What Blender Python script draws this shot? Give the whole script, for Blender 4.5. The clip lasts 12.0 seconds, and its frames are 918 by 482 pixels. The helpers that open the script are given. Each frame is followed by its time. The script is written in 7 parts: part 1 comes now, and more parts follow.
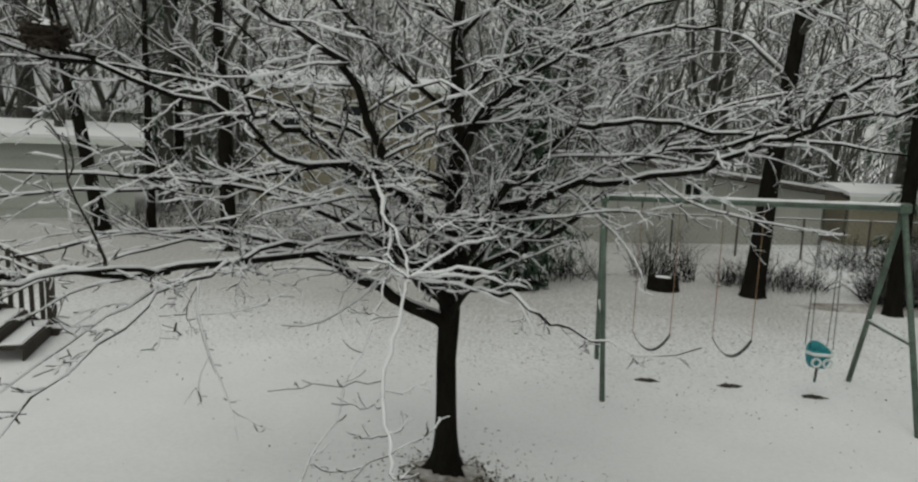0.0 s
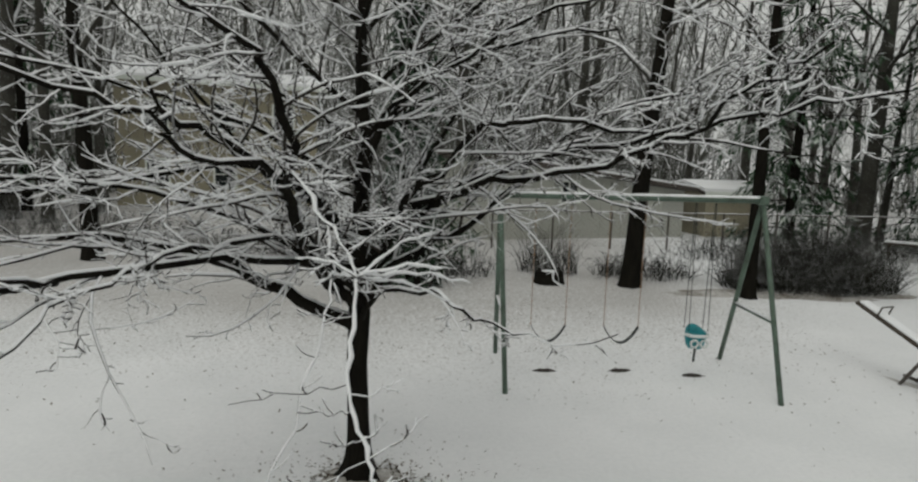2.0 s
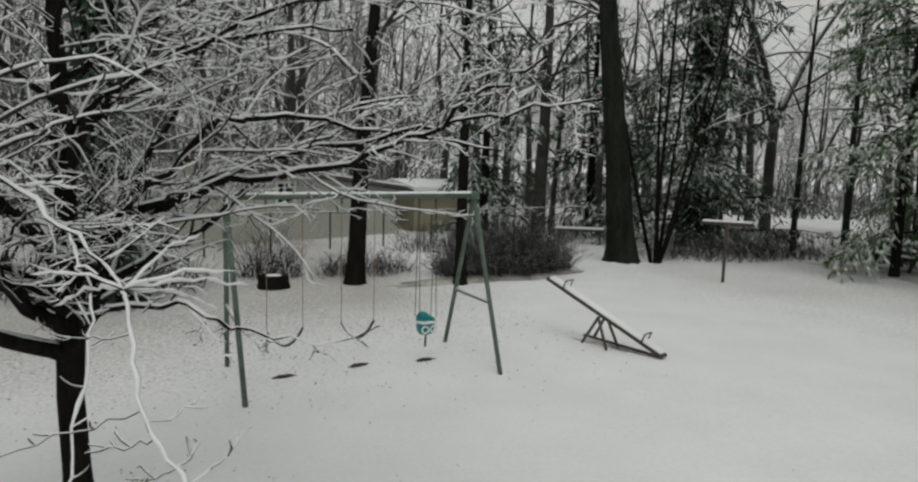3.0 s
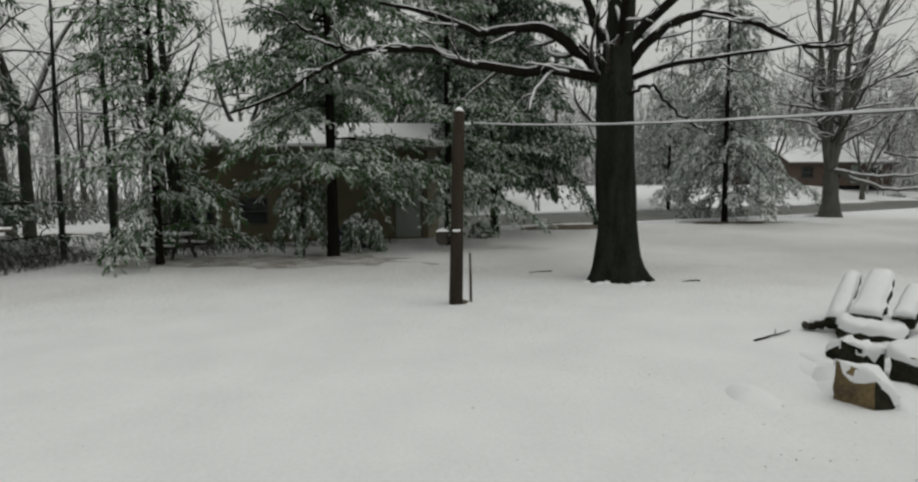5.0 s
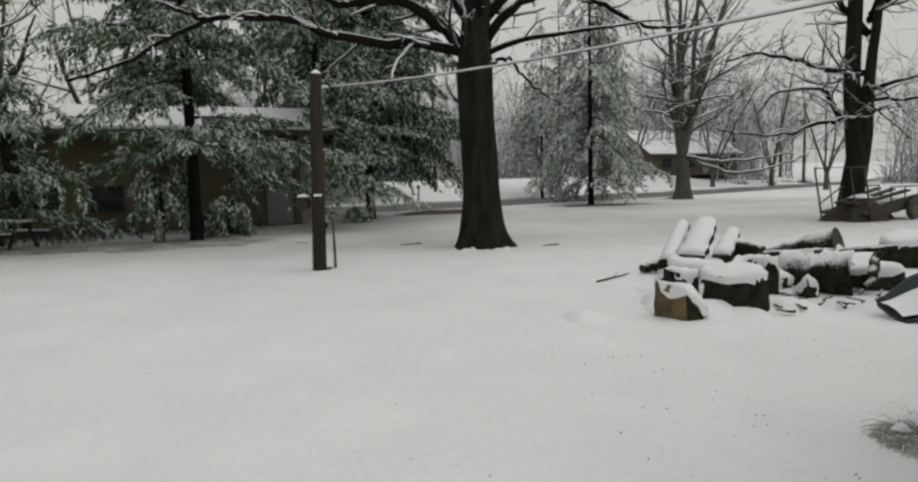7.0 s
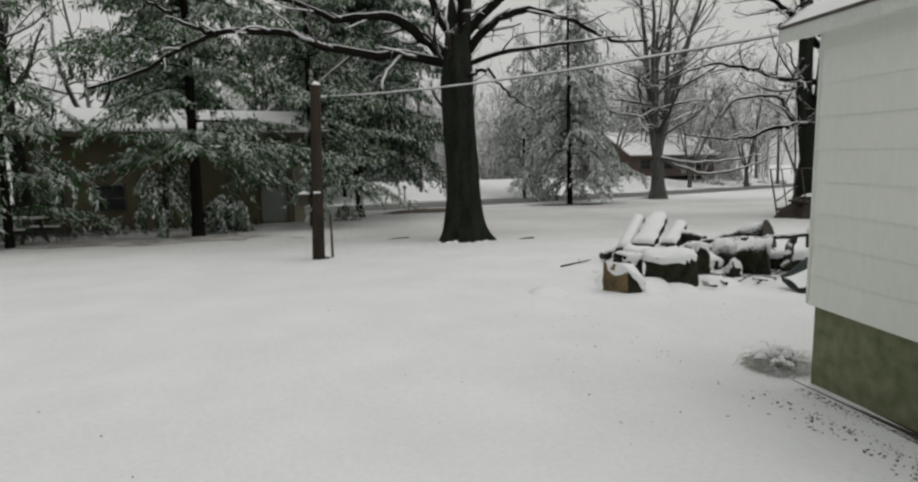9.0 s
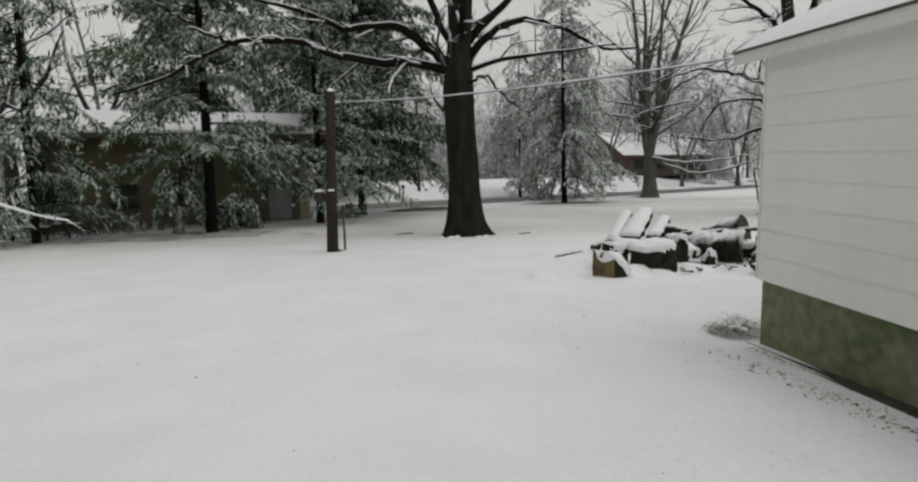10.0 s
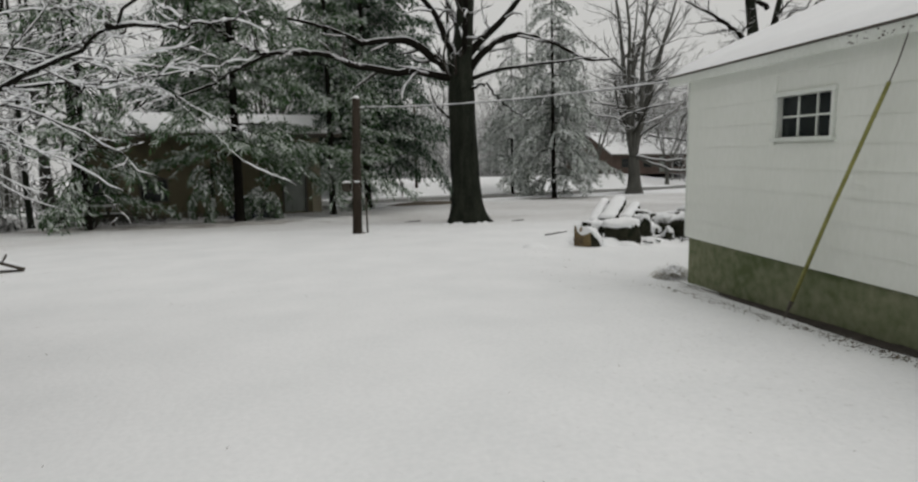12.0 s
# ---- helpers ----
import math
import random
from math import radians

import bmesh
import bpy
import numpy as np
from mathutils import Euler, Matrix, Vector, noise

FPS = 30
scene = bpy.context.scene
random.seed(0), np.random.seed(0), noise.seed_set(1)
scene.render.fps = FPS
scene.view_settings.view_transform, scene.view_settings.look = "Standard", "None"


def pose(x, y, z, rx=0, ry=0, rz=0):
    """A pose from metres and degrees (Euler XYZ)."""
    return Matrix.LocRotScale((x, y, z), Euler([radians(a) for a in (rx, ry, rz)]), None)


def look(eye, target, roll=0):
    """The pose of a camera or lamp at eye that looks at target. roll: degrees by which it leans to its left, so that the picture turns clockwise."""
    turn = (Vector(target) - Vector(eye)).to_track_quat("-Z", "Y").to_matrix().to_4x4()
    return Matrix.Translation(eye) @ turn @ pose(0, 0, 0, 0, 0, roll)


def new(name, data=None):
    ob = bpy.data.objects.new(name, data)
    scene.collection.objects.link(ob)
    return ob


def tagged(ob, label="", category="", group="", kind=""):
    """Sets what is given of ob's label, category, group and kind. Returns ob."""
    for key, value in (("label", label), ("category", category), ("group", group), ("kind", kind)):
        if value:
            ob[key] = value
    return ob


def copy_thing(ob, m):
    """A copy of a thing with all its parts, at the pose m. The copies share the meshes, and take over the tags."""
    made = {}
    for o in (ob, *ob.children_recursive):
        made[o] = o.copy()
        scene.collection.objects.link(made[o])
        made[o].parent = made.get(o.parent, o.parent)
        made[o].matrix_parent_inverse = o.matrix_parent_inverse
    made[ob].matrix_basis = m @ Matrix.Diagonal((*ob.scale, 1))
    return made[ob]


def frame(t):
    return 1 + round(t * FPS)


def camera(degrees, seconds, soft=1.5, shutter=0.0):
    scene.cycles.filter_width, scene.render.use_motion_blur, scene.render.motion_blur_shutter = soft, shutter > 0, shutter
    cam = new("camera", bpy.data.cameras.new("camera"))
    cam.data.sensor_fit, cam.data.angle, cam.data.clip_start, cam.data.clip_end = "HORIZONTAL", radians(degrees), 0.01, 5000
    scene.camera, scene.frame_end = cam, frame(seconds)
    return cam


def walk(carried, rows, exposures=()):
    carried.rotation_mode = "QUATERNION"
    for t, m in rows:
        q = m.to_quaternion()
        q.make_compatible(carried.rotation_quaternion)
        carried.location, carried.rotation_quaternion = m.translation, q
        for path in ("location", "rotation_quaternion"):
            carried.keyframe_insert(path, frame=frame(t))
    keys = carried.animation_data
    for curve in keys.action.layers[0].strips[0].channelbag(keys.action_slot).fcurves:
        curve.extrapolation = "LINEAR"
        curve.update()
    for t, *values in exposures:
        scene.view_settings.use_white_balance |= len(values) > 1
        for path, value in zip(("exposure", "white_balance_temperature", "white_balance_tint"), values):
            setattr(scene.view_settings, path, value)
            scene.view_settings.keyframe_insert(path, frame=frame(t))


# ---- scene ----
cam = camera(72.5, 12.0, soft=2.35)
PATH = [
    (0, (1.904, 0.416, 2.656), (1.676, 2.383, 2.373), 2.0),
    (0.5, (1.881, 0.443, 2.641), (1.669, 2.411, 2.357), 2.2),
    (1, (1.863, 0.42, 2.643), (1.666, 2.39, 2.361), 2.1),
    (1.5, (1.802, 0.426, 2.607), (1.696, 2.404, 2.333), 2.2),
    (2, (1.673, 0.441, 2.628), (1.826, 2.417, 2.359), 1.9),
    (2.5, (1.507, 0.505, 2.605), (2.098, 2.399, 2.35), 1.9),
    (2.7, (1.468, 0.516, 2.591), (2.232, 2.348, 2.344), 1.8),
    (4.3, (1.315, 0.294, 2.636), (3.17, 1.006, 2.415), -0.0),
    (4.5, (1.273, 0.372, 2.622), (3.202, 0.854, 2.402), -0.2),
    (5, (1.13, 0.111, 2.385), (3.121, 0.085, 2.194), -0.6),
    (5.5, (1.142, 0.064, 2.3), (3.111, -0.225, 2.105), -1.3),
    (6, (1.049, -0.055, 2.05), (3.01, -0.394, 1.854), -1.3),
    (6.5, (0.96, -0.243, 1.727), (2.918, -0.603, 1.531), -1.5),
    (7, (0.879, -0.336, 1.678), (2.833, -0.716, 1.482), -1.5),
    (7.5, (0.64, -0.365, 1.66), (2.591, -0.761, 1.464), -1.4),
    (9.5, (-1.2, 0.135, 1.635), (0.742, -0.298, 1.441), -1.5),
    (10, (-1.777, 0.37, 1.617), (0.164, -0.071, 1.422), -1.5),
    (10.5, (-2.417, 0.625, 1.555), (-0.478, 0.176, 1.36), -1.5),
    (11, (-3.018, 0.861, 1.51), (-1.08, 0.405, 1.315), -1.5),
    (11.3, (-3.428, 0.986, 1.497), (-1.491, 0.528, 1.3), -1.4),
    (11.5, (-3.627, 1.076, 1.453), (-1.691, 0.616, 1.257), -1.7),
    (12, (-4.396, 1.374, 1.445), (-2.462, 0.906, 1.248), -1.5),
]
# a slight drift of exposure as the view opens
LOOK = [(0, -0.15, 6780, 2), (2.5, -0.06, 6740, 4), (4.5, -0.02, 6740, 4), (7.0, 0.02, 6740, 5), (12, 0.08, 6720, 7)]
walk(cam, [(t, look(e, a, r)) for t, e, a, r in PATH], LOOK)


# ---- light ----
world = bpy.data.worlds.new("overcast")
scene.world = world
world.use_nodes = True
wn, wl = world.node_tree.nodes, world.node_tree.links
sky = wn.new("ShaderNodeTexSky")
sky.sky_type, sky.sun_disc = "NISHITA", False
sky.sun_elevation, sky.sun_rotation = radians(48), radians(200)
sky.air_density, sky.dust_density, sky.ozone_density = 1.0, 4.0, 1.0
grey = wn.new("ShaderNodeHueSaturation")
grey.inputs["Saturation"].default_value = 0.10
wl.new(sky.outputs["Color"], grey.inputs["Color"])
bg = wn["Background"]
bg.inputs["Strength"].default_value = 0.069
cloud = wn.new("ShaderNodeMix")
cloud.data_type = "RGBA"
cloud.inputs["Factor"].default_value = 0.8
cloud.inputs["B"].default_value = (9.3, 9.3, 9.45, 1)
wl.new(grey.outputs["Color"], cloud.inputs["A"])
# an overcast sky is brighter overhead than near the horizon
up_co, up_xyz, up_map, dome = wn.new("ShaderNodeTexCoord"), wn.new("ShaderNodeSeparateXYZ"), wn.new("ShaderNodeMapRange"), wn.new("ShaderNodeVectorMath")
wl.new(up_co.outputs["Generated"], up_xyz.inputs[0])
wl.new(up_xyz.outputs["Z"], up_map.inputs["Value"])
up_map.inputs["To Min"].default_value, up_map.inputs["To Max"].default_value = 0.88, 1.10
dome.operation = "SCALE"
wl.new(cloud.outputs["Result"], dome.inputs[0])
wl.new(up_map.outputs[0], dome.inputs["Scale"])
wl.new(dome.outputs[0], bg.inputs["Color"])
sun = new("sun", bpy.data.lights.new("sun", "SUN"))
sun.data.energy, sun.data.angle, sun.data.color = 0.5, radians(40), (1.0, 0.98, 0.96)
sun.matrix_world = look((0, 0, 60), (8, 26, 0))


# ---- materials ----
def material(name, base, rough=0.85, second=None, scale=6.0, fine=60.0, bump=0.15, dist=0.02, snow=0.0, edge=0.25,
             metal=0.0, stretch=None, spec=0.3, vary=0.0):
    """A two-scale mottled surface; snow above 0 lays snow on faces that look up (the more, the steeper it clings)."""
    m = bpy.data.materials.new(name)
    m.use_nodes = True
    n, l = m.node_tree.nodes, m.node_tree.links
    b = n["Principled BSDF"]
    b.inputs["Roughness"].default_value, b.inputs["Metallic"].default_value = rough, metal
    b.inputs["Specular IOR Level"].default_value = spec
    tc = n.new("ShaderNodeTexCoord")
    co = tc.outputs["Object"]
    if stretch:
        mp = n.new("ShaderNodeMapping")
        mp.inputs["Scale"].default_value = stretch
        l.new(co, mp.inputs["Vector"])
        co = mp.outputs["Vector"]
    a, f = n.new("ShaderNodeTexNoise"), n.new("ShaderNodeTexNoise")
    for t, s in ((a, scale), (f, fine)):
        t.inputs["Scale"].default_value, t.inputs["Detail"].default_value = s, 4
        l.new(co, t.inputs["Vector"])
    mix = n.new("ShaderNodeMix")
    mix.data_type = "RGBA"
    second = second or tuple(c * 0.6 for c in base)
    mix.inputs["A"].default_value, mix.inputs["B"].default_value = (*base, 1), (*second, 1)
    ad = n.new("ShaderNodeMath")
    ad.operation = "MULTIPLY_ADD"
    l.new(f.outputs["Fac"], ad.inputs[0])
    ad.inputs[1].default_value = 0.8
    l.new(a.outputs["Fac"], ad.inputs[2])
    rg = n.new("ShaderNodeMapRange")
    rg.inputs["From Min"].default_value, rg.inputs["From Max"].default_value = 0.65, 1.15
    l.new(ad.outputs[0], rg.inputs["Value"])
    l.new(rg.outputs[0], mix.inputs["Factor"])
    col = mix.outputs["Result"]
    if vary:
        oi = n.new("ShaderNodeObjectInfo")
        hs = n.new("ShaderNodeHueSaturation")
        vr = n.new("ShaderNodeMapRange")
        vr.inputs["To Min"].default_value, vr.inputs["To Max"].default_value = 1 - vary, 1 + vary
        l.new(oi.outputs["Random"], vr.inputs["Value"])
        l.new(vr.outputs[0], hs.inputs["Value"])
        l.new(col, hs.inputs["Color"])
        col = hs.outputs["Color"]
    if snow > 0:
        ge, sx = n.new("ShaderNodeNewGeometry"), n.new("ShaderNodeSeparateXYZ")
        l.new(ge.outputs["Normal"], sx.inputs[0])
        s1 = n.new("ShaderNodeMath")
        s1.operation = "MULTIPLY_ADD"
        l.new(f.outputs["Fac"], s1.inputs[0])
        s1.inputs[1].default_value = 0.9
        l.new(sx.outputs["Z"], s1.inputs[2])
        sr = n.new("ShaderNodeMapRange")
        lo = 1.45 - 1.2 * snow
        sr.inputs["From Min"].default_value, sr.inputs["From Max"].default_value = lo - edge, lo + edge
        l.new(s1.outputs[0], sr.inputs["Value"])
        m2 = n.new("ShaderNodeMix")
        m2.data_type = "RGBA"
        l.new(sr.outputs[0], m2.inputs["Factor"])
        l.new(col, m2.inputs["A"])
        m2.inputs["B"].default_value = (0.82, 0.83, 0.85, 1)
        col = m2.outputs["Result"]
    l.new(col, b.inputs["Base Color"])
    if bump:
        bp = n.new("ShaderNodeBump")
        bp.inputs["Strength"].default_value, bp.inputs["Distance"].default_value = bump, dist
        l.new(ad.outputs[0], bp.inputs["Height"])
        l.new(bp.outputs[0], b.inputs["Normal"])
    return m


SNOW = material("snow", (0.84, 0.845, 0.86), 0.7, (0.79, 0.80, 0.82), 3, 45, 0.35, 0.02)
BARK = material("bark", (0.016, 0.0145, 0.011), 0.95, (0.006, 0.0055, 0.0045), 9, 60, 0.7, 0.02, stretch=(1, 1, 0.25), spec=0.06)
BARK_GREY = material("bark_grey", (0.030, 0.033, 0.025), 0.9, (0.009, 0.011, 0.008), 5, 40, 0.9, 0.04, stretch=(1, 1, 0.2), spec=0.06)
# bark of the trees by the street, lightened to imitate haze
STREET_HAZE_BARK = material("hazed_street_bark", (0.125, 0.124, 0.112), 0.9, (0.065, 0.064, 0.057), 4, 30, 0.5, 0.04, stretch=(1, 1, 0.2), spec=0.08)
TWIG = material("twig_bark", (0.045, 0.038, 0.031), 0.85, (0.016, 0.014, 0.011), 9, 70, 0.3, 0.01, snow=0.74, spec=0.1)
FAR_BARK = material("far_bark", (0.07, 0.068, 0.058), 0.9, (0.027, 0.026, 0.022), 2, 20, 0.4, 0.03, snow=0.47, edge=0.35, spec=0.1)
# pale low-contrast greys: distance haze put into the colour of the woods' bark
HAZE_BARK = material("hazed_distant_bark", (0.20, 0.20, 0.185), 0.95, (0.14, 0.14, 0.128), 1, 9, 0, snow=0.56, edge=0.6, spec=0.1)
BACK_HAZE_BARK = material("hazed_woodland_bark", (0.12, 0.122, 0.104), 0.95, (0.075, 0.078, 0.065), 1, 9, 0, snow=0.34, edge=0.5, spec=0.1)
NEEDLE = material("needles", (0.07, 0.14, 0.048), 0.7, (0.022, 0.060, 0.018), 2, 12, 0, snow=0.34, edge=0.6)
NEEDLE_DARK = material("dark_needles", (0.042, 0.09, 0.042), 0.7, (0.012, 0.035, 0.014), 2, 12, 0, snow=0.26, edge=0.5)
# pale base colour carries clinging snow and also painted distance haze
NEEDLE_PALE = material("snowy_hazed_needles", (0.20, 0.235, 0.19), 0.7, (0.12, 0.15, 0.115), 2, 12, 0, snow=0.66, edge=0.6)
FROST = material("snow_dusted_needles", (0.66, 0.69, 0.66), 0.8, (0.34, 0.40, 0.34), 5, 30, 0)
IVY = material("ivy", (0.028, 0.055, 0.03), 0.6, (0.010, 0.022, 0.012), 3, 15, 0, snow=0.2)
BRUSH = material("brush_twig", (0.030, 0.030, 0.022), 0.95, (0.012, 0.012, 0.009), 3, 20, 0, snow=0.16, edge=0.3, spec=0.06)
PIPE = material("green_pipe", (0.13, 0.19, 0.15), 0.5, (0.07, 0.09, 0.07), 5, 40, 0.15, 0.004, metal=0.2)
ROPE = material("rusty_chain", (0.36, 0.22, 0.13), 0.8, (0.22, 0.14, 0.09), 20, 90, 0.2, 0.003)
DARK_RUBBER = material("dark_rubber", (0.05, 0.06, 0.055), 0.6, (0.025, 0.03, 0.028), 10, 50, 0.1, 0.003)
TEAL = material("teal_plastic", (0.02, 0.27, 0.30), 0.45, (0.015, 0.19, 0.22), 8, 40, 0.05, 0.002)
WHITE_PLASTIC = material("white_plastic", (0.72, 0.76, 0.75), 0.5, (0.6, 0.64, 0.63), 8, 40, 0.05, 0.002)
POLE_WOOD = material("dark_pole_wood", (0.055, 0.043, 0.033), 0.85, (0.024, 0.019, 0.015), 4, 40, 0.4, 0.01, stretch=(3, 3, 0.3), spec=0.1)
OLD_WOOD = material("weathered_wood", (0.095, 0.082, 0.064), 0.85, (0.05, 0.04, 0.033), 4, 50, 0.4, 0.01, stretch=(3, 3, 0.5))
DECK_WOOD = material("dark_deck_wood", (0.06, 0.05, 0.04), 0.85, (0.03, 0.026, 0.02), 4, 50, 0.4, 0.01)
CUT_WOOD = material("cut_wood", (0.22, 0.16, 0.075), 0.85, (0.075, 0.055, 0.035), 4, 26, 0.3, 0.01)
LOG_BARK = material("log_bark", (0.045, 0.044, 0.030), 0.95, (0.010, 0.012, 0.008), 8, 40, 0.9, 0.03, snow=0.31, edge=0.16, spec=0.06)
SIDING = material("white_siding", (0.78, 0.80, 0.755), 0.65, (0.72, 0.745, 0.69), 1.2, 25, 0.12, 0.003, stretch=(1, 1, 0.35), vary=0.012)
TRIM = material("white_trim", (0.74, 0.77, 0.73), 0.6, (0.63, 0.66, 0.61), 2, 30, 0.1, 0.003)
CONCRETE = material("mossy_foundation", (0.23, 0.235, 0.155), 0.95, (0.095, 0.12, 0.055), 1.1, 9, 0.4, 0.008)
TAN = material("tan_siding", (0.34, 0.31, 0.225), 0.8, (0.25, 0.23, 0.17), 0.8, 12, 0.1, 0.01)
BROWN = material("brown_siding", (0.15, 0.132, 0.082), 0.85, (0.10, 0.088, 0.055), 0.7, 12, 0.15, 0.01)
GREY_WALL = material("pale_grey_siding", (0.47, 0.49, 0.45), 0.8, (0.39, 0.41, 0.37), 0.6, 12, 0.1, 0.01)
OUT_WALL = material("pale_board_siding", (0.45, 0.455, 0.41), 0.8, (0.37, 0.375, 0.34), 0.6, 12, 0.1, 0.01)
# on the brown house this dark colour stands in for shade at the eave
DARK_TRIM = material("dark_trim", (0.10, 0.09, 0.07), 0.7, (0.06, 0.055, 0.045), 2, 30, 0.1, 0.003)
BRICK = material("red_brick", (0.11, 0.078, 0.065), 0.9, (0.075, 0.055, 0.046), 1.5, 30, 0.2, 0.01)
DOOR = material("pale_door", (0.27, 0.29, 0.27), 0.6, (0.2, 0.22, 0.2), 1, 20, 0.05, 0.003)
ASPHALT = material("wet_asphalt", (0.10, 0.10, 0.095), 0.75, (0.17, 0.17, 0.165), 0.25, 6, 0.2, 0.02)
LITTER = material("leaf_litter", (0.16, 0.13, 0.10), 0.95, (0.05, 0.042, 0.032), 7, 50, 0.6, 0.02)
MUD = material("bare_mud", (0.06, 0.05, 0.042), 0.8, (0.03, 0.026, 0.022), 8, 50, 0.5, 0.02)
STRAW = material("dry_grass", (0.40, 0.36, 0.25), 0.9, (0.20, 0.175, 0.12), 5, 40, 0, snow=0.62)
STEEL = material("rusty_steel", (0.13, 0.115, 0.105), 0.6, (0.07, 0.06, 0.05), 8, 50, 0.2, 0.004, metal=0.4)
GREEN_TARP = material("dark_green_plastic", (0.035, 0.055, 0.05), 0.5, (0.02, 0.03, 0.028), 3, 30, 0.1, 0.006)
BLUE_TARP = material("blue_tarp", (0.012, 0.02, 0.065), 0.55, (0.008, 0.012, 0.035), 3, 30, 0.3, 0.01)
YELLOW = material("yellow_painted_pole", (0.30, 0.29, 0.09), 0.6, (0.17, 0.17, 0.06), 6, 40, 0.1, 0.003)
WIRE = material("snowy_cable", (0.06, 0.06, 0.06), 0.7, (0.04, 0.04, 0.04), 9, 40, 0, snow=0.7)
NEST = material("nest_twigs", (0.05, 0.038, 0.028), 0.95, (0.02, 0.016, 0.012), 9, 60, 0.3, 0.01)
DARK_INSIDE = material("dark_interior", (0.02, 0.02, 0.02), 0.9, (0.012, 0.012, 0.012), 2, 20, 0)

GLASS = bpy.data.materials.new("window_glass")
GLASS.use_nodes = True
gb = GLASS.node_tree.nodes["Principled BSDF"]
gb.inputs["Base Color"].default_value = (0.02, 0.024, 0.024, 1)
gb.inputs["Roughness"].default_value, gb.inputs["Specular IOR Level"].default_value = 0.08, 0.16


# ---- building blocks ----
UP = Vector((0, 0, 1))


class Geo:
    """Vertices and faces gathered for one mesh."""

    def __init__(self):
        self.v, self.f = [], []

    def add(self, verts, faces):
        o = len(self.v)
        self.v.extend(verts)
        self.f.extend([tuple(i + o for i in f) for f in faces])
        return self

    def box(self, c, s, m=None, bevel=0.0):
        """A box of size s about c (or about the origin of m), with chamfered edges."""
        hx, hy, hz = s[0] / 2, s[1] / 2, s[2] / 2
        e = min(bevel, hx * 0.9, hy * 0.9, hz * 0.9)
        m = m or Matrix.Identity(4)
        m = Matrix.Translation(c) @ m
        sg = [(-1, -1, -1), (1, -1, -1), (1, 1, -1), (-1, 1, -1), (-1, -1, 1), (1, -1, 1), (1, 1, 1), (-1, 1, 1)]
        quads = [(0, 3, 2, 1), (4, 5, 6, 7), (0, 1, 5, 4), (1, 2, 6, 5), (2, 3, 7, 6), (3, 0, 4, 7)]
        if e <= 0:
            return self.add([tuple(m @ Vector((a * hx, b * hy, d * hz))) for a, b, d in sg], quads)
        axis = [2, 2, 1, 0, 1, 0]
        vs, idx = [], {}
        for i, (a, b, d) in enumerate(sg):
            for k in range(3):
                p = [a * (hx - e), b * (hy - e), d * (hz - e)]
                p[k] = (a, b, d)[k] * (hx, hy, hz)[k]
                idx[i, k] = len(vs)
                vs.append(tuple(m @ Vector(p)))
        fs = [tuple(idx[i, axis[q]] for i in quad) for q, quad in enumerate(quads)]
        seen = {}
        for q, quad in enumerate(quads):
            for j in range(4):
                u, w = quad[j], quad[(j + 1) % 4]
                if (w, u) in seen:
                    k = seen[w, u]
                    fs.append((idx[w, axis[q]], idx[u, axis[q]], idx[u, k], idx[w, k]))
                seen[u, w] = axis[q]
        for i in range(8):
            t = (idx[i, 0], idx[i, 1], idx[i, 2])
            s_ = sg[i][0] * sg[i][1] * sg[i][2]
            fs.append(t if s_ > 0 else t[::-1])
        return self.add(vs, fs)

    def tube(self, pts, radii, n=8, caps=True, start_up=None):
        pts = [Vector(p) for p in pts]
        if isinstance(radii, (int, float)):
            radii = [radii] * len(pts)
        t = (pts[1] - pts[0]).normalized()
        u = Vector(start_up) if start_up else (t.cross(UP) if abs(t.z) < 0.9 else t.cross(Vector((1, 0, 0))))
        u.normalize()
        vs, fs = [], []
        for i, p in enumerate(pts):
            a = pts[min(i + 1, len(pts) - 1)] - pts[max(i - 1, 0)]
            if a.length > 1e-9:
                t = a.normalized()
            u = (u - t * u.dot(t)).normalized()
            w = t.cross(u)
            for k in range(n):
                an = 2 * math.pi * k / n
                vs.append(tuple(p + (u * math.cos(an) + w * math.sin(an)) * radii[i]))
        for i in range(len(pts) - 1):
            for k in range(n):
                a, b = i * n + k, i * n + (k + 1) % n
                fs.append((a, b, b + n, a + n))
        if caps:
            fs.append(tuple(range(n - 1, -1, -1)))
            fs.append(tuple(range((len(pts) - 1) * n, len(pts) * n)))
        return self.add(vs, fs)

    def dome(self, c, rx, ry, h, rng, rings=4, n=14, rough=0.15, turn=0.0):
        """A low irregular mound on a flat base."""
        vs, fs = [], []
        wob = [1 + rough * (rng.random() * 2 - 1) for _ in range(n)]
        for r in range(rings):
            k = 1 - r / rings
            z = h * (1 - k ** 2)
            for i in range(n):
                a = 2 * math.pi * i / n
                x, y = math.cos(a) * rx * k * wob[i], math.sin(a) * ry * k * wob[i]
                vs.append((c[0] + x * math.cos(turn) - y * math.sin(turn), c[1] + x * math.sin(turn) + y * math.cos(turn),
                           c[2] + z * (1 + rough * (rng.random() - 0.5))))
        vs.append((c[0], c[1], c[2] + h))
        for r in range(rings - 1):
            for i in range(n):
                a, b = r * n + i, r * n + (i + 1) % n
                fs.append((a, b, b + n, a + n))
        o = (rings - 1) * n
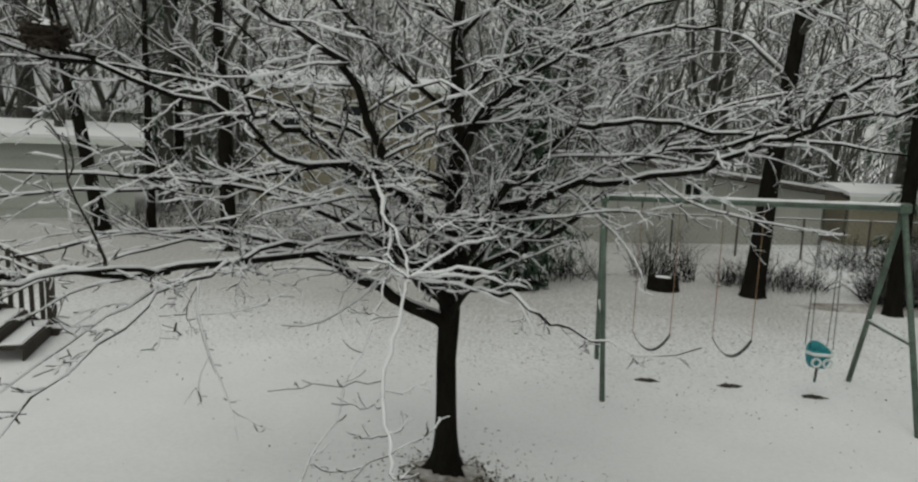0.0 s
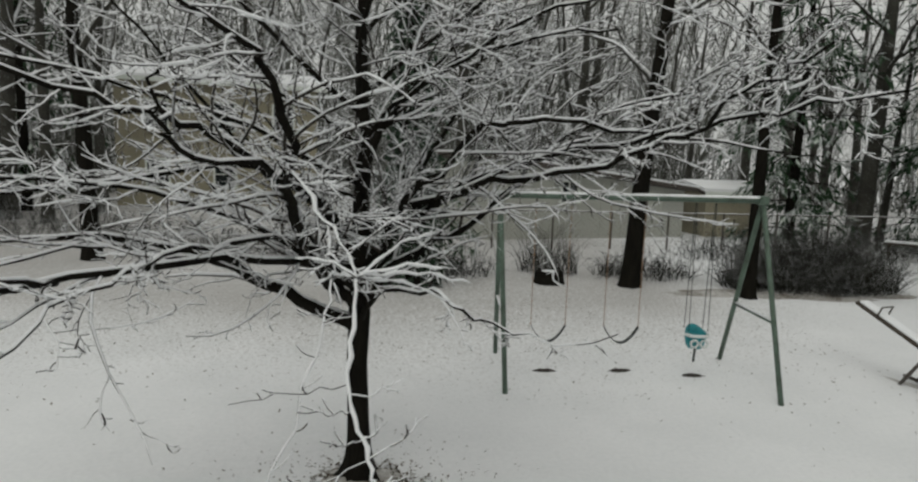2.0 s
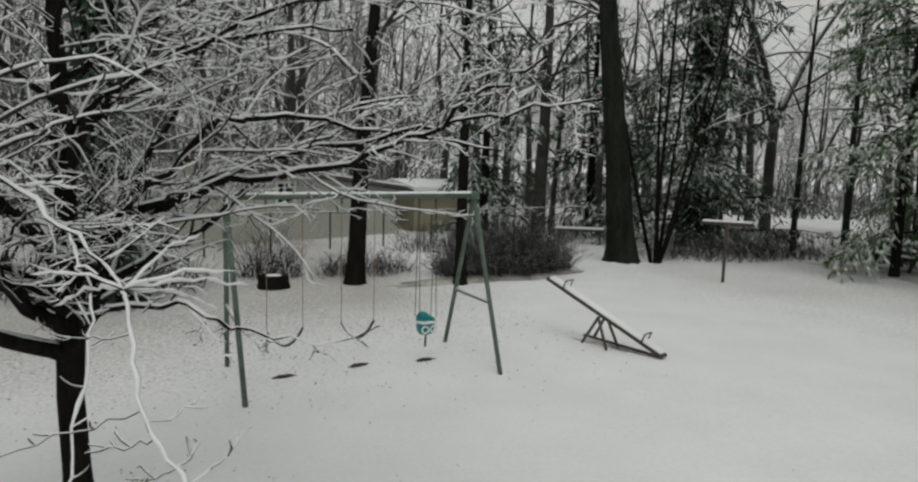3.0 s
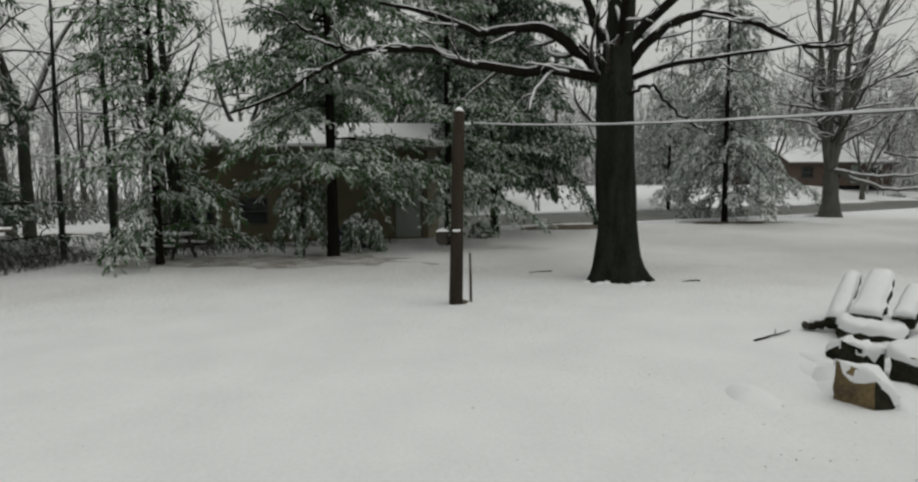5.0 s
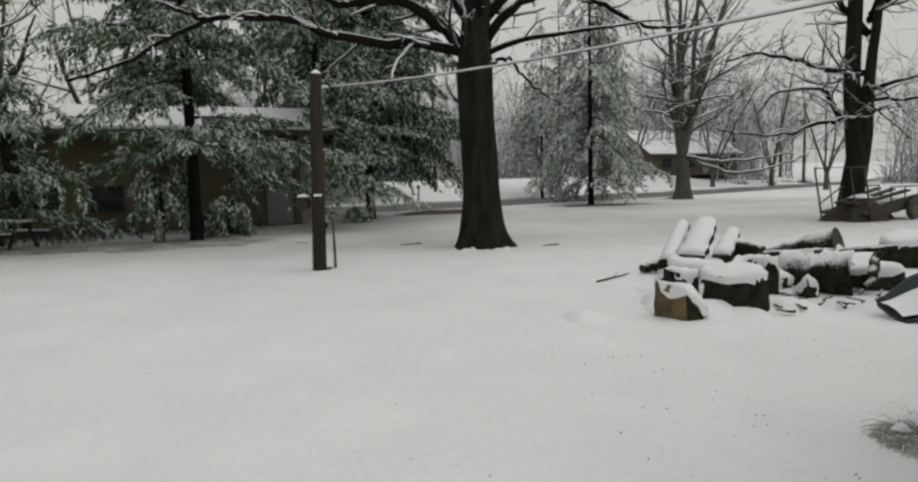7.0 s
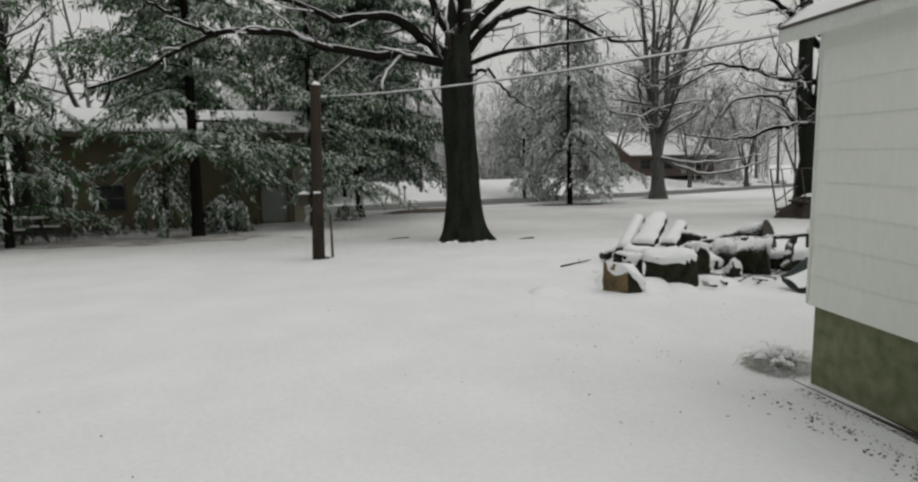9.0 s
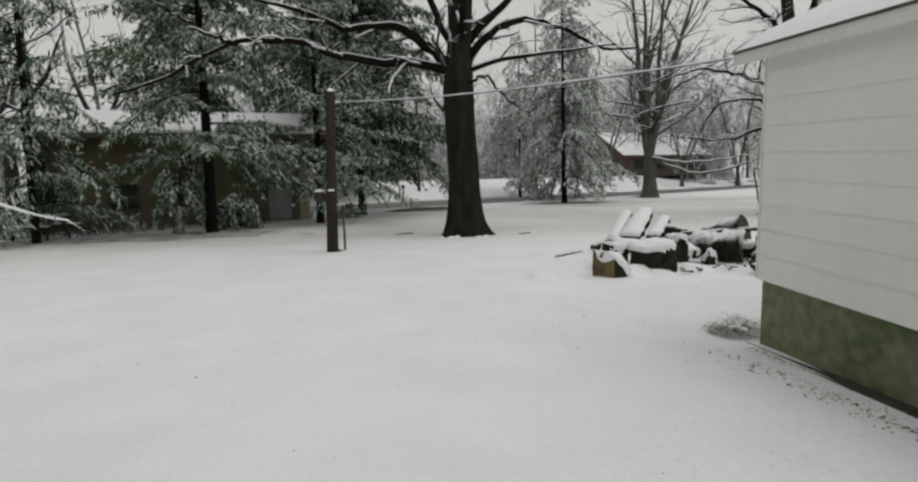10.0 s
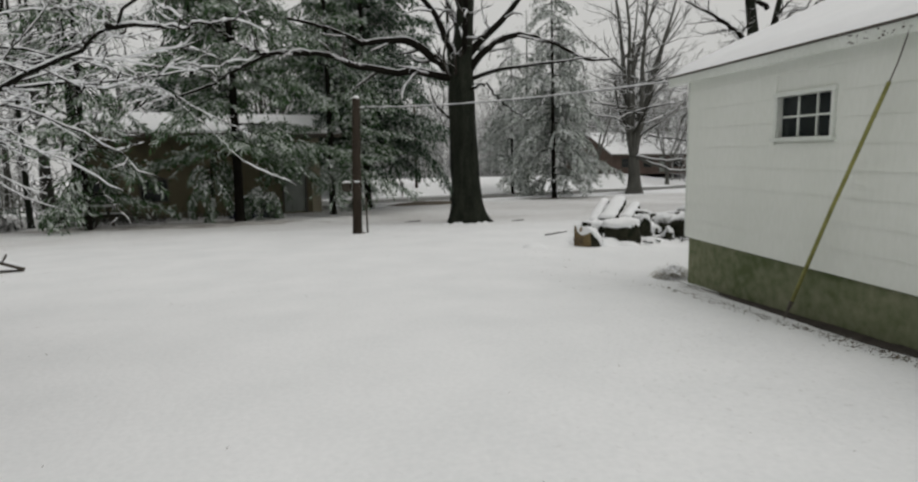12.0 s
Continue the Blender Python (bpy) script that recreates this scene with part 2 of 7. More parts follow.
        for i in range(n):
            fs.append((o + i, o + (i + 1) % n, len(vs) - 1))
        return self.add(vs, fs)

    def mesh(self, name, mat, smooth=True):
        me = bpy.data.meshes.new(name)
        me.from_pydata([tuple(v) for v in self.v], [], self.f)
        me.materials.append(mat)
        if smooth:
            me.polygons.foreach_set("use_smooth", [True] * len(me.polygons))
        me.update()
        return me


def part(name, g, mat, parent=None, label="", smooth=False, m=None):
    """Links gathered geometry as one mesh object under a thing or a part."""
    ob = new(name, g.mesh(name, mat, smooth))
    if m is not None:
        ob.matrix_basis = m
    ob.parent = parent
    return tagged(ob, label)


def thing(name, label, category, m=None, group="", kind=""):
    ob = new(name)
    ob.empty_display_size = 0.2
    if m is not None:
        ob.matrix_basis = m
    return tagged(ob, label, category, group, kind)


def smoothstep(a, b, x):
    k = min(1.0, max(0.0, (x - a) / (b - a)))
    return k * k * (3 - 2 * k)


def road_near(y):
    """The near edge of the street, which curves away on both sides of the yard."""
    u = -y
    if u < 0:
        return 31.3 - 1.0 * u
    return 31.3 + 0.28 * u + 0.004 * min(u, 70) ** 2 + 0.56 * max(0, u - 70)


def ground_z(x, y):
    """The lawn dips a little along the white house and rises gently beyond the street."""
    z = 1.6 * smoothstep(12.5, 20, x - road_near(y)) + 5 * smoothstep(90, 400, x) + 4 * smoothstep(60, 400, y)
    near = 1 - smoothstep(30, 60, math.hypot(x, y))
    dip = (1 - smoothstep(-3.9, -2.5, y)) * (1 - smoothstep(4.2, 6.5, x)) * near
    return z - 0.19 * dip + near * 0.035 * (noise.noise((x * 0.25, y * 0.25, 0.3)) + 0.4 * noise.noise((x * 0.9, y * 0.9, 1.3)))


# ---- ground, street ----
def build_ground():
    """One sheet, fine near the lawn and coarser towards the horizon."""
    steps = [0]
    d = 0.5
    while steps[-1] < 1500:
        steps.append(steps[-1] + d)
        if steps[-1] > 30:
            d *= 1.18
    axis_x = sorted({-s for s in steps} | set(steps))
    vs, fs = [], []
    k = len(axis_x)
    for y in axis_x:
        for x in axis_x:
            vs.append((x + 6, y + 4, ground_z(x + 6, y + 4)))
    for j in range(k - 1):
        for i in range(k - 1):
            a = j * k + i
            fs.append((a, a + 1, a + k + 1, a + k))
    g = Geo()
    g.v, g.f = vs, fs
    m = material("snow_lawn", (0.82, 0.825, 0.84), 0.75, (0.74, 0.75, 0.765), 0.9, 22, 0.22, 0.02)
    # dead leaves and grass tips that show through the thin snow
    n, l = m.node_tree.nodes, m.node_tree.links
    b = n["Principled BSDF"]
    src = b.inputs["Base Color"].links[0].from_socket
    tc = n.new("ShaderNodeTexCoord")
    sp, big = n.new("ShaderNodeTexNoise"), n.new("ShaderNodeTexNoise")
    sp.inputs["Scale"].default_value, sp.inputs["Detail"].default_value = 19, 5
    sp.inputs["Roughness"].default_value = 0.75
    big.inputs["Scale"].default_value, big.inputs["Detail"].default_value = 0.16, 3
    for t in (sp, big):
        l.new(tc.outputs["Object"], t.inputs["Vector"])
    # the worn, leafy lawn lies beyond the young tree; the open lawn is cleaner
    sep = n.new("ShaderNodeSeparateXYZ")
    l.new(tc.outputs["Object"], sep.inputs[0])
    ry = n.new("ShaderNodeMapRange")
    ry.inputs["From Min"].default_value, ry.inputs["From Max"].default_value = 6.5, 11.5
    ry.inputs["To Max"].default_value = 0.36
    l.new(sep.outputs["Y"], ry.inputs["Value"])
    s1 = n.new("ShaderNodeMath")
    s1.operation = "MULTIPLY_ADD"
    l.new(big.outputs["Fac"], s1.inputs[0])
    s1.inputs[1].default_value = 0.32
    l.new(sp.outputs["Fac"], s1.inputs[2])
    rx = n.new("ShaderNodeMapRange")
    rx.inputs["From Min"].default_value, rx.inputs["From Max"].default_value = 10.5, 6.5
    l.new(sep.outputs["X"], rx.inputs["Value"])
    both = n.new("ShaderNodeMath")
    both.operation = "MULTIPLY"
    l.new(rx.outputs[0], both.inputs[0])
    l.new(ry.outputs[0], both.inputs[1])
    # thin leafy snow below the oak and pines, which also paints their shade
    tree_shade_x, street_x, thin = n.new("ShaderNodeMapRange"), n.new("ShaderNodeMapRange"), n.new("ShaderNodeMath")
    tree_shade_x.inputs["From Min"].default_value, tree_shade_x.inputs["From Max"].default_value = 9.5, 18.0
    tree_shade_x.inputs["To Max"].default_value = 0.26
    street_x.inputs["From Min"].default_value, street_x.inputs["From Max"].default_value = 40.0, 32.0
    for node in (tree_shade_x, street_x):
        l.new(sep.outputs["X"], node.inputs["Value"])
    thin.operation = "MULTIPLY"
    l.new(tree_shade_x.outputs[0], thin.inputs[0])
    l.new(street_x.outputs[0], thin.inputs[1])
    most = n.new("ShaderNodeMath")
    most.operation = "MAXIMUM"
    l.new(both.outputs[0], most.inputs[0])
    l.new(thin.outputs[0], most.inputs[1])
    s2 = n.new("ShaderNodeMath")
    l.new(s1.outputs[0], s2.inputs[0])
    l.new(most.outputs[0], s2.inputs[1])
    mr = n.new("ShaderNodeMapRange")
    mr.inputs["From Min"].default_value, mr.inputs["From Max"].default_value = 0.78, 1.06
    mr.inputs["To Max"].default_value = 0.62
    l.new(s2.outputs[0], mr.inputs["Value"])
    mx = n.new("ShaderNodeMix")
    mx.data_type = "RGBA"
    l.new(mr.outputs[0], mx.inputs["Factor"])
    l.new(src, mx.inputs["A"])
    mx.inputs["B"].default_value = (0.19, 0.165, 0.14, 1)
    l.new(mx.outputs["Result"], b.inputs["Base Color"])
    tagged(part("ground", g, m, smooth=True), "snow-covered lawn with dead leaves showing through", "ground", kind="structure")


build_ground()


def strip(left, right, lift):
    """A band laid on the ground between two edges."""
    vs, fs = [], []
    for (ax, ay), (bx, by) in zip(left, right):
        for i in range(7):
            k = i / 6
            x, y = ax + (bx - ax) * k, ay + (by - ay) * k
            vs.append((x, y, ground_z(x, y) + lift))
    for j in range(len(left) - 1):
        for i in range(6):
            a = j * 7 + i
            fs.append((a, a + 1, a + 8, a + 7))
    g = Geo()
    g.v, g.f = vs, fs
    return g


ys = [v * 4.0 for v in range(-40, 41)]
tagged(part("road", strip([(road_near(y), y) for y in ys], [(road_near(y) + 12.0, y) for y in ys], 0.03), ASPHALT, smooth=True),
       "wet grey street cleared of snow", "road", kind="structure")
for off in (-0.35, 12.1):
    kerb = Geo()
    for a, b in zip(ys[:-1], ys[1:]):
        p, q = (road_near(a) + off, a), (road_near(b) + off, b)
        ang = math.atan2(q[1] - p[1], q[0] - p[0])
        kerb.box(((p[0] + q[0]) / 2, (a + b) / 2, 0.06), (math.hypot(q[0] - p[0], b - a) * 0.995, 0.35, 0.22), pose(0, 0, 0, 0, 0, math.degrees(ang)), 0.04)
    tagged(part("kerb", kerb, SNOW), "low snow-covered kerb of the street", "kerb", kind="structure")


def patch(name, x, y, rx, ry, mat, label, seed, h=0.012, turn=0.0, rough=0.3):
    rng = random.Random(seed)
    g = Geo().dome((0, 0, -0.05), rx, ry, h + 0.05 + 0.025, rng, 4, 26, rough, turn)
    tagged(part(name, g, mat, smooth=True, m=pose(x, y, ground_z(x, y))), label, "bare ground", kind="structure")


LITTER_SNOW = material("snowy_litter", (0.62, 0.61, 0.60), 0.9, (0.13, 0.11, 0.085), 1.3, 16, 0.4, 0.02)
for i, (hx, hy) in enumerate(((3.38, 7.9), (4.34, 7.9), (5.22, 7.72))):
    patch("worn_ground", hx, hy, 0.23, 0.085, MUD, "dark patch of mud worn under a swing", 10 + i, 0.004)
patch("bare_ring", 1.32, 5.22, 0.55, 0.40, LITTER_SNOW, "thin snow and leaf litter round the tree's foot", 14, 0.003, 0, 0.2)
patch("bare_ring", 1.31, 5.26, 0.33, 0.25, LITTER, "dark leaf litter at the tree's foot", 24, 0.010, 0, 0.2)
patch("pine_litter", 20.2, 4.6, 2.6, 5.2, LITTER_SNOW, "thin snow and needle litter under the pines", 15)
patch("pine_litter", 20.0, 9.4, 2.0, 2.6, LITTER_SNOW, "thin snow and needle litter under the pines", 16)
patch("pine_litter", 34.6, -14.6, 1.5, 4.4, LITTER, "thin snow and needle litter under the pines", 17)
patch("dirt_bank", 31.8, -5.6, 0.8, 3.0, LITTER, "low bank of bare dirt by the street", 18, 0.15)
patch("thin_snow", 9.2, 12.6, 4.0, 0.9, LITTER_SNOW, "dark thin snow along the brush", 19)


# ---- trees ----
def bend(d, rng, amount):
    return (d + Vector((rng.gauss(0, 1), rng.gauss(0, 1), rng.gauss(0, 1))) * amount).normalized()


def limb(p, d, length, r0, rng, seg=8, wob=0.12, lift=0.0, r1=0.3):
    """A wandering line of points with falling radii; its turn drifts slowly, so that it curves rather than jitters."""
    pts, rad = [Vector(p)], [r0]
    d = Vector(d).normalized()
    drift = Vector((0, 0, 0))
    pull = wob * 5.2 / seg if wob > 0.06 else wob / seg
    for i in range(seg):
        drift = drift * 0.72 + Vector((rng.gauss(0, 1), rng.gauss(0, 1), rng.gauss(0, 0.8))) * pull * 0.6
        d = (d + drift + UP * lift / seg).normalized()
        pts.append(pts[-1] + bend(d, rng, wob * 0.35) * length / seg)
        rad.append(r0 * (1 - (1 - r1) * (i + 1) / seg))
    return pts, rad


def guided(way, r0, rng, seg=22, wob=0.02, r1=0.2, fall=1.0):
    """A limb that follows a few waypoints in a smooth line with small kinks."""
    way = [Vector(w) for w in way]
    ext = [way[0] * 2 - way[1]] + way + [way[-1] * 2 - way[-2]]
    pts, rad = [], []
    for i in range(seg + 1):
        k = i / seg * (len(way) - 1)
        j = min(int(k), len(way) - 2)
        f = k - j
        a, b, c, d = ext[j:j + 4]
        p = 0.5 * (2 * b + (c - a) * f + (2 * a - 5 * b + 4 * c - d) * f * f + (3 * b - a - 3 * c + d) * f ** 3)
        if i > 0:
            p = p + Vector((rng.gauss(0, 1), rng.gauss(0, 1), rng.gauss(0, 1))) * wob
        pts.append(p)
        rad.append(r0 * (1 - (1 - r1) * (i / seg) ** fall))
    return pts, rad


def side_way(t, rng, angle):
    """A direction that leaves t by that angle, on a random side, rather sideways than up or down."""
    u = t.cross(UP)
    u = u.normalized() if u.length > 0.05 else Vector((1, 0, 0))
    w = u.cross(t).normalized()
    a = rng.choice((0, math.pi)) + rng.gauss(0, 0.7)
    return (t * math.cos(angle) + (u * math.cos(a) + w * math.sin(a)) * math.sin(angle)).normalized()


def sprout(out, pts, rad, rng, level, spec, reach, fine=False, least=0.0078):
    """Adds to out the branches that leave a line of points. spec: per level (spacing, length share, angle, lift, wobble)."""
    if level >= len(spec):
        return
    gap, share, angle, lift, wob = spec[level]
    total = sum((b - a).length for a, b in zip(pts, pts[1:]))
    s = gap * rng.uniform(0.8, 1.6)
    while s < total * 0.97:
        k = s / total * (len(pts) - 1)
        i = min(int(k), len(pts) - 2)
        f = k - i
        p = pts[i].lerp(pts[i + 1], f)
        r = rad[i] + (rad[i + 1] - rad[i]) * f
        t = (pts[i + 1] - pts[i]).normalized()
        ln = reach * share * (1.1 - 0.65 * s / total) * rng.uniform(0.45, 1.25)
        d = side_way(t, rng, angle * rng.uniform(0.75, 1.25))
        seg = (8, 5, 3)[level] if fine else (6, 4, 3)[level]
        cp, cr = limb(p, d, ln, max(r * 0.5, 0.0042 if fine else least), rng, seg, wob, lift, 0.35)
        out.append((cp, cr, level + 1))
        sprout(out, cp, cr, rng, level + 1, spec, ln, fine, least)
        s += gap * rng.uniform(0.55, 1.45)


def mesh_branches(branches, sides, pick):
    g = Geo()
    for pts, rad, lv in branches:
        if pick(lv, rad[0]):
            g.tube(pts, rad, sides[min(lv, len(sides) - 1)], caps=False)
    return g


def lay(g, run, rr, sides):
    if len(run) > 2:
        rr = [rr[0] * 0.3] + rr[1:-1] + [rr[-1] * 0.3]
        g.tube(run, rr, sides, caps=True)


def snow_ridge(branches, rng, low, sides=5):
    """Snow lying along the upper side of the limbs."""
    g = Geo()
    for pts, rad, lv in branches:
        if rad[0] < low or lv > 2:
            continue
        run, rr = [], []
        for i, p in enumerate(pts):
            t = (pts[min(i + 1, len(pts) - 1)] - pts[max(i - 1, 0)]).normalized()
            flat = 1 - abs(t.z)
            if flat > 0.22:
                k = min(rad[i] * rng.uniform(0.6, 0.95), 0.005 + rad[i] * 0.36) + 0.0028 * rng.uniform(0.3, 1.9)
                run.append(p + UP * (rad[i] * 1.02 - k * 0.42))
                rr.append(k * min(1, flat * 1.8))
            else:
                lay(g, run, rr, sides)
                run, rr = [], []
        lay(g, run, rr, sides)
    return g


def trunk_mesh(pts, rad, n=14, flare=1.7, flare_h=0.35, rng=None):
    """A trunk with a flared, lobed foot sunk a little into the ground."""
    g = Geo()
    rng = rng or random.Random(1)
    ph = [rng.uniform(0, 6.28) for _ in range(3)]
    vs, fs = [], []
    dense = []
    for i in range(len(pts) - 1):
        k = 6 if i == 0 else (4 if n > 18 else 1)
        for j in range(k):
            f = j / k
            dense.append((pts[i].lerp(pts[i + 1], f), rad[i] + (rad[i + 1] - rad[i]) * f))
    dense.append((pts[-1], rad[-1]))
    for p, r in dense:
        h = max(0.0, p.z - pts[0].z)
        fl = 1 + (flare - 1) * math.exp(-h / flare_h * 1.6)
        for k in range(n):
            a = 2 * math.pi * k / n
            lobe = 1 + 0.2 * (fl - 1) * (math.sin(3 * a + ph[0]) + math.sin(5 * a + ph[1])) + 0.03 * math.sin(7 * a + ph[2] + p.z * 2) + 0.10 * noise.noise((math.cos(a) * 2.6 + ph[0], math.sin(a) * 2.6, p.z * 0.7))
            vs.append((p.x + math.cos(a) * r * fl * lobe, p.y + math.sin(a) * r * fl * lobe, p.z))
    for i in range(len(dense) - 1):
        for k in range(n):
            a, b = i * n + k, i * n + (k + 1) % n
            fs.append((a, b, b + n, a + n))
    g.v, g.f = vs, fs
    return g


def near_line(p, line):
    """Whether p lies on one of the line's straight pieces."""
    for a, b in zip(line, line[1:]):
        d = b - a
        k = max(0.0, min(1.0, (p - a).dot(d) / max(d.length_squared, 1e-9)))
        if (p - a - d * k).length < 1e-3:
            return True
    return False


def yard_tree():
    """The low spreading tree in front of the swings, its limbs loaded with snow."""
    rng = random.Random(5)
    base = Vector((1.30, 5.28, -0.03))
    tree = thing("spreading_tree", "bare low spreading tree with snow lying along its dark branches", "tree", pose(*base))
    lead_p = [Vector((0, 0, 0)), Vector((-0.02, 0, 0.5)), Vector((-0.035, 0.01, 1.0)), Vector((-0.02, 0.02, 1.4)), Vector((-0.02, 0, 2.0)),
              Vector((0.0, 0.03, 2.7)), Vector((-0.03, 0.0, 3.5)), Vector((0.02, 0.05, 4.4)), Vector((0, 0, 5.4))]
    lead_r = [0.094, 0.086, 0.083, 0.089, 0.068, 0.058, 0.044, 0.03, 0.013]
    part("trunk", trunk_mesh(lead_p, lead_r, 20, 2.3, 0.2, rng), BARK, tree, smooth=True)
    face = math.radians(96.6) - math.pi / 2
    branches = []

    def main(h, az, el, length, r, lift=0.0, wob=0.2, seg=20):
        a = math.radians(az) + face
        e = math.radians(el)
        d = Vector((math.cos(a) * math.cos(e), math.sin(a) * math.cos(e), math.sin(e)))
        k = min(len(lead_p) - 2, max(i for i in range(len(lead_p)) if lead_p[i].z <= h))
        f = (h - lead_p[k].z) / (lead_p[k + 1].z - lead_p[k].z)
        p, q = limb(lead_p[k].lerp(lead_p[k + 1], f), d, length, r * 0.68, rng, seg, wob, lift, 0.16)
        branches.append((p, q, 0))
        return p, q

    slender = []

    def along(r, *way):
        p, q = guided(way, r, rng, 22, 0.008 if r < 0.021 else 0.02, 0.12 if r < 0.03 else 0.17, 0.6)
        branches.append((p, q, 0))
        if r < 0.03:
            slender.append(p)

    # the limbs that give the tree its shape
    along(0.062, (0, 0, 1.28), (-0.61, -0.17, 1.62), (-1.09, -0.43, 1.91), (-1.56, -0.58, 2.04), (-2.13, -0.75, 2.05), (-3.09, -0.96, 1.82))
    along(0.055, (0, 0, 1.42), (-0.31, -0.44, 1.91), (-0.36, -1.05, 2.36), (-0.30, -1.44, 2.70), (-0.32, -1.75, 3.04), (-0.45, -1.96, 3.18), (-0.66, -2.19, 3.30))
    along(0.050, (0, 0, 1.85), (-0.29, -0.13, 2.27), (-0.55, -0.47, 2.50), (-0.85, -0.70, 2.73), (-1.06, -0.95, 2.83), (-1.52, -1.25, 2.98), (-2.0, -1.62, 3.13), (-2.6, -1.9, 3.3))
    along(0.026, (0, 0, 1.35), (0.16, -0.49, 1.69), (0.40, -1.06, 1.83), (0.58, -1.44, 1.86), (0.85, -1.41, 1.72), (1.18, -1.37, 1.61), (1.52, -1.54, 1.66))
    along(0.048, (0, 0, 1.40), (0.23, 0.13, 1.77), (0.74, 0.29, 2.04), (1.15, 0.33, 2.37), (1.48, 0.27, 2.76), (1.94, 0.12, 3.05), (2.5, 0.0, 3.2))
    along(0.050, (0, 0, 2.2), (0.04, -0.10, 2.66), (0.29, -0.17, 3.03), (0.62, -0.23, 3.32), (1.12, -0.37, 3.47), (1.76, -0.50, 3.56))
    along(0.044, (0, 0, 1.7), (0.37, -0.36, 2.34), (0.85, -0.51, 2.85), (1.27, -0.66, 2.91), (1.99, -0.68, 2.84), (2.86, -0.78, 2.76))
    along(0.029, (0, 0, 1.55), (-0.46, -0.7, 2.06), (-0.80, -1.40, 2.10), (-1.0, -2.0, 2.03), (-1.16, -2.5, 1.86), (-1.36, -3.0, 1.55))
    along(0.019, (-0.35, -1.15, 2.45), (-0.27, -1.5, 2.53), (-0.173, -1.86, 2.536), (0.03, -2.43, 2.43), (0.16, -2.68, 2.30), (0.20, -2.87, 2.25))
    along(0.036, (0, 0, 1.8), (-0.34, -0.64, 2.39), (-0.46, -1.36, 2.56), (-0.71, -1.89, 2.65), (-0.75, -2.00, 2.81), (-0.67, -2.09, 2.99))
    along(0.040, (0, 0, 2.1), (0.8, -0.3, 2.45), (1.5, -0.6, 2.6), (1.95, -1.1, 2.8), (2.15, -1.6, 3.05), (2.2, -2.1, 3.2))
    along(0.038, (0, 0, 1.95), (0.7, -0.25, 2.4), (1.5, -0.45, 2.72), (2.1, -0.9, 2.88), (2.3, -1.6, 2.95), (2.4, -2.3, 2.98))
    along(0.020, (-0.61, -0.17, 1.62), (-0.95, -0.75, 1.95), (-1.2, -1.4, 1.98), (-1.42, -2.0, 1.86), (-1.55, -2.5, 1.66), (-1.66, -2.9, 1.45))
    along(0.019, (-1.09, -0.43, 1.91), (-1.45, -1.0, 2.05), (-1.75, -1.7, 2.02), (-2.0, -2.3, 1.85), (-2.15, -2.7, 1.62))
    along(0.034, (0, 0, 1.75), (-0.7, -0.9, 2.0), (-1.3, -1.8, 2.0), (-1.70, -2.31, 2.04), (-1.96, -2.77, 2.18), (-2.10, -3.04, 2.35), (-2.2, -3.3, 2.6))
    along(0.017, (-2.06, -2.95, 2.30), (-2.15, -3.3, 2.29), (-2.22, -3.54, 2.31), (-2.3, -3.73, 2.38))
    along(0.018, (-1.3, -1.8, 2.0), (-1.35, -2.4, 2.11), (-1.43, -2.82, 2.12), (-1.4, -3.3, 2.2), (-1.4, -3.65, 2.30))
    # height, compass, rise, length, radius, lift
    main(1.35, 184, 60, 3.2, 0.040, 0.2)
    main(1.75, 15, 58, 3.2, 0.036, 0.0)
    main(2.00, 352, 24, 3.7, 0.032, -0.1)
    main(1.75, 192, 24, 4.0, 0.036, -0.25)
    main(2.30, 182, 28, 4.2, 0.036, -0.2)
    main(2.40, 222, 26, 3.8, 0.032, -0.3)
    main(1.60, 45, 36, 3.2, 0.034, 0.0)
    main(1.80, 95, 36, 3.0, 0.032, 0.0)
    main(1.60, 140, 32, 3.3, 0.034, -0.1)
    main(2.70, 160, 38, 3.4, 0.034, 0.0)
    main(2.80, 20, 36, 3.4, 0.032, 0.0)
    main(2.95, 208, 36, 3.6, 0.032, -0.2)
    main(3.10, 318, 34, 3.4, 0.030, -0.1)
    main(3.50, 345, 40, 3.2, 0.028, 0.0)
    main(3.60, 190, 42, 3.2, 0.028, 0.0)
    main(3.80, 90, 45, 2.8, 0.026, 0.1)
    main(3.00, 255, 34, 3.2, 0.030, -0.25)
    main(2.70, 292, 30, 3.2, 0.030, -0.2)
    spec = [(0.20, 0.38, 0.85, 0.06, 0.24), (0.16, 0.46, 0.9, 0.15, 0.28), (0.15, 0.36, 0.9, 0.3, 0.26)]
    mains = list(branches)
    for p, q, lv in mains:
        sprout(branches, p, q, rng, 0, spec, 1.1 if p in slender else min(3.2, sum((b - a).length for a, b in zip(p, p[1:]))), True)
    # nothing hangs below the fork of the trunk
    shed = []
    for k, (p, q, lv) in enumerate(branches):
        if lv > 0 and ((min(v.z for v in p) < 1.5 and p[-1].y > -1.9 and abs(p[-1].x) < 1.9) or any(near_line(p[0], o) for o in shed)):
            shed.append(p)
    branches = [b for b in branches if not any(b[0] is o for o in shed)]
    grown = list(branches)
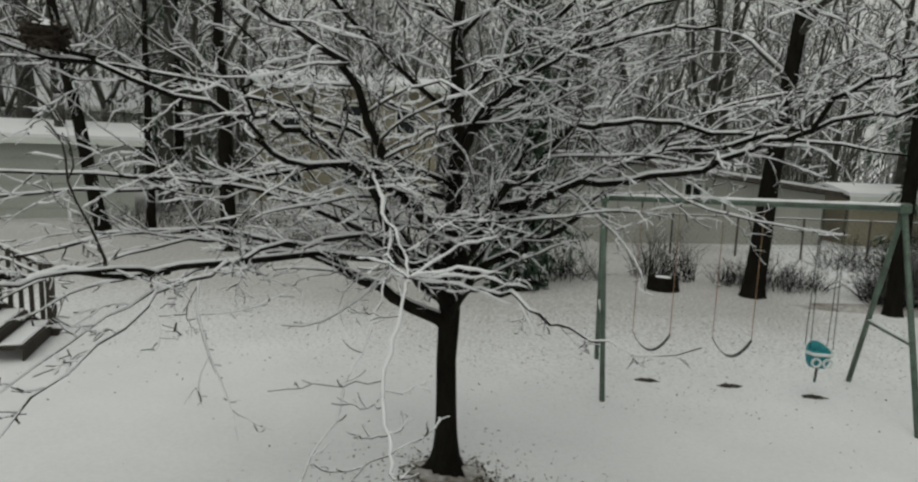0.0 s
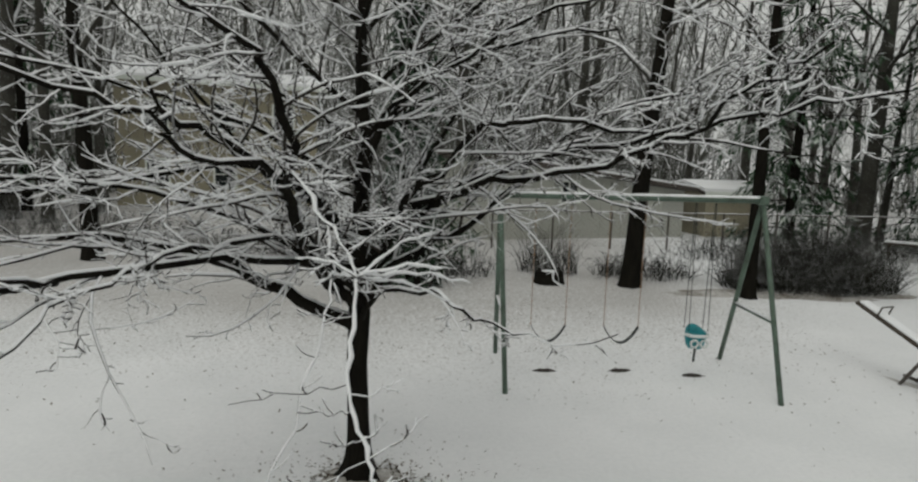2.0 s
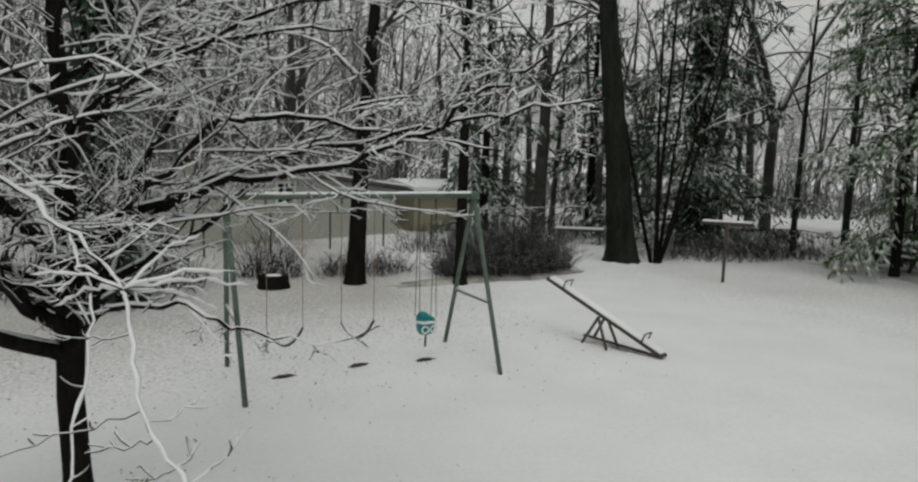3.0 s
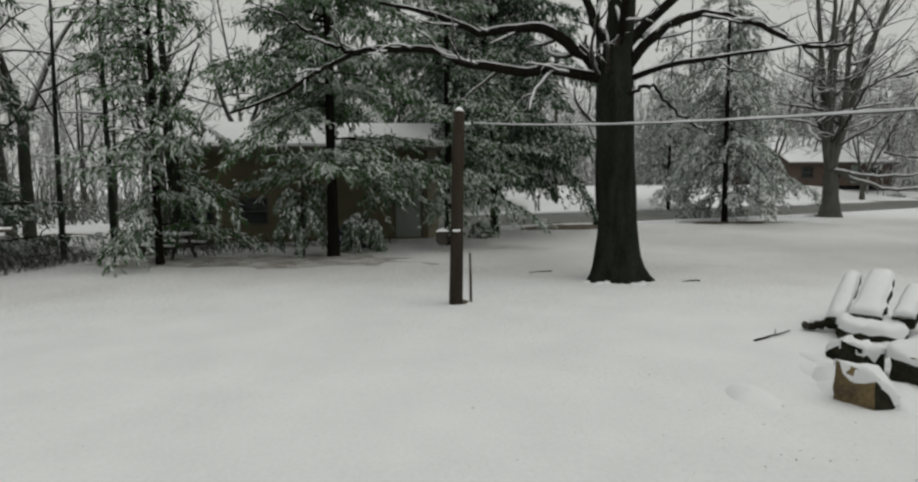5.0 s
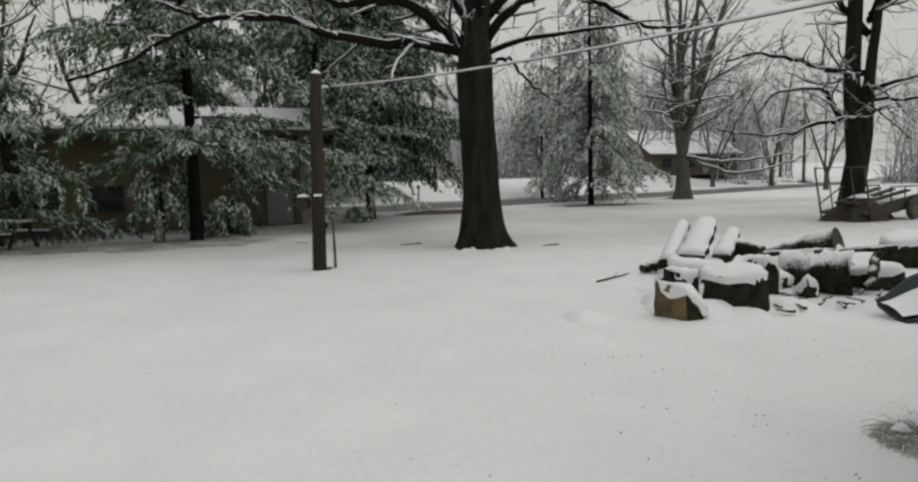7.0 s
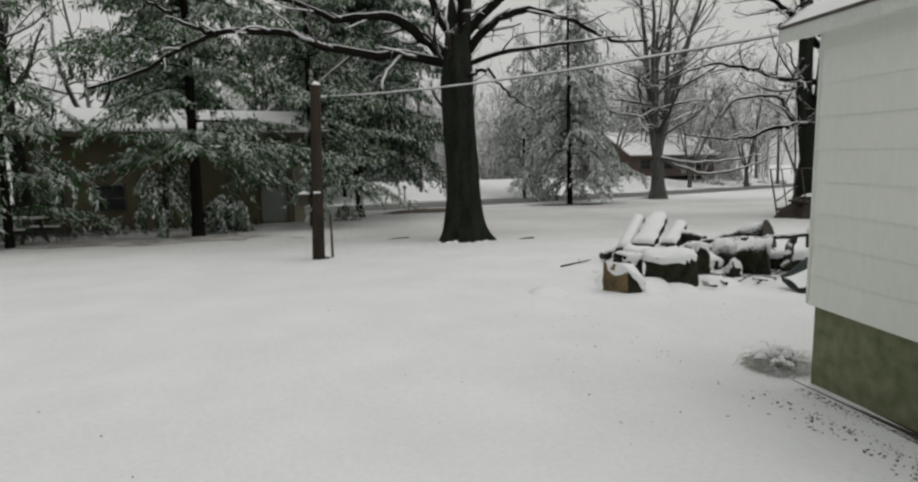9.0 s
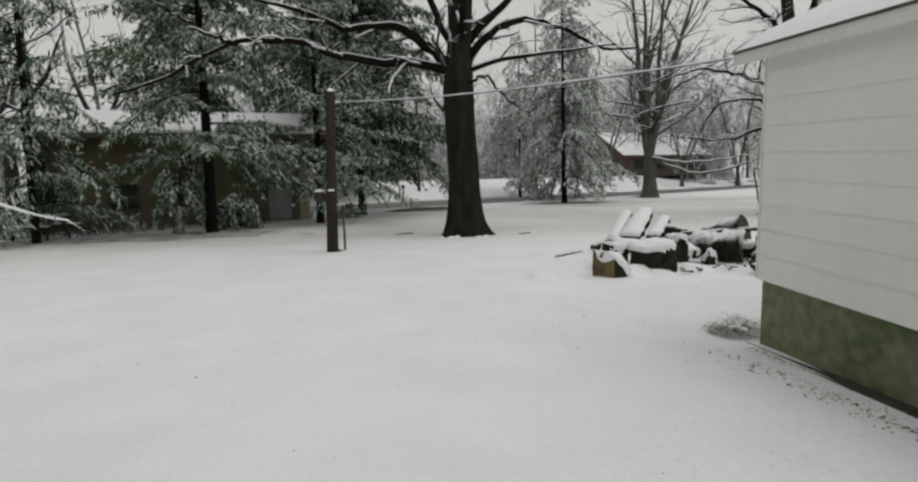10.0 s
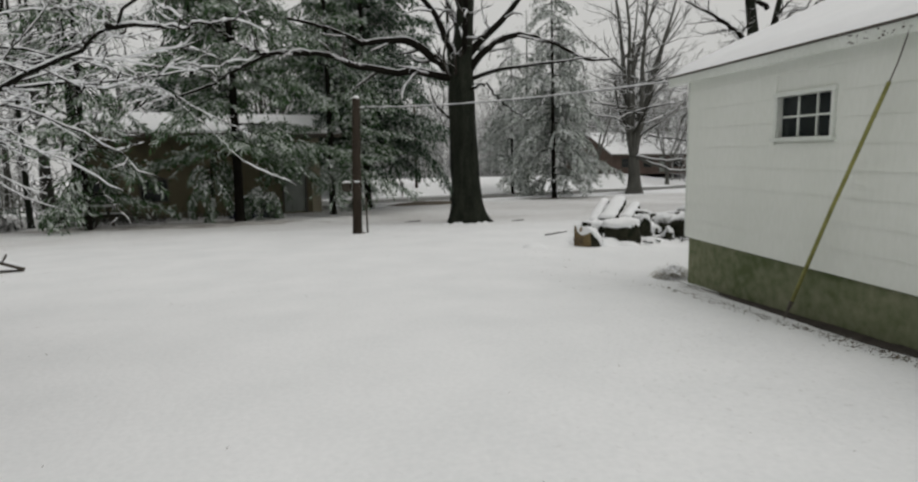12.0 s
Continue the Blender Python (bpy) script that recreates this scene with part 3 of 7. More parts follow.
    # the hanging end of a bough, with its upturned side twigs
    hang = [Vector(v) - base for v in ((1.50, 2.41, 2.22), (1.51, 2.30, 2.14), (1.512, 2.10, 2.03), (1.535, 1.98, 1.97), (1.575, 1.88, 1.92), (1.61, 1.80, 1.86))]
    stem, thin = guided(hang, 0.0062, rng, 20, 0.004, 0.6)
    branches.append((stem, thin, 1))
    for at, tip, rise in ((9, (1.25, 1.90, 2.025), 0.0), (17, (1.722, 1.89, 2.01), -0.015), (17, (1.40, 1.82, 1.87), -0.02), (4, (1.34, 2.28, 2.15), -0.01), 
                          (10, (1.66, 2.07, 2.024), -0.015), (12, (1.41, 1.98, 1.985), -0.015), (15, (1.615, 1.92, 1.99), -0.02), (15, (1.47, 1.86, 1.955), -0.015), (19, (1.66, 1.76, 1.90), -0.01)):
        a, z = stem[at], Vector(tip) - base
        tw, tr = guided((a, a.lerp(z, 0.5) + UP * rise, z), 0.0036, rng, 8, 0.004, 0.6)
        branches.append((tw, tr, 2))
        for k in (3, 5, 6):
            bud, br_ = limb(tw[k], side_way((tw[k + 1] - tw[k]).normalized(), rng, 0.9), rng.uniform(0.02, 0.06), 0.004, rng, 2, 0.1, 0.3, 0.7)
            branches.append((bud, br_, 3))
    second = [Vector(v) - base for v in ((1.42, 2.45, 2.22), (1.415, 2.35, 2.12), (1.39, 2.22, 2.0), (1.36, 2.08, 1.86), (1.30, 1.96, 1.72), (1.31, 1.83, 1.62), (1.40, 1.62, 1.52), (1.55, 1.46, 1.44))]
    stem, thin = guided(second, 0.0050, rng, 24, 0.006, 0.55)
    branches.append((stem, thin, 2))
    # a fan of twigs at the elbow of that bough
    elbow = Vector((1.50, 2.45, 2.23)) - base
    for tip in ((1.85, 3.0, 2.02), (1.90, 2.75, 2.16), (1.82, 2.55, 2.24), (1.78, 2.95, 2.33), (1.28, 2.6, 2.26), (1.32, 2.75, 2.13)):
        z = Vector(tip) - base
        tw, tr = guided((elbow, elbow.lerp(z, 0.5) + UP * 0.025, z), 0.0048, rng, 10, 0.004, 0.5)
        branches.append((tw, tr, 2))
    for k in range(4, 23, 2):
        tw, tr = limb(stem[k], Vector((rng.choice((-1, 1)), rng.uniform(-0.9, 0.9), 0.1)), rng.uniform(0.04, 0.09), 0.0038, rng, 5, 0.08, 0.9, 0.6)
        branches.append((tw, tr, 3))
    # short spurs and buds along the twigs
    for p, q, lv in [b for b in grown if b[2] in (1, 2)]:
        for a, c in zip(p[1:], p[2:]):
            if rng.random() < 0.6:
                sp, sq = limb(a.lerp(c, rng.random()), side_way((c - a).normalized(), rng, rng.uniform(0.6, 1.2)), rng.uniform(0.025, 0.09), 0.0055, rng, 2, 0.15, 0.1, 0.75)
                branches.append((sp, sq, 3))
    for p, q, lv in mains:
        g = Geo().tube(p, q, 9, caps=True)
        part("limb", g, BARK, tree, smooth=True)
    fine = [b for b in branches if b[2] > 0]
    tagged(part("crown", mesh_branches(fine, (6, 4, 3, 3), lambda lv, r: True), TWIG, tree, smooth=True), kind="stuff")
    tagged(part("branch_snow", snow_ridge(branches, rng, 0.0041, 4), SNOW, tree, "soft snow lying on the branches", smooth=True), kind="stuff")


yard_tree()


def bare_tree(rng, height, r0, lean=(0, 0), first=0.3, spread=0.7, stems=1, bark=None, twig=None, ridge=True, name="bare_tree",
              label="tall bare deciduous tree with snow on its branches", spec=None, base_limbs=11, forks=0, ridge_low=0.016, least=0.0078, open_=1.0):
    """A leafless tree at the origin. forks: rising leaders into which the trunk divides."""
    tree = thing(name, label, "tree")
    branches = []
    bark = bark or BARK_GREY
    spec = spec or [(0.55, 0.42, 0.75, 0.15, 0.17), (0.32, 0.45, 0.75, 0.2, 0.17), (0.22, 0.4, 0.75, 0.2, 0.15)]

    def dress(p, q, ln, start, count, turn):
        for i in range(count):
            k = (start + (0.97 - start) * (i + rng.random()) / count) * (len(p) - 1)
            j = min(int(k), len(p) - 2)
            o = p[j].lerp(p[j + 1], k - j)
            r = q[j] * rng.uniform(0.35, 0.6)
            az = turn + i * 2.4 + rng.uniform(-0.5, 0.5)
            el = rng.uniform(0.2, 0.9)
            bl = ln * 0.36 * spread * (1.25 - 0.8 * k / (len(p) - 1)) * rng.uniform(0.7, 1.25)
            bp, bq = limb(o, Vector((math.cos(az) * math.cos(el), math.sin(az) * math.cos(el), math.sin(el))), bl, r, rng, 9, 0.17, 0.1, 0.2)
            branches.append((bp, bq, 0))
            sprout(branches, bp, bq, rng, 0, spec, bl, False, least)

    for s in range(stems):
        a = rng.uniform(0, 6.28)
        many = stems > 1
        off = Vector((math.cos(a), math.sin(a), 0)) * (r0 * 1.6 if many else 0.0)
        d = Vector((lean[0] + (math.cos(a) * 0.28 if many else 0), lean[1] + (math.sin(a) * 0.28 if many else 0), 1))
        full = height * rng.uniform(0.9, 1.05)
        if forks:
            p, q = limb(off - UP * 0.1, d, full * first, r0, rng, 6, 0.04, 0.0, 0.78)
            crown_p, crown_q = p + [p[-1] + UP * r0 * 0.5, p[-1] + UP * r0 * 0.9], q + [q[-1] * 0.7, q[-1] * 0.1]
            part("trunk", trunk_mesh(crown_p, crown_q, 14, 1.5, 0.5 * r0 / 0.3, rng), bark, tree, smooth=True)
            for k in range(forks):
                az = k * 6.283 / forks + rng.uniform(-0.4, 0.4)
                tilt = rng.uniform(0.18, 0.55) * open_
                ln = full * (1 - first) * rng.uniform(0.75, 1.05)
                lp, lq = limb(p[-1] - UP * rng.uniform(0.05, 0.4), Vector((math.cos(az) * tilt, math.sin(az) * tilt, 1)), ln, r0 * (rng.uniform(0.38, 0.55) if forks > 3 else rng.uniform(0.5, 0.68)), rng, 11, 0.11, 0.12, 0.12)
                part("leader", Geo().tube(lp, lq, 9), bark, tree, smooth=True)
                dress(lp, lq, full, 0.1, max(4, int(base_limbs * 1.6 / forks)), az)
        else:
            p, q = limb(off - UP * 0.1, d, full, r0, rng, 12, 0.05, 0.1 if not many else 0.35, 0.12)
            part("trunk", trunk_mesh(p, q, 12, 1.15 if many else 1.5, 0.5 * r0 / 0.3, rng), bark, tree, smooth=True)
            dress(p, q, full, first, max(4, base_limbs // 2) if many else base_limbs, a)
    tagged(part("crown", mesh_branches(branches, (6, 4, 3), lambda lv, r: True), twig or FAR_BARK, tree, smooth=True), kind="stuff")
    if ridge:
        tagged(part("branch_snow", snow_ridge(branches, rng, ridge_low, 4), SNOW, tree, smooth=True), kind="stuff")
    return tree


def chip(g, p, d, ln, w, rng, flat=False):
    """One spray of needles: a slim folded diamond."""
    d = d.normalized()
    u = d.cross(UP if flat else Vector((rng.gauss(0, 1), rng.gauss(0, 1), rng.gauss(0, 1))))
    if u.length < 1e-3:
        u = Vector((1, 0, 0))
    u = u.normalized() * w
    m = p + d * ln * 0.45 - UP * w * 0.4
    g.add([tuple(p), tuple(m + u), tuple(p + d * ln), tuple(m - u)], [(0, 1, 2), (0, 2, 3)])


def conifer(rng, height, r0, low, reach, tiers, spray=0.30, white=0.4, droop=0.35, dense=1.0, needle=None, gap=None, name="pine_tree",
            label="dark green pine with snow lying on drooping boughs"):
    """An evergreen at the origin: trunk, boughs, needle sprays and the snow on them."""
    tree = thing(name, label, "tree")
    p, q = limb(-UP * 0.1, UP, height, r0, rng, 12, 0.02, 0.1, 0.12)
    part("trunk", trunk_mesh(p, q, 10, 1.3, 0.3, rng), BARK, tree, smooth=True)
    boughs, needles, snow = [], Geo(), Geo()
    for t in range(tiers):
        k = low + (0.98 - low) * (t / tiers) ** 0.9
        j = min(int(k * 12), 11)
        o = p[j].lerp(p[j + 1], k * 12 - j)
        if gap and gap[0] < o.z < gap[1]:
            continue
        for i in range(rng.randint(4, 6)):
            az = rng.uniform(0, 6.28)
            ln = reach * (1.05 - k) ** 0.7 * rng.uniform(0.5, 1.2)
            d = Vector((math.cos(az), math.sin(az), rng.uniform(-0.12, 0.42)))
            start = o + UP * rng.uniform(-0.35, 0.35)
            bp, bq = limb(start, d, ln, max(0.012, r0 * 0.16), rng, 8, 0.09, -droop * 1.6, 0.25)
            boughs.append((bp, bq, 0))
            # side shoots along the bough, each hung with sprays
            lats = max(3, int(ln * 8 * dense * (1.1 - 0.6 * k)))
            for c in range(lats):
                f = (0.14 + 0.86 * (c + rng.random()) / lats) * 8
                jj = min(int(f), 7)
                pp = bp[jj].lerp(bp[jj + 1], f - jj)
                tt = (bp[jj + 1] - bp[jj]).normalized()
                sd = tt.cross(UP).normalized() * rng.choice((-1, 1))
                way = (sd * rng.uniform(0.5, 1.0) + tt * rng.uniform(0.3, 0.9) + UP * rng.gauss(0.0, 0.22)).normalized()
                reach_l = (ln * 0.34 * (1.12 - f / 8) + spray * 0.8) * rng.uniform(0.5, 1.2)
                sprays = max(2, int(reach_l * 11 * dense))
                for q_ in range(sprays):
                    sl = reach_l * (q_ + rng.random()) / sprays
                    at = pp + way * sl - UP * (sl * sl * droop * 0.9 + rng.uniform(0, 0.07))
                    dd = way * rng.uniform(0.2, 0.8) - UP * rng.uniform(0.15, 1.3)
                    for _ in range(2):
                        chip(needles, at, dd + Vector((rng.gauss(0, .4), rng.gauss(0, .4), rng.gauss(0, .35))), spray * rng.uniform(0.5, 1.3), spray * 0.10, rng)
                    if rng.random() < white:
                        chip(snow, at + UP * 0.03, dd * 0.6 + way * 0.3 + UP * 0.1, spray * rng.uniform(0.4, 0.9), spray * 0.14, rng, rng.random() < 0.6)
    tagged(part("bough_frame", mesh_branches(boughs, (5,), lambda lv, r: True), BARK, tree, smooth=True), kind="stuff")
    tagged(part("needles", needles, needle or NEEDLE, tree), kind="stuff")
    tagged(part("bough_snow", snow, FROST, tree), kind="stuff")
    return tree


def weeping_shrub(rng, w, h):
    """A mound of arching stems hung with drooping snowy sprays."""
    tree = thing("evergreen_shrub", "drooping evergreen shrub loaded with snow", "shrub")
    stems, needles, snow = [], Geo(), Geo()
    stems.append(([Vector((0, 0, -0.03)), Vector((0.03, 0.02, h * 0.5)), Vector((0, 0, h * 0.95))], [0.03, 0.022, 0.012], 0))
    for i in range(22):
        az = i * 2.4 + rng.uniform(-0.4, 0.4)
        k = rng.uniform(0.35, 1.0)
        p, q = limb((0, 0, h * rng.uniform(0.35, 0.95)), (math.cos(az) * k, math.sin(az) * k, rng.uniform(0.2, 0.9)), w * (0.4 + k) + h * 0.3, 0.014, rng, 9, 0.08, -3.6, 0.25)
        stems.append((p, q, 0))
        for c in range(130):
            f = (0.25 + 0.75 * rng.random()) * 9
            j = min(int(f), 8)
            at = p[j].lerp(p[j + 1], f - j) + Vector((rng.gauss(0, 0.09), rng.gauss(0, 0.09), rng.gauss(-0.02, 0.06))) * w
            at.z = max(at.z, 0.15)
            dd = (p[j + 1] - p[j]).normalized() * 0.5 + Vector((rng.gauss(0, 0.45), rng.gauss(0, 0.45), -0.8))
            chip(needles, at, dd, rng.uniform(0.12, 0.28), 0.026, rng)
            if rng.random() < 0.28:
                chip(snow, at + UP * 0.015, dd + UP * 0.3, rng.uniform(0.1, 0.2), 0.03, rng, True)
    tagged(part("bough_frame", mesh_branches(stems, (5,), lambda lv, r: True), BARK, tree, smooth=True), kind="stuff")
    tagged(part("needles", needles, NEEDLE, tree), kind="stuff")
    tagged(part("bough_snow", snow, SNOW, tree), kind="stuff")
    return tree


def put(tree, x, y, turn=0, scale=1.0, group="", label=""):
    tree.matrix_basis = pose(x, y, ground_z(x, y), 0, 0, turn)
    tree.scale = (scale,) * 3
    return tagged(tree, label, group=group)


def put_copy(tree, x, y, turn=0, scale=1.0):
    c = copy_thing(tree, pose(x, y, ground_z(x, y), 0, 0, turn))
    c.scale = (scale,) * 3
    return c


def ivy_on(tree, r, h, n, seed):
    """Ivy climbing a trunk: overlapping dark leaves, thinner towards the top."""
    rng = random.Random(seed)
    g = Geo()
    for i in range(n):
        a, z = rng.uniform(0, 6.28), h * rng.random() ** 1.25
        k = r * (1.0 - 0.35 * z / h) + rng.random() ** 2 * 0.22 * (1.15 - z / h)
        out_ = Vector((math.cos(a), math.sin(a), 0))
        chip(g, out_ * k + UP * z, out_ * 0.5 - UP * 0.8 + Vector((rng.gauss(0, .3), rng.gauss(0, .3), rng.gauss(0, .3))), rng.uniform(0.12, 0.24), rng.uniform(0.04, 0.07), rng)
    tagged(part("ivy", g, IVY, tree, "dark green ivy leaves"), kind="stuff")
    return tree


def oak():
    """The broad oak beside the drive with its long level limbs."""
    rng = random.Random(21)
    tree = thing("oak_tree", "big grey-barked oak with snow on its long limbs", "tree", pose(15.97, -3.87, ground_z(15.97, -3.87)))
    p = [Vector((0, 0, -0.1)), Vector((0.02, 0.02, 1.2)), Vector((0.03, 0.05, 2.6)), Vector((0, 0.1, 4.2)), Vector((0.1, 0.02, 5.6)), Vector((0, -0.2, 8.0)), Vector((0.2, -0.3, 11))]
    q = [0.50, 0.45, 0.42, 0.44, 0.33, 0.24, 0.1]
    part("trunk", trunk_mesh(p, q, 34, 1.62, 0.7, rng), BARK_GREY, tree, smooth=True)
    br = []

    def main(h, az, el, ln, r, lift, wob=0.13):
        a, e = math.radians(az), math.radians(el)
        bp, bq = limb((0, 0.05, h), (math.cos(a) * math.cos(e), math.sin(a) * math.cos(e), math.sin(e)), ln, r, rng, 12, wob, lift, 0.2)
        br.append((bp, bq, 0))
        part("limb", Geo().tube(bp, bq, 9), BARK, tree, smooth=True)

    def along(r, *way):
        bp, bq = guided(way, r, rng, 24, 0.025, 0.22)
        br.append((bp, bq, 0))
        part("limb", Geo().tube(bp, bq, 9), BARK, tree, smooth=True)

    along(0.135, (0.05, 0.1, 4.5), (0.1, 0.6, 4.80), (0.3, 2.14, 4.97), (0.3, 3.47, 5.11), (0.3, 4.2, 5.42), (0.4, 5.67, 5.53), (0.3, 6.45, 5.27), (0.2, 7.78, 4.55), (0.1, 9.1, 4.0))
    along(0.06, (0.35, 6.1, 5.4), (0.2, 6.8, 5.6), (0.1, 7.6, 6.1), (0, 8.5, 6.5))
    along(0.175, (0.05, 0.1, 4.5), (0.3, 0.56, 5.1), (0.5, 1.38, 5.83), (0.6, 2.08, 6.06), (0.55, 3.23, 5.94), (0.5, 4.2, 6.3), (0.4, 5.6, 6.6))
    along(0.14, (0, 0, 4.8), (0.1, 0.4, 5.7), (-0.1, 1.0, 6.8), (-0.3, 2.2, 8.0), (-0.4, 3.4, 9.0))
    along(0.13, (0, -0.1, 4.9), (-0.2, -0.8, 5.7), (0.1, -1.9, 6.2), (0.2, -3.2, 6.0), (0.4, -4.6, 5.5), (0.5, -5.8, 5.6))
    along(0.05, (-0.35, -0.1, 4.3), (-0.55, -0.5, 4.5), (-0.6, -0.9, 4.1), (-0.7, -1.5, 3.6), (-0.7, -2.0, 3.3))
    main(5.2, 285, 48, 6.0, 0.14, 0.0)
    main(5.4, 180, 40, 5.0, 0.12, 0.0)
    main(5.6, 0, 45, 5.5, 0.12, 0.0)
    main(4.6, 250, 22, 4.5, 0.08, -0.4)
    main(7.0, 140, 50, 5.0, 0.12, 0.1)
    main(7.6, 310, 50, 5.0, 0.1, 0.1)
    for b in list(br):
        sprout(br, b[0], b[1], rng, 0, [(0.5, 0.30, 0.85, -0.1, 0.24), (0.34, 0.42, 0.85, -0.1, 0.24), (0.2, 0.35, 0.8, 0, 0.2)], min(5.0, sum((c - a).length for a, c in zip(b[0], b[0][1:]))))
    fine = [b for b in br if b[2] > 0]
    tagged(part("crown", mesh_branches(fine, (6, 5, 4, 3), lambda lv, r: True), TWIG, tree, smooth=True), kind="stuff")
    tagged(part("branch_snow", snow_ridge(br, rng, 0.014), SNOW, tree, smooth=True), kind="stuff")


oak()


def crooked_tree():
    """The dark tree behind the cart with level, crooked limbs."""
    rng = random.Random(51)
    tree = thing("bare_tree", "dark bare tree behind the cart with crooked level limbs", "tree", pose(19.4, -18.0, ground_z(19.4, -18.0)))
    p = [Vector((0.18, 0.26, -0.1)), Vector((0.10, 0.16, 1.1)), Vector((0.03, 0.08, 2.1)), Vector((0.12, 0.2, 3.3)), Vector((0.19, 0.28, 4.6)), Vector((0.17, 0.25, 7.4)), Vector((0.3, 0.5, 10)), Vector((0.3, 0.9, 14))]
    part("trunk", trunk_mesh(p, [0.40, 0.37, 0.36, 0.29, 0.26, 0.23, 0.17, 0.05], 18, 1.35, 0.6, rng), BARK_GREY, tree, smooth=True)
    p, q = guided(((0.03, 0.05, 1.7), (-0.08, -0.02, 2.6), (-0.13, -0.07, 4.0), (-0.17, -0.10, 5.0), (-0.33, -0.27, 7.3), (-0.5, -0.9, 10), (-0.4, -1.4, 13)), 0.28, rng, 20, 0.01, 0.2)
    part("stem", Geo().tube(p, q, 14), BARK_GREY, tree, smooth=True)
    br = []

    def along(r, *way):
        bp, bq = guided(way, r, rng, 20, 0.03, 0.22)
        br.append((bp, bq, 0))
        part("limb", Geo().tube(bp, bq, 8), BARK, tree, smooth=True)

    along(0.10, (0, 0.1, 3.35), (-0.05, 0.74, 3.38), (0.06, 1.79, 3.20), (0.16, 3.28, 2.88), (0.44, 5.19, 3.12))
    along(0.12, (0, 0, 4.9), (0.05, 0.53, 4.95), (-0.10, 1.53, 4.99), (-0.04, 2.83, 5.35), (-0.02, 3.92, 5.45), (0.23, 5.15, 5.29))
    along(0.10, (0, 0.1, 3.3), (0.31, 0.53, 3.51), (0.40, 0.95, 4.12), (0.46, 1.26, 4.43), (0.83, 2.58, 4.38), (0.97, 3.27, 3.69))
    along(0.10, (0, 0, 4.4), (-0.11, -0.57, 4.46), (-0.46, -2.28, 4.87), (-0.6, -4.2, 5.0))
    along(0.09, (0, 0, 4.0), (-0.10, -0.48, 4.02), (-0.47, -2.32, 4.02), (-0.6, -4.0, 4.3))
    along(0.05, (-0.3, 0, 3.5), (-0.61, 0.0, 3.61), (-0.76, -0.20, 3.69), (-0.92, -0.52, 3.19))
    along(0.14, (0, -0.2, 6.2), (0.3, 0.7, 7.2), (0.2, 2.0, 8.0), (0.1, 3.6, 8.6))
    along(0.13, (0, -0.2, 6.8), (-0.3, -1.2, 7.8), (-0.2, -2.6, 8.6), (0, -4.0, 9.4))
    along(0.12, (0, -0.2, 6.6), (-1.0, 0.2, 7.6), (-2.2, 0.4, 8.2))
    along(0.11, (0.1, -0.4, 8.4), (0.8, 0.6, 9.8), (1.0, 1.8, 11.2))
    along(0.10, (0.1, -0.5, 9.4), (0.0, -1.6, 10.6), (0.2, -2.6, 12.0))
    for b in list(br):
        sprout(br, b[0], b[1], rng, 0, [(0.34, 0.38, 0.85, 0.05, 0.24), (0.25, 0.48, 0.85, 0.1, 0.24), (0.18, 0.42, 0.8, 0, 0.2)], 5.5, False, 0.010)
    tagged(part("crown", mesh_branches([b for b in br if b[2] > 0], (6, 5, 4, 3), lambda lv, r: True), TWIG, tree, smooth=True), kind="stuff")
    tagged(part("branch_snow", snow_ridge(br, rng, 0.014), SNOW, tree, smooth=True), kind="stuff")


R = random.Random(33)
FINE = [(0.55, 0.42, 0.75, 0.2, 0.13), (0.3, 0.45, 0.75, 0.3, 0.13), (0.2, 0.4, 0.7, 0.2, 0.12)]
# trees at the edge of the yard
put(bare_tree(random.Random(41), 14, 0.20, (0.07, 0.0), 0.28, 0.75, bark=BARK, label="dark leaning bare tree behind the swings"), 6.31, 13.2)
put(bare_tree(random.Random(42), 12, 0.14, (0.03, 0.0), 0.3, 0.7, bark=BARK, label="slim dark bare tree beside the brush"), 8.4, 12.2, 40)
put(bare_tree(random.Random(43), 17, 0.40, (-0.10, 0.06), 0.35, 0.7, bark=BARK_GREY, label="thick grey tree leaning at the edge of the lawn"), 14.6, 13.5)
put(bare_tree(random.Random(44), 11, 0.06, (0, 0), 0.35, 0.6, stems=6, bark=BARK, label="clump of slim bare stems beside a thick trunk"), 15.4, 13.0)
ivy_on(put(bare_tree(random.Random(45), 17, 0.34, (0.0, 0.0), 0.42, 0.7, bark=BARK, label="broad trunk wrapped in dark ivy behind the young tree"), 1.64, 12.8), 0.36, 7.5, 2600, 451)
put(bare_tree(random.Random(46), 13, 0.20, (-0.17, -0.05), 0.3, 0.8, bark=BARK, label="dark bare tree beside the pale garage"), -9.94, 16.5)
put(bare_tree(random.Random(47), 12, 0.14, (0.0, 0.0), 0.3, 0.7, bark=BARK, label="slim bare tree near the pale garage"), -9.4, 17.8)
put(bare_tree(random.Random(48), 13, 0.2, (-0.04, 0.0), 0.3, 0.7, bark=BARK, label="bare tree before the tan house"), -5.6, 15.2)
ivy_on(put(bare_tree(random.Random(49), 18, 0.42, (0.0, 0.0), 0.4, 0.7, bark=BARK, label="ivy-clad trunk among evergreens"), 20.0, 15.4), 0.46, 10.0, 3600, 452)
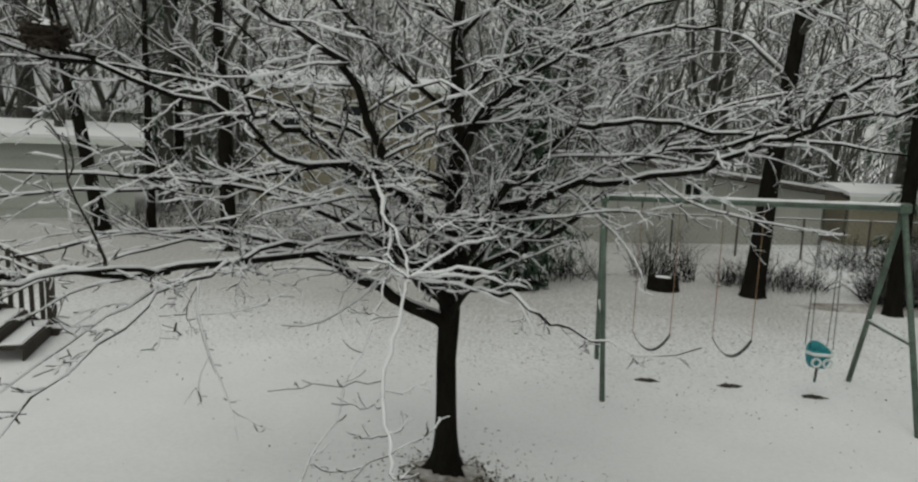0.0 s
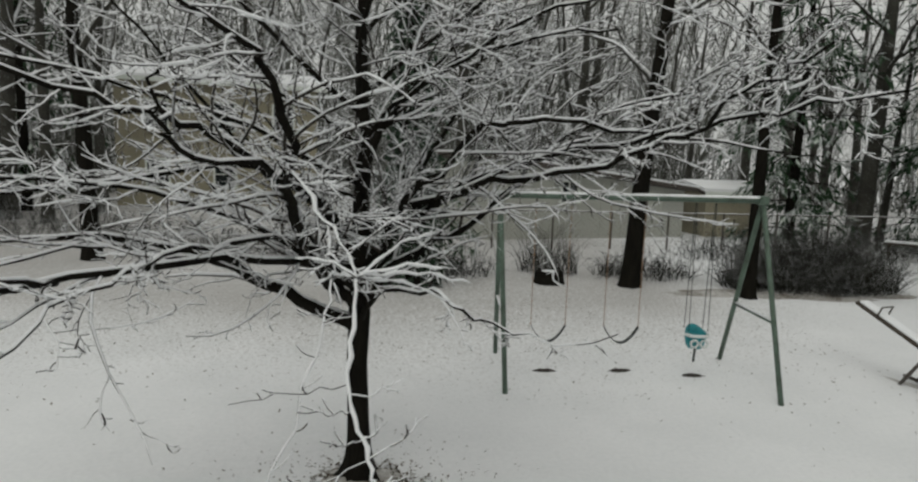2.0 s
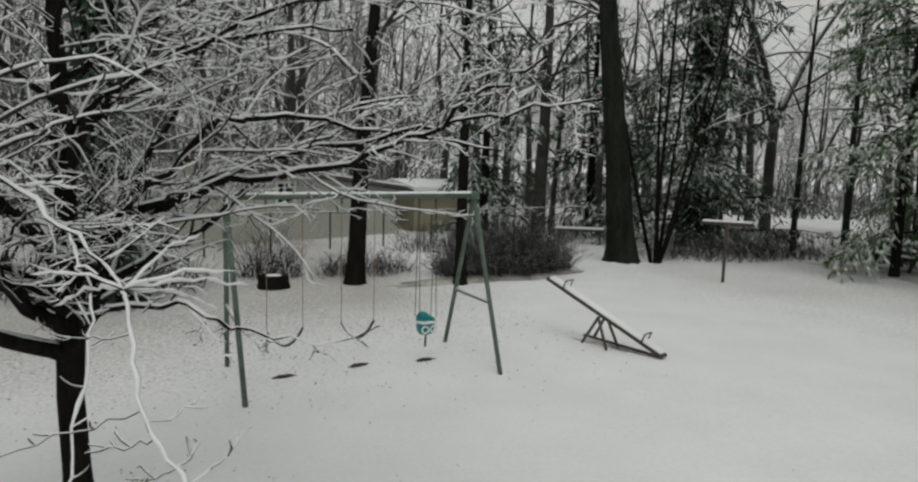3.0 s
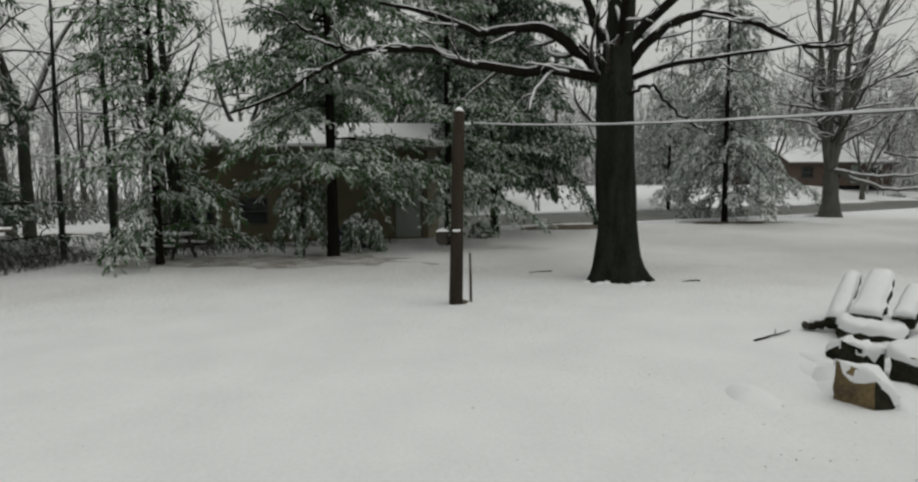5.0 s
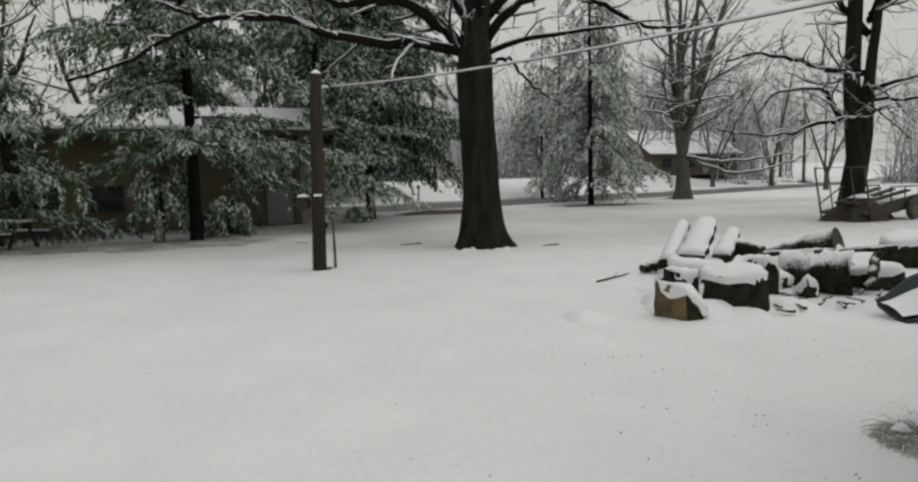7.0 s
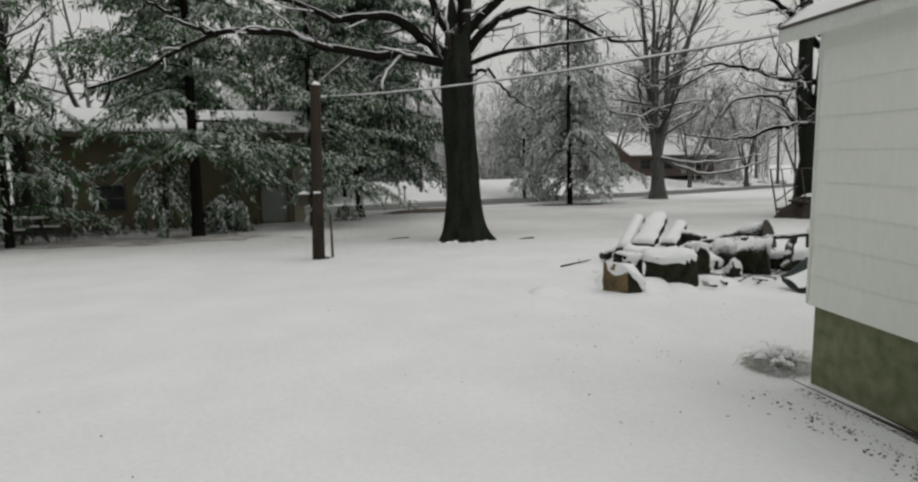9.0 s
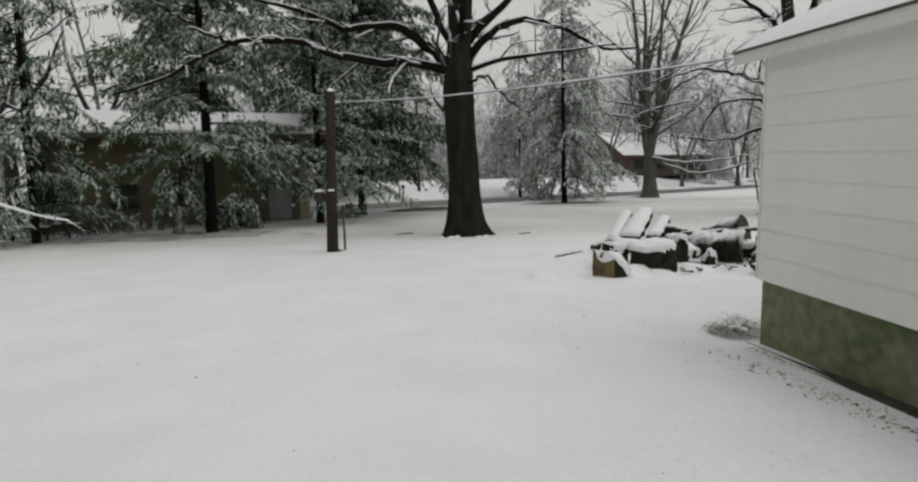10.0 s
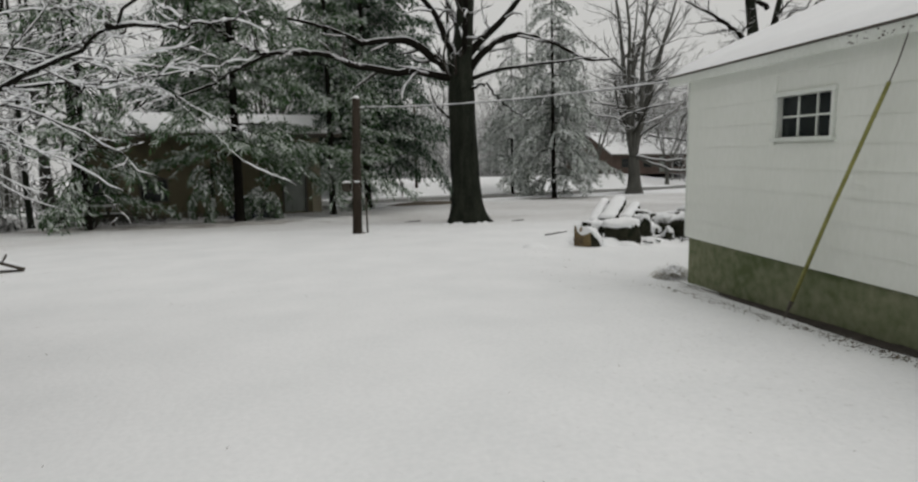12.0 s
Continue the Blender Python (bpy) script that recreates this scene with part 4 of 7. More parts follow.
street_tree = put(bare_tree(random.Random(50), 19, 0.50, (0.0, 0.03), 0.15, 0.85, bark=STREET_HAZE_BARK, spec=FINE, base_limbs=42, forks=7, least=0.015, open_=0.6, label="broad street tree with many rising limbs"), 38.4, -22.7)
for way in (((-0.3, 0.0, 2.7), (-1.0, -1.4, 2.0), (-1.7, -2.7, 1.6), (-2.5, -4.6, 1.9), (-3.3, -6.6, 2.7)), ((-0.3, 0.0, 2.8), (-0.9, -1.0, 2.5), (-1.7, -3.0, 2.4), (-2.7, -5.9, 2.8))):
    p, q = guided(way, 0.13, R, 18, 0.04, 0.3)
    low_limb = part("limb", Geo().tube(p, q, 7), STREET_HAZE_BARK, street_tree, smooth=True)
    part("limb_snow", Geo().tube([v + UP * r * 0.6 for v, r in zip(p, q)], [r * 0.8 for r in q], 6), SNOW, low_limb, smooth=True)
crooked_tree()
put(bare_tree(random.Random(52), 12, 0.30, (0.0, 0.05), 0.3, 0.8, bark=BARK_GREY, label="bare tree behind the pine"), 25.0, 10.4)
put(bare_tree(random.Random(53), 16, 0.18, (0.0, 0.0), 0.25, 0.9, bark=BARK_GREY, spec=FINE, least=0.016, label="slim bare tree across the street"), 50.5, -18.6)
put(bare_tree(random.Random(54), 15, 0.28, (0.0, 0.0), 0.3, 0.7, bark=BARK_GREY, label="trunk standing by the street beyond the oak"), 32.9, -7.5)
# evergreens
put(conifer(random.Random(61), 14, 0.12, 0.10, 3.2, 17, white=0.34, dense=0.95, spray=0.28, droop=0.5, label="slender hemlock with snow on layered boughs"), 19.6, 8.7)
put(conifer(random.Random(62), 17, 0.19, 0.165, 5.2, 24, spray=0.25, white=0.20, dense=1.35, droop=0.36, gap=(3.6, 4.5), label="dark pine with drooping snowy boughs before the brown house"), 21.2, 3.9)
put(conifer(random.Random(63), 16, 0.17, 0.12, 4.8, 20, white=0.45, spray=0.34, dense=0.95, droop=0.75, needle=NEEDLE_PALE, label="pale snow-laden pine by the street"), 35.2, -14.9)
put(conifer(random.Random(64), 18, 0.2, 0.20, 6.6, 24, spray=0.30, white=0.10, dense=1.3, droop=0.45, needle=NEEDLE_DARK, label="dark evergreen beyond the pole"), 29.6, -1.9)
put(conifer(random.Random(65), 16, 0.25, 0.04, 4.0, 21, white=0.10, dense=0.85, needle=NEEDLE_DARK, label="dense dark evergreen behind the T-post"), 20.2, 15.9)
put(conifer(random.Random(67), 18, 0.2, 0.12, 5.6, 19, white=0.2, dense=0.6, spray=0.46, needle=NEEDLE_DARK, label="dark pine behind the brown house"), 33.6, 7.2)
put(conifer(random.Random(68), 14, 0.15, 0.12, 4.4, 18, white=0.4, spray=0.40, dense=0.75, droop=0.7, needle=NEEDLE_PALE, label="snowy pine across the street"), 49.0, -16.6)
put(conifer(random.Random(69), 6, 0.12, 0.03, 1.5, 12, white=0.05, dense=1.0, spray=0.22, needle=NEEDLE_DARK, label="low dark evergreen behind the young tree"), 1.7, 13.7)
put(conifer(random.Random(59), 16, 0.18, 0.06, 5.2, 20, white=0.10, dense=0.8, spray=0.46, needle=NEEDLE_DARK, label="dark evergreen near the street"), 47.5, -1.9)
put(conifer(random.Random(56), 15, 0.16, 0.17, 4.0, 21, spray=0.25, white=0.16, dense=1.2, droop=0.40, gap=(4.1, 5.0), label="dark pine by the corner of the brown house"), 24.6, 0.2)
put(conifer(random.Random(151), 13, 0.2, 0.03, 3.6, 16, white=0.12, dense=0.45, spray=0.5, needle=NEEDLE_DARK, label="dark evergreen behind the fence"), 15.6, 22.5)
put(conifer(random.Random(152), 12, 0.2, 0.03, 3.2, 15, white=0.12, dense=0.45, spray=0.5, needle=NEEDLE_DARK, label="dark evergreen behind the fence"), 19.5, 20.4)
put(conifer(random.Random(153), 14, 0.2, 0.12, 3.6, 12, white=0.08, dense=0.35, spray=0.5, needle=NEEDLE_DARK, label="dark evergreen beside the tan house"), -13.0, 25.5)
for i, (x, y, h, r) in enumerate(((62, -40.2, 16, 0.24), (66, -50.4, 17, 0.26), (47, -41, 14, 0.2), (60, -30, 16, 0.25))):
    put(bare_tree(random.Random(170 + i), h, r, (0, 0), 0.12, 0.95, bark=STREET_HAZE_BARK, spec=[(0.6, 0.46, 0.75, 0.15, 0.2), (0.34, 0.55, 0.75, 0.2, 0.2)], base_limbs=18, forks=4, least=0.022, ridge=False,
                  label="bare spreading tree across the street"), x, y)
put(bare_tree(random.Random(57), 12, 0.10, (0.0, 0.0), 0.3, 0.6, bark=BARK_GREY, label="slim bare sapling at the edge of the lawn"), 21.4, 12.6)
put(bare_tree(random.Random(58), 13, 0.12, (0.03, 0.0), 0.3, 0.6, bark=BARK_GREY, label="slim bare sapling at the edge of the lawn"), 22.6, 11.6, 80)


def woods():
    """Bare woodland behind the yards and across the street."""
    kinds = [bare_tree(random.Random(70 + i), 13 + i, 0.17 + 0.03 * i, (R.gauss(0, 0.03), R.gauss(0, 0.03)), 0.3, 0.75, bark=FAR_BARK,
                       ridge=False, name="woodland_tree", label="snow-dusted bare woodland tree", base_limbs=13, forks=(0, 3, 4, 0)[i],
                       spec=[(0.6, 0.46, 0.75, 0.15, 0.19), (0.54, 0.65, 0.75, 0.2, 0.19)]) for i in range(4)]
    spots = []

    def row(n, x0, y0, x1, y1, jitter):
        for i in range(n):
            k = (i + R.random()) / n
            spots.append((x0 + (x1 - x0) * k + R.gauss(0, jitter), y0 + (y1 - y0) * k + R.gauss(0, jitter)))

    row(17, -24, 26.5, 24, 28.5, 1.6)
    row(10, -24, 21.5, -8, 24, 1.2)
    row(6, -30, 31, -4, 33, 1.5)
    row(11, -32, 38, 40, 40, 3)
    row(11, 17, 19.5, 36, 15, 2)
    row(9, 24, 34, 46, 20, 3)
    row(6, 56, 8, 60, -8, 3)
    row(16, 88, 0, 66, -85, 4)
    row(6, 45, 14, 54, 4, 3)
    # a clearing before the tan house
    spots = [(x, y) for x, y in spots if not road_near(y) - 1 < x < road_near(y) + 14]
    spots = [(x, y) for x, y in spots if not (y < 30 and -0.47 < (x - 1.9) / (y - 0.4) < -0.15)]
    for i, (x, y) in enumerate(spots):
        s = R.uniform(0.75, 1.2)
        if i < 4:
            put(kinds[i], x, y, R.uniform(0, 360), s, "woodland behind the yards")
        else:
            put_copy(kinds[i % 4], x, y, R.uniform(0, 360), s)


woods()


def wood_band(name, label, mat, stems, thicket, seed, tall, twigs):
    """A wood past counting between two bearings: stems with branches, and undergrowth at its edge."""
    g = Geo()
    rng = random.Random(seed)
    for n, a0, a1, d0, d1 in stems:
        for i in range(n):
            a, d = rng.uniform(a0, a1), rng.uniform(d0, d1)
            x, y = d * math.cos(a), d * math.sin(a)
            if road_near(y) - 2 < x < road_near(y) + 14 and -90 < y < 40:
                continue
            p, q = limb((x, y, ground_z(x, y)), (rng.gauss(0, .06), rng.gauss(0, .06), 1), rng.uniform(9, 17) * tall, rng.uniform(0.04, 0.11), rng, 4, 0.10, 0, 0.3)
            g.tube(p, q, 3, caps=False)
            for b in range(twigs):
                k = rng.uniform(0.12, 0.99) * 4
                o = p[int(k)].lerp(p[int(k) + 1], k % 1)
                az = rng.uniform(0, 6.28)
                bp, bq = limb(o, (math.cos(az), math.sin(az), rng.uniform(0.2, 1.2)), rng.uniform(1.5, 4.5), 0.042, rng, 2, 0.25, 0, 0.3)
                g.tube(bp, bq, 3, caps=False)
    for n, a0, a1, d0, d1, h in thicket:
        for i in range(n):
            a, d = rng.uniform(a0, a1), rng.uniform(d0, d1)
            x, y = d * math.cos(a), d * math.sin(a)
            if road_near(y) - 2 < x < road_near(y) + 14:
                continue
            p, q = limb((x, y, ground_z(x, y)), (rng.gauss(0, .4), rng.gauss(0, .4), 1), rng.uniform(1.5, h), 0.05, rng, 2, 0.2, 0, 0.3)
            g.tube(p, q, 3, caps=False)
    tagged(part(name, g, mat, smooth=True), label, "trees", kind="stuff")


# both bands wear bark paled to suggest haze
wood_band("far_woods", "distant snow-dusted woodland with bark greyed for haze", HAZE_BARK, ((1050, -0.98, 0.2, 80, 130), (240, 0.2, 1.1, 50, 95)), ((3800, -0.98, 0.2, 84, 96, 4.5),), 88, 1.0, 18)
wood_band("back_woods", "bare woodland behind the yards with bark paled for haze", BACK_HAZE_BARK, ((520, 1.1, 2.5, 40, 70),), ((1500, 0.2, 1.1, 44, 60, 4.5), (3600, 1.1, 2.5, 38, 50, 7.0)), 89, 1.4, 24)


def brush(name, x, y, rx, ry, h, n, seed, label, mat=None, r=0.007, lean=0.5, turn=0.0):
    """A thicket of thin stems."""
    rng = random.Random(seed)
    g = Geo()
    for i in range(n):
        a, k = rng.uniform(0, 6.28), rng.random() ** 0.5
        px, py = math.cos(a) * rx * k, math.sin(a) * ry * k
        ln = h * rng.uniform(0.55, 1.1) * (1.1 - 0.5 * k * k)
        p, q = limb((px, py, -0.03), (rng.gauss(0, lean), rng.gauss(0, lean), 1), ln, r * rng.uniform(0.7, 1.5), rng, 4, 0.16, -0.2, 0.35)
        g.tube(p, q, 3, caps=False)
        for b in range(2):
            j = rng.randint(1, 3)
            bp, bq = limb(p[j], (p[j + 1] - p[j]).normalized() + Vector((rng.gauss(0, .6), rng.gauss(0, .6), rng.gauss(0, .3))), ln * 0.35, r * 0.6, rng, 2, 0.2, 0, 0.4)
            g.tube(bp, bq, 3, caps=False)
    ob = part(name, g, mat or BRUSH, smooth=True, m=pose(x, y, ground_z(x, y), 0, 0, turn))
    return tagged(ob, label, "shrub", kind="stuff")


brush("brush_pile", 10.4, 13.3, 2.0, 0.9, 1.3, 1900, 101, "dark tangled brush along the yard's edge")
brush("brush_pile", 7.1, 14.4, 1.2, 0.7, 0.8, 300, 102, "dark tangled brush along the yard's edge")
brush("shrub", 4.9, 14.7, 0.7, 0.6, 1.15, 170, 103, "bare upright shrub behind the stump", lean=0.25)
brush("shrub", 12.6, 15.2, 1.0, 0.8, 0.9, 220, 104, "bare shrub beside the thick tree")
brush("brush_pile", 18.8, 12.9, 3.4, 1.2, 1.0, 800, 105, "dark undergrowth below the evergreens", turn=-20)
brush("brush_pile", 23.0, 9.0, 1.4, 2.4, 0.8, 350, 106, "dark undergrowth near the brown house")
brush("brush_pile", -2.6, 16.8, 3.0, 1.0, 0.8, 500, 107, "bare brush before the tan house")
brush("brush_pile", 1.6, 14.2, 2.0, 0.8, 1.0, 350, 108, "bare brush round the dark trunk")
brush("brush_pile", 13.6, 18.0, 4.5, 1.3, 1.3, 700, 109, "dark undergrowth behind the fence", turn=8)
brush("brush_pile", -8.5, 19.5, 4.0, 1.2, 1.0, 450, 110, "bare brush beside the pale garage", turn=20)


# ---- the white house beside the lawn ----
def white_house():
    house = thing("white_house", "white lap-sided house on a mossy foundation with a snowy roof", "house", pose(3.894, -4.134, 0, 0, 2.353, 174.294))
    L, D = 9.0, 7.0
    base = part("foundation", Geo().box((L / 2, D / 2 + 0.02, 0.05), (L - 0.04, D - 0.02, 0.92), None, 0.01), CONCRETE, house, "stained green-grey concrete foundation")
    win_a, win_b, win_lo, win_hi = 2.015, 2.90, 1.905, 2.36
    lo_w, hi_w = 0.51, 2.86
    mid_w, tall = (lo_w + hi_w) / 2, hi_w - lo_w
    wall = part("wall", Geo().box((win_a / 2, 0.09, mid_w), (win_a, 0.16, tall)).box(((win_b + L) / 2, 0.09, mid_w), (L - win_b, 0.16, tall))
                .box(((win_a + win_b) / 2, 0.09, (lo_w + win_lo) / 2), (win_b - win_a, 0.16, win_lo - lo_w))
                .box(((win_a + win_b) / 2, 0.09, (win_hi + hi_w) / 2), (win_b - win_a, 0.16, hi_w - win_hi))
                .box((0.08, D / 2 + 0.08, mid_w), (0.16, D - 0.2, tall)).box((L - 0.08, D / 2 + 0.08, mid_w), (0.16, D - 0.2, tall))
                .box((L / 2, D - 0.08, mid_w), (L - 0.34, 0.16, tall)), SIDING, house)
    part("room_back", Geo().box((2.4, 1.2, 1.8), (2.4, 0.05, 2.2)), DARK_INSIDE, house, "dark room behind the window")
    rng = random.Random(3)
    course = 0.264
    for i in range(9):
        z0 = 0.50 + i * course
        top = min(z0 + course + 0.02, 2.86)
        cuts = [0.0]
        x = rng.uniform(1.2, 3.6)
        while x < L - 0.6:
            cuts.append(x)
            x += 3.6
        cuts.append(L)
        for a, b in zip(cuts[:-1], cuts[1:]):
            spans = [(a, b)]
            if z0 < win_hi and top > win_lo:
                spans = [s for s in ((a, min(b, win_a - 0.035)), (max(a, win_b + 0.035), b)) if s[1] - s[0] > 0.05]
            for s, e in spans:
                s, e = s - (0.012 if s == 0 else -0.0005), e - 0.0005
                wob = rng.uniform(-0.0008, 0.0008)
                g = Geo().add([(s, -0.015 + wob, z0), (e, -0.015 - wob, z0), (e, 0.012, z0), (s, 0.012, z0),
                               (s, -0.004, top), (e, -0.004, top), (e, 0.012, top), (s, 0.012, top)],
                              [(0, 1, 5, 4), (1, 2, 6, 5), (2, 3, 7, 6), (3, 0, 4, 7), (4, 5, 6, 7), (3, 2, 1, 0)])
                part("siding_board", g, SIDING, wall)
    for i in range(9):
        z0 = 0.50 + i * course
        g = Geo().add([(-0.020, 0, z0), (-0.020, D, z0), (-0.001, D, z0), (-0.001, 0, z0), (-0.004, 0, z0 + course), (-0.004, D, z0 + course), (-0.001, D, z0 + course), (-0.001, 0, z0 + course)],
                      [(0, 4, 5, 1), (1, 5, 6, 2), (4, 7, 6, 5), (0, 1, 2, 3), (0, 3, 7, 4)])
        part("siding_board", g, SIDING, wall)
    part("corner_strip", Geo().box((-0.012, -0.008, mid_w), (0.03, 0.03, tall), None, 0.004), TRIM, wall)
    win = part("window", Geo(), TRIM, house)
    cx, cz, w, h = (win_a + win_b) / 2, (win_lo + win_hi) / 2, win_b - win_a, win_hi - win_lo
    frame_g = Geo()
    for sx in (-1, 1):
        frame_g.box((cx + sx * (w / 2 + 0.012), -0.012, cz), (0.05, 0.05, h + 0.07), None, 0.006)
    frame_g.box((cx, -0.014, cz + h / 2 + 0.022), (w + 0.11, 0.055, 0.05), None, 0.006)
    part("window_frame", frame_g, TRIM, win)
    part("window_sill", Geo().box((cx, -0.025, cz - h / 2 - 0.022), (w + 0.13, 0.08, 0.045), None, 0.008), TRIM, win)
    for i in range(1, 3):
        part("glazing_bar", Geo().box((win_a + w * i / 3, 0.045, cz), (0.02, 0.03, h), None, 0.004), TRIM, win)
    part("glazing_bar", Geo().box((cx, 0.046, cz), (w, 0.03, 0.022), None, 0.004), TRIM, win)
    for i in range(3):
        for j in range(2):
            part("pane", Geo().box((win_a + w * (i + 0.5) / 3, 0.055, win_lo + h * (j + 0.5) / 2), (w / 3 - 0.02, 0.006, h / 2 - 0.02)), GLASS, win)
    roof_m = Geo()
    o, sl = 0.15, 0.43
    e0, ridge = -o, D / 2
    zz = 2.835
    for (ya, za, yb, zb) in ((e0, zz, ridge, zz + (ridge - e0) * sl), (D + o, zz, ridge, zz + (ridge - e0) * sl)):
        roof_m.add([(-0.37, ya, za), (L + 0.28, ya, za), (L + 0.28, yb, zb), (-0.37, yb, zb),
                    (-0.37, ya, za + 0.025), (L + 0.28, ya, za + 0.025), (L + 0.28, yb, zb + 0.025), (-0.37, yb, zb + 0.025)],
                   [(0, 1, 2, 3), (4, 7, 6, 5), (0, 4, 5, 1), (3, 2, 6, 7), (1, 5, 6, 2), (0, 3, 7, 4)])
    roof = part("roof", roof_m, STEEL, house, "dark roof under snow")
    sn, n = Geo(), 60
    rng = random.Random(4)
    rows = 14
    vs, fs = [], []
    for j in range(rows + 1):
        k = j / rows
        y = e0 - 0.02 + (ridge - e0 + 0.02) * k
        for i in range(n + 1):
            x = -0.38 + (L + 0.67) * i / n
            th = 0.075 + 0.012 * noise.noise((x * 1.3, y * 1.3, 2)) if j else 0.0
            vs.append((x, y, zz + 0.028 + (y - e0) * sl + th))
    for j in range(rows):
        for i in range(n):
            a = j * (n + 1) + i
            fs.append((a, a + 1, a + n + 2, a + n + 1))
    k = len(vs)
    for j in range(rows + 1):
        y = e0 - 0.02 + (ridge - e0 + 0.02) * j / rows
        vs.append((-0.38, y, zz + 0.05 + (y - e0) * sl))
    for j in range(rows):
        fs.append((j * (n + 1), (j + 1) * (n + 1), k + j + 1, k + j))
    sn.v, sn.f = vs, fs
    sn.add([(-0.37, D + o, zz + 0.13), (L + 0.28, D + o, zz + 0.13), (L + 0.28, ridge, zz + 0.13 + (ridge - e0) * sl), (-0.37, ridge, zz + 0.13 + (ridge - e0) * sl)], [(0, 1, 2, 3)])
    part("roof_snow", sn, SNOW, roof, "smooth snow on the roof", smooth=True)
    part("fascia", Geo().box((L / 2 - 0.045, e0 + 0.015, zz - 0.05), (L + 0.65, 0.03, 0.12), None, 0.005), TRIM, roof)
    part("drip_edge", Geo().box((L / 2 - 0.045, e0 - 0.008, zz + 0.020), (L + 0.67, 0.03, 0.018), None, 0.004), STEEL, roof, "dark metal drip edge")
    for k in range(34):
        px = rng.choice((rng.uniform(3.2, 3.75), rng.uniform(3.2, 5.4)))
        part("peeled_patch", Geo().dome((0, 0, -0.001), rng.uniform(0.006, 0.028), rng.uniform(0.004, 0.012), 0.003, rng, 2, 9, 0.5), OLD_WOOD, roof, m=pose(px, e0 - 0.0005, zz - 0.06 + rng.gauss(0, 0.025), 90, 0, rng.uniform(-20, 20)))
    part("soffit", Geo().box((L / 2, e0 / 2 + 0.02, zz - 0.075), (L + 0.5, -e0 - 0.01, 0.015)), TRIM, roof)
    for s in (-0.37, L + 0.28):
        g = Geo()
        for ya, yb in ((e0, ridge), (D + o, ridge)):
            g.add([(s - 0.015, ya, zz - 0.12), (s + 0.015, ya, zz - 0.12), (s + 0.015, ya, zz + 0.05), (s - 0.015, ya, zz + 0.05),
                   (s - 0.015, yb, zz - 0.12 + (ridge - e0) * sl), (s + 0.015, yb, zz - 0.12 + (ridge - e0) * sl), (s + 0.015, yb, zz + 0.05 + (ridge - e0) * sl), (s - 0.015, yb, zz + 0.05 + (ridge - e0) * sl)],
                  [(0, 1, 2, 3), (4, 7, 6, 5), (0, 4, 5, 1), (3, 2, 6, 7), (1, 5, 6, 2), (0, 3, 7, 4)])
        part("rake_board", g, TRIM, roof)
    for s in (0.02, L - 0.02):
        g = Geo().add([(s, 0, 2.86), (s, D, 2.86), (s, ridge, zz + (ridge - e0) * sl - 0.05), (s + 0.03, 0, 2.86), (s + 0.03, D, 2.86), (s + 0.03, ridge, zz + (ridge - e0) * sl - 0.05)],
                      [(0, 2, 1), (3, 4, 5), (0, 3, 5, 2), (1, 2, 5, 4), (0, 1, 4, 3)])
        part("gable", g, SIDING, house)
    ribbon = Geo().dome((0, 0, -0.04), 4.6, 0.15, 0.075, random.Random(6), 3, 60, 0.4)
    tagged(part("bare_strip", ribbon, MUD, smooth=True, m=pose(-0.55, -3.66, -0.185, 0, 0, 174.294)), "strip of bare soil along the foundation", "bare ground", kind="structure")


white_house()


def yellow_pole():
    t = thing("yellow_pole", "weathered yellow pole leaning from the ground to the eave", "pole", pose(1.35, -3.69, -0.16))
    top = Vector((-1.242, 0.085, 2.349))
    foot = top * 0.07
    part("shaft", Geo().tube([tuple(foot), tuple(top * 0.5 + Vector((0.01, 0, 0.01))), tuple(top)], [0.021, 0.02, 0.018], 10), YELLOW, t, smooth=True)
    part("ferrule", Geo().tube([tuple(top * -0.03), tuple(top * 0.085)], [0.006, 0.024], 8), STEEL, t)
    part("cord", Geo().tube([tuple(top * 0.985), tuple(top * 1.06), (-1.44, 0.10, 2.79)], 0.006, 5), STEEL, t, "thin dark cord tied to the eave")


yellow_pole()


def grass_tuft(x, y, r, n, seed, h=0.28):
    rng = random.Random(seed)
    g = Geo()
    for i in range(n):
        a, k = rng.uniform(0, 6.28), rng.random() ** 0.5 * r
        d = Vector((math.cos(a) * 0.6, math.sin(a) * 0.6, 1.0)) + Vector((rng.gauss(0, .3), rng.gauss(0, .3), 0))
        p, q = limb((math.cos(a) * k, math.sin(a) * k, -0.01), d, h * rng.uniform(0.6, 1.3), 0.0055, rng, 5, 0.12, -2.7, 0.3)
        g.tube(p, q, 3, caps=False)
    t = thing("grass_tuft", "clump of dry ornamental grass bent under snow", "grass", pose(x, y, ground_z(x, y)))
    tagged(part("clump", g, STRAW, t, smooth=True), kind="stuff")
    cap = Geo()
    for i in range(20):
        a, k = rng.uniform(0, 6.28), rng.random() ** 0.6
        cap.dome((math.cos(a) * r * 1.25 * k, math.sin(a) * r * 1.25 * k, h * (0.72 - 0.42 * k) - 0.02), r * rng.uniform(0.2, 0.42), r * rng.uniform(0.14, 0.28), rng.uniform(0.03, 0.055), rng, 4, 10, 0.35, a)
    tagged(part("snow_cap", cap, SNOW, t, smooth=True), kind="stuff")


grass_tuft(4.31, -4.20, 0.17, 1100, 7, 0.30)


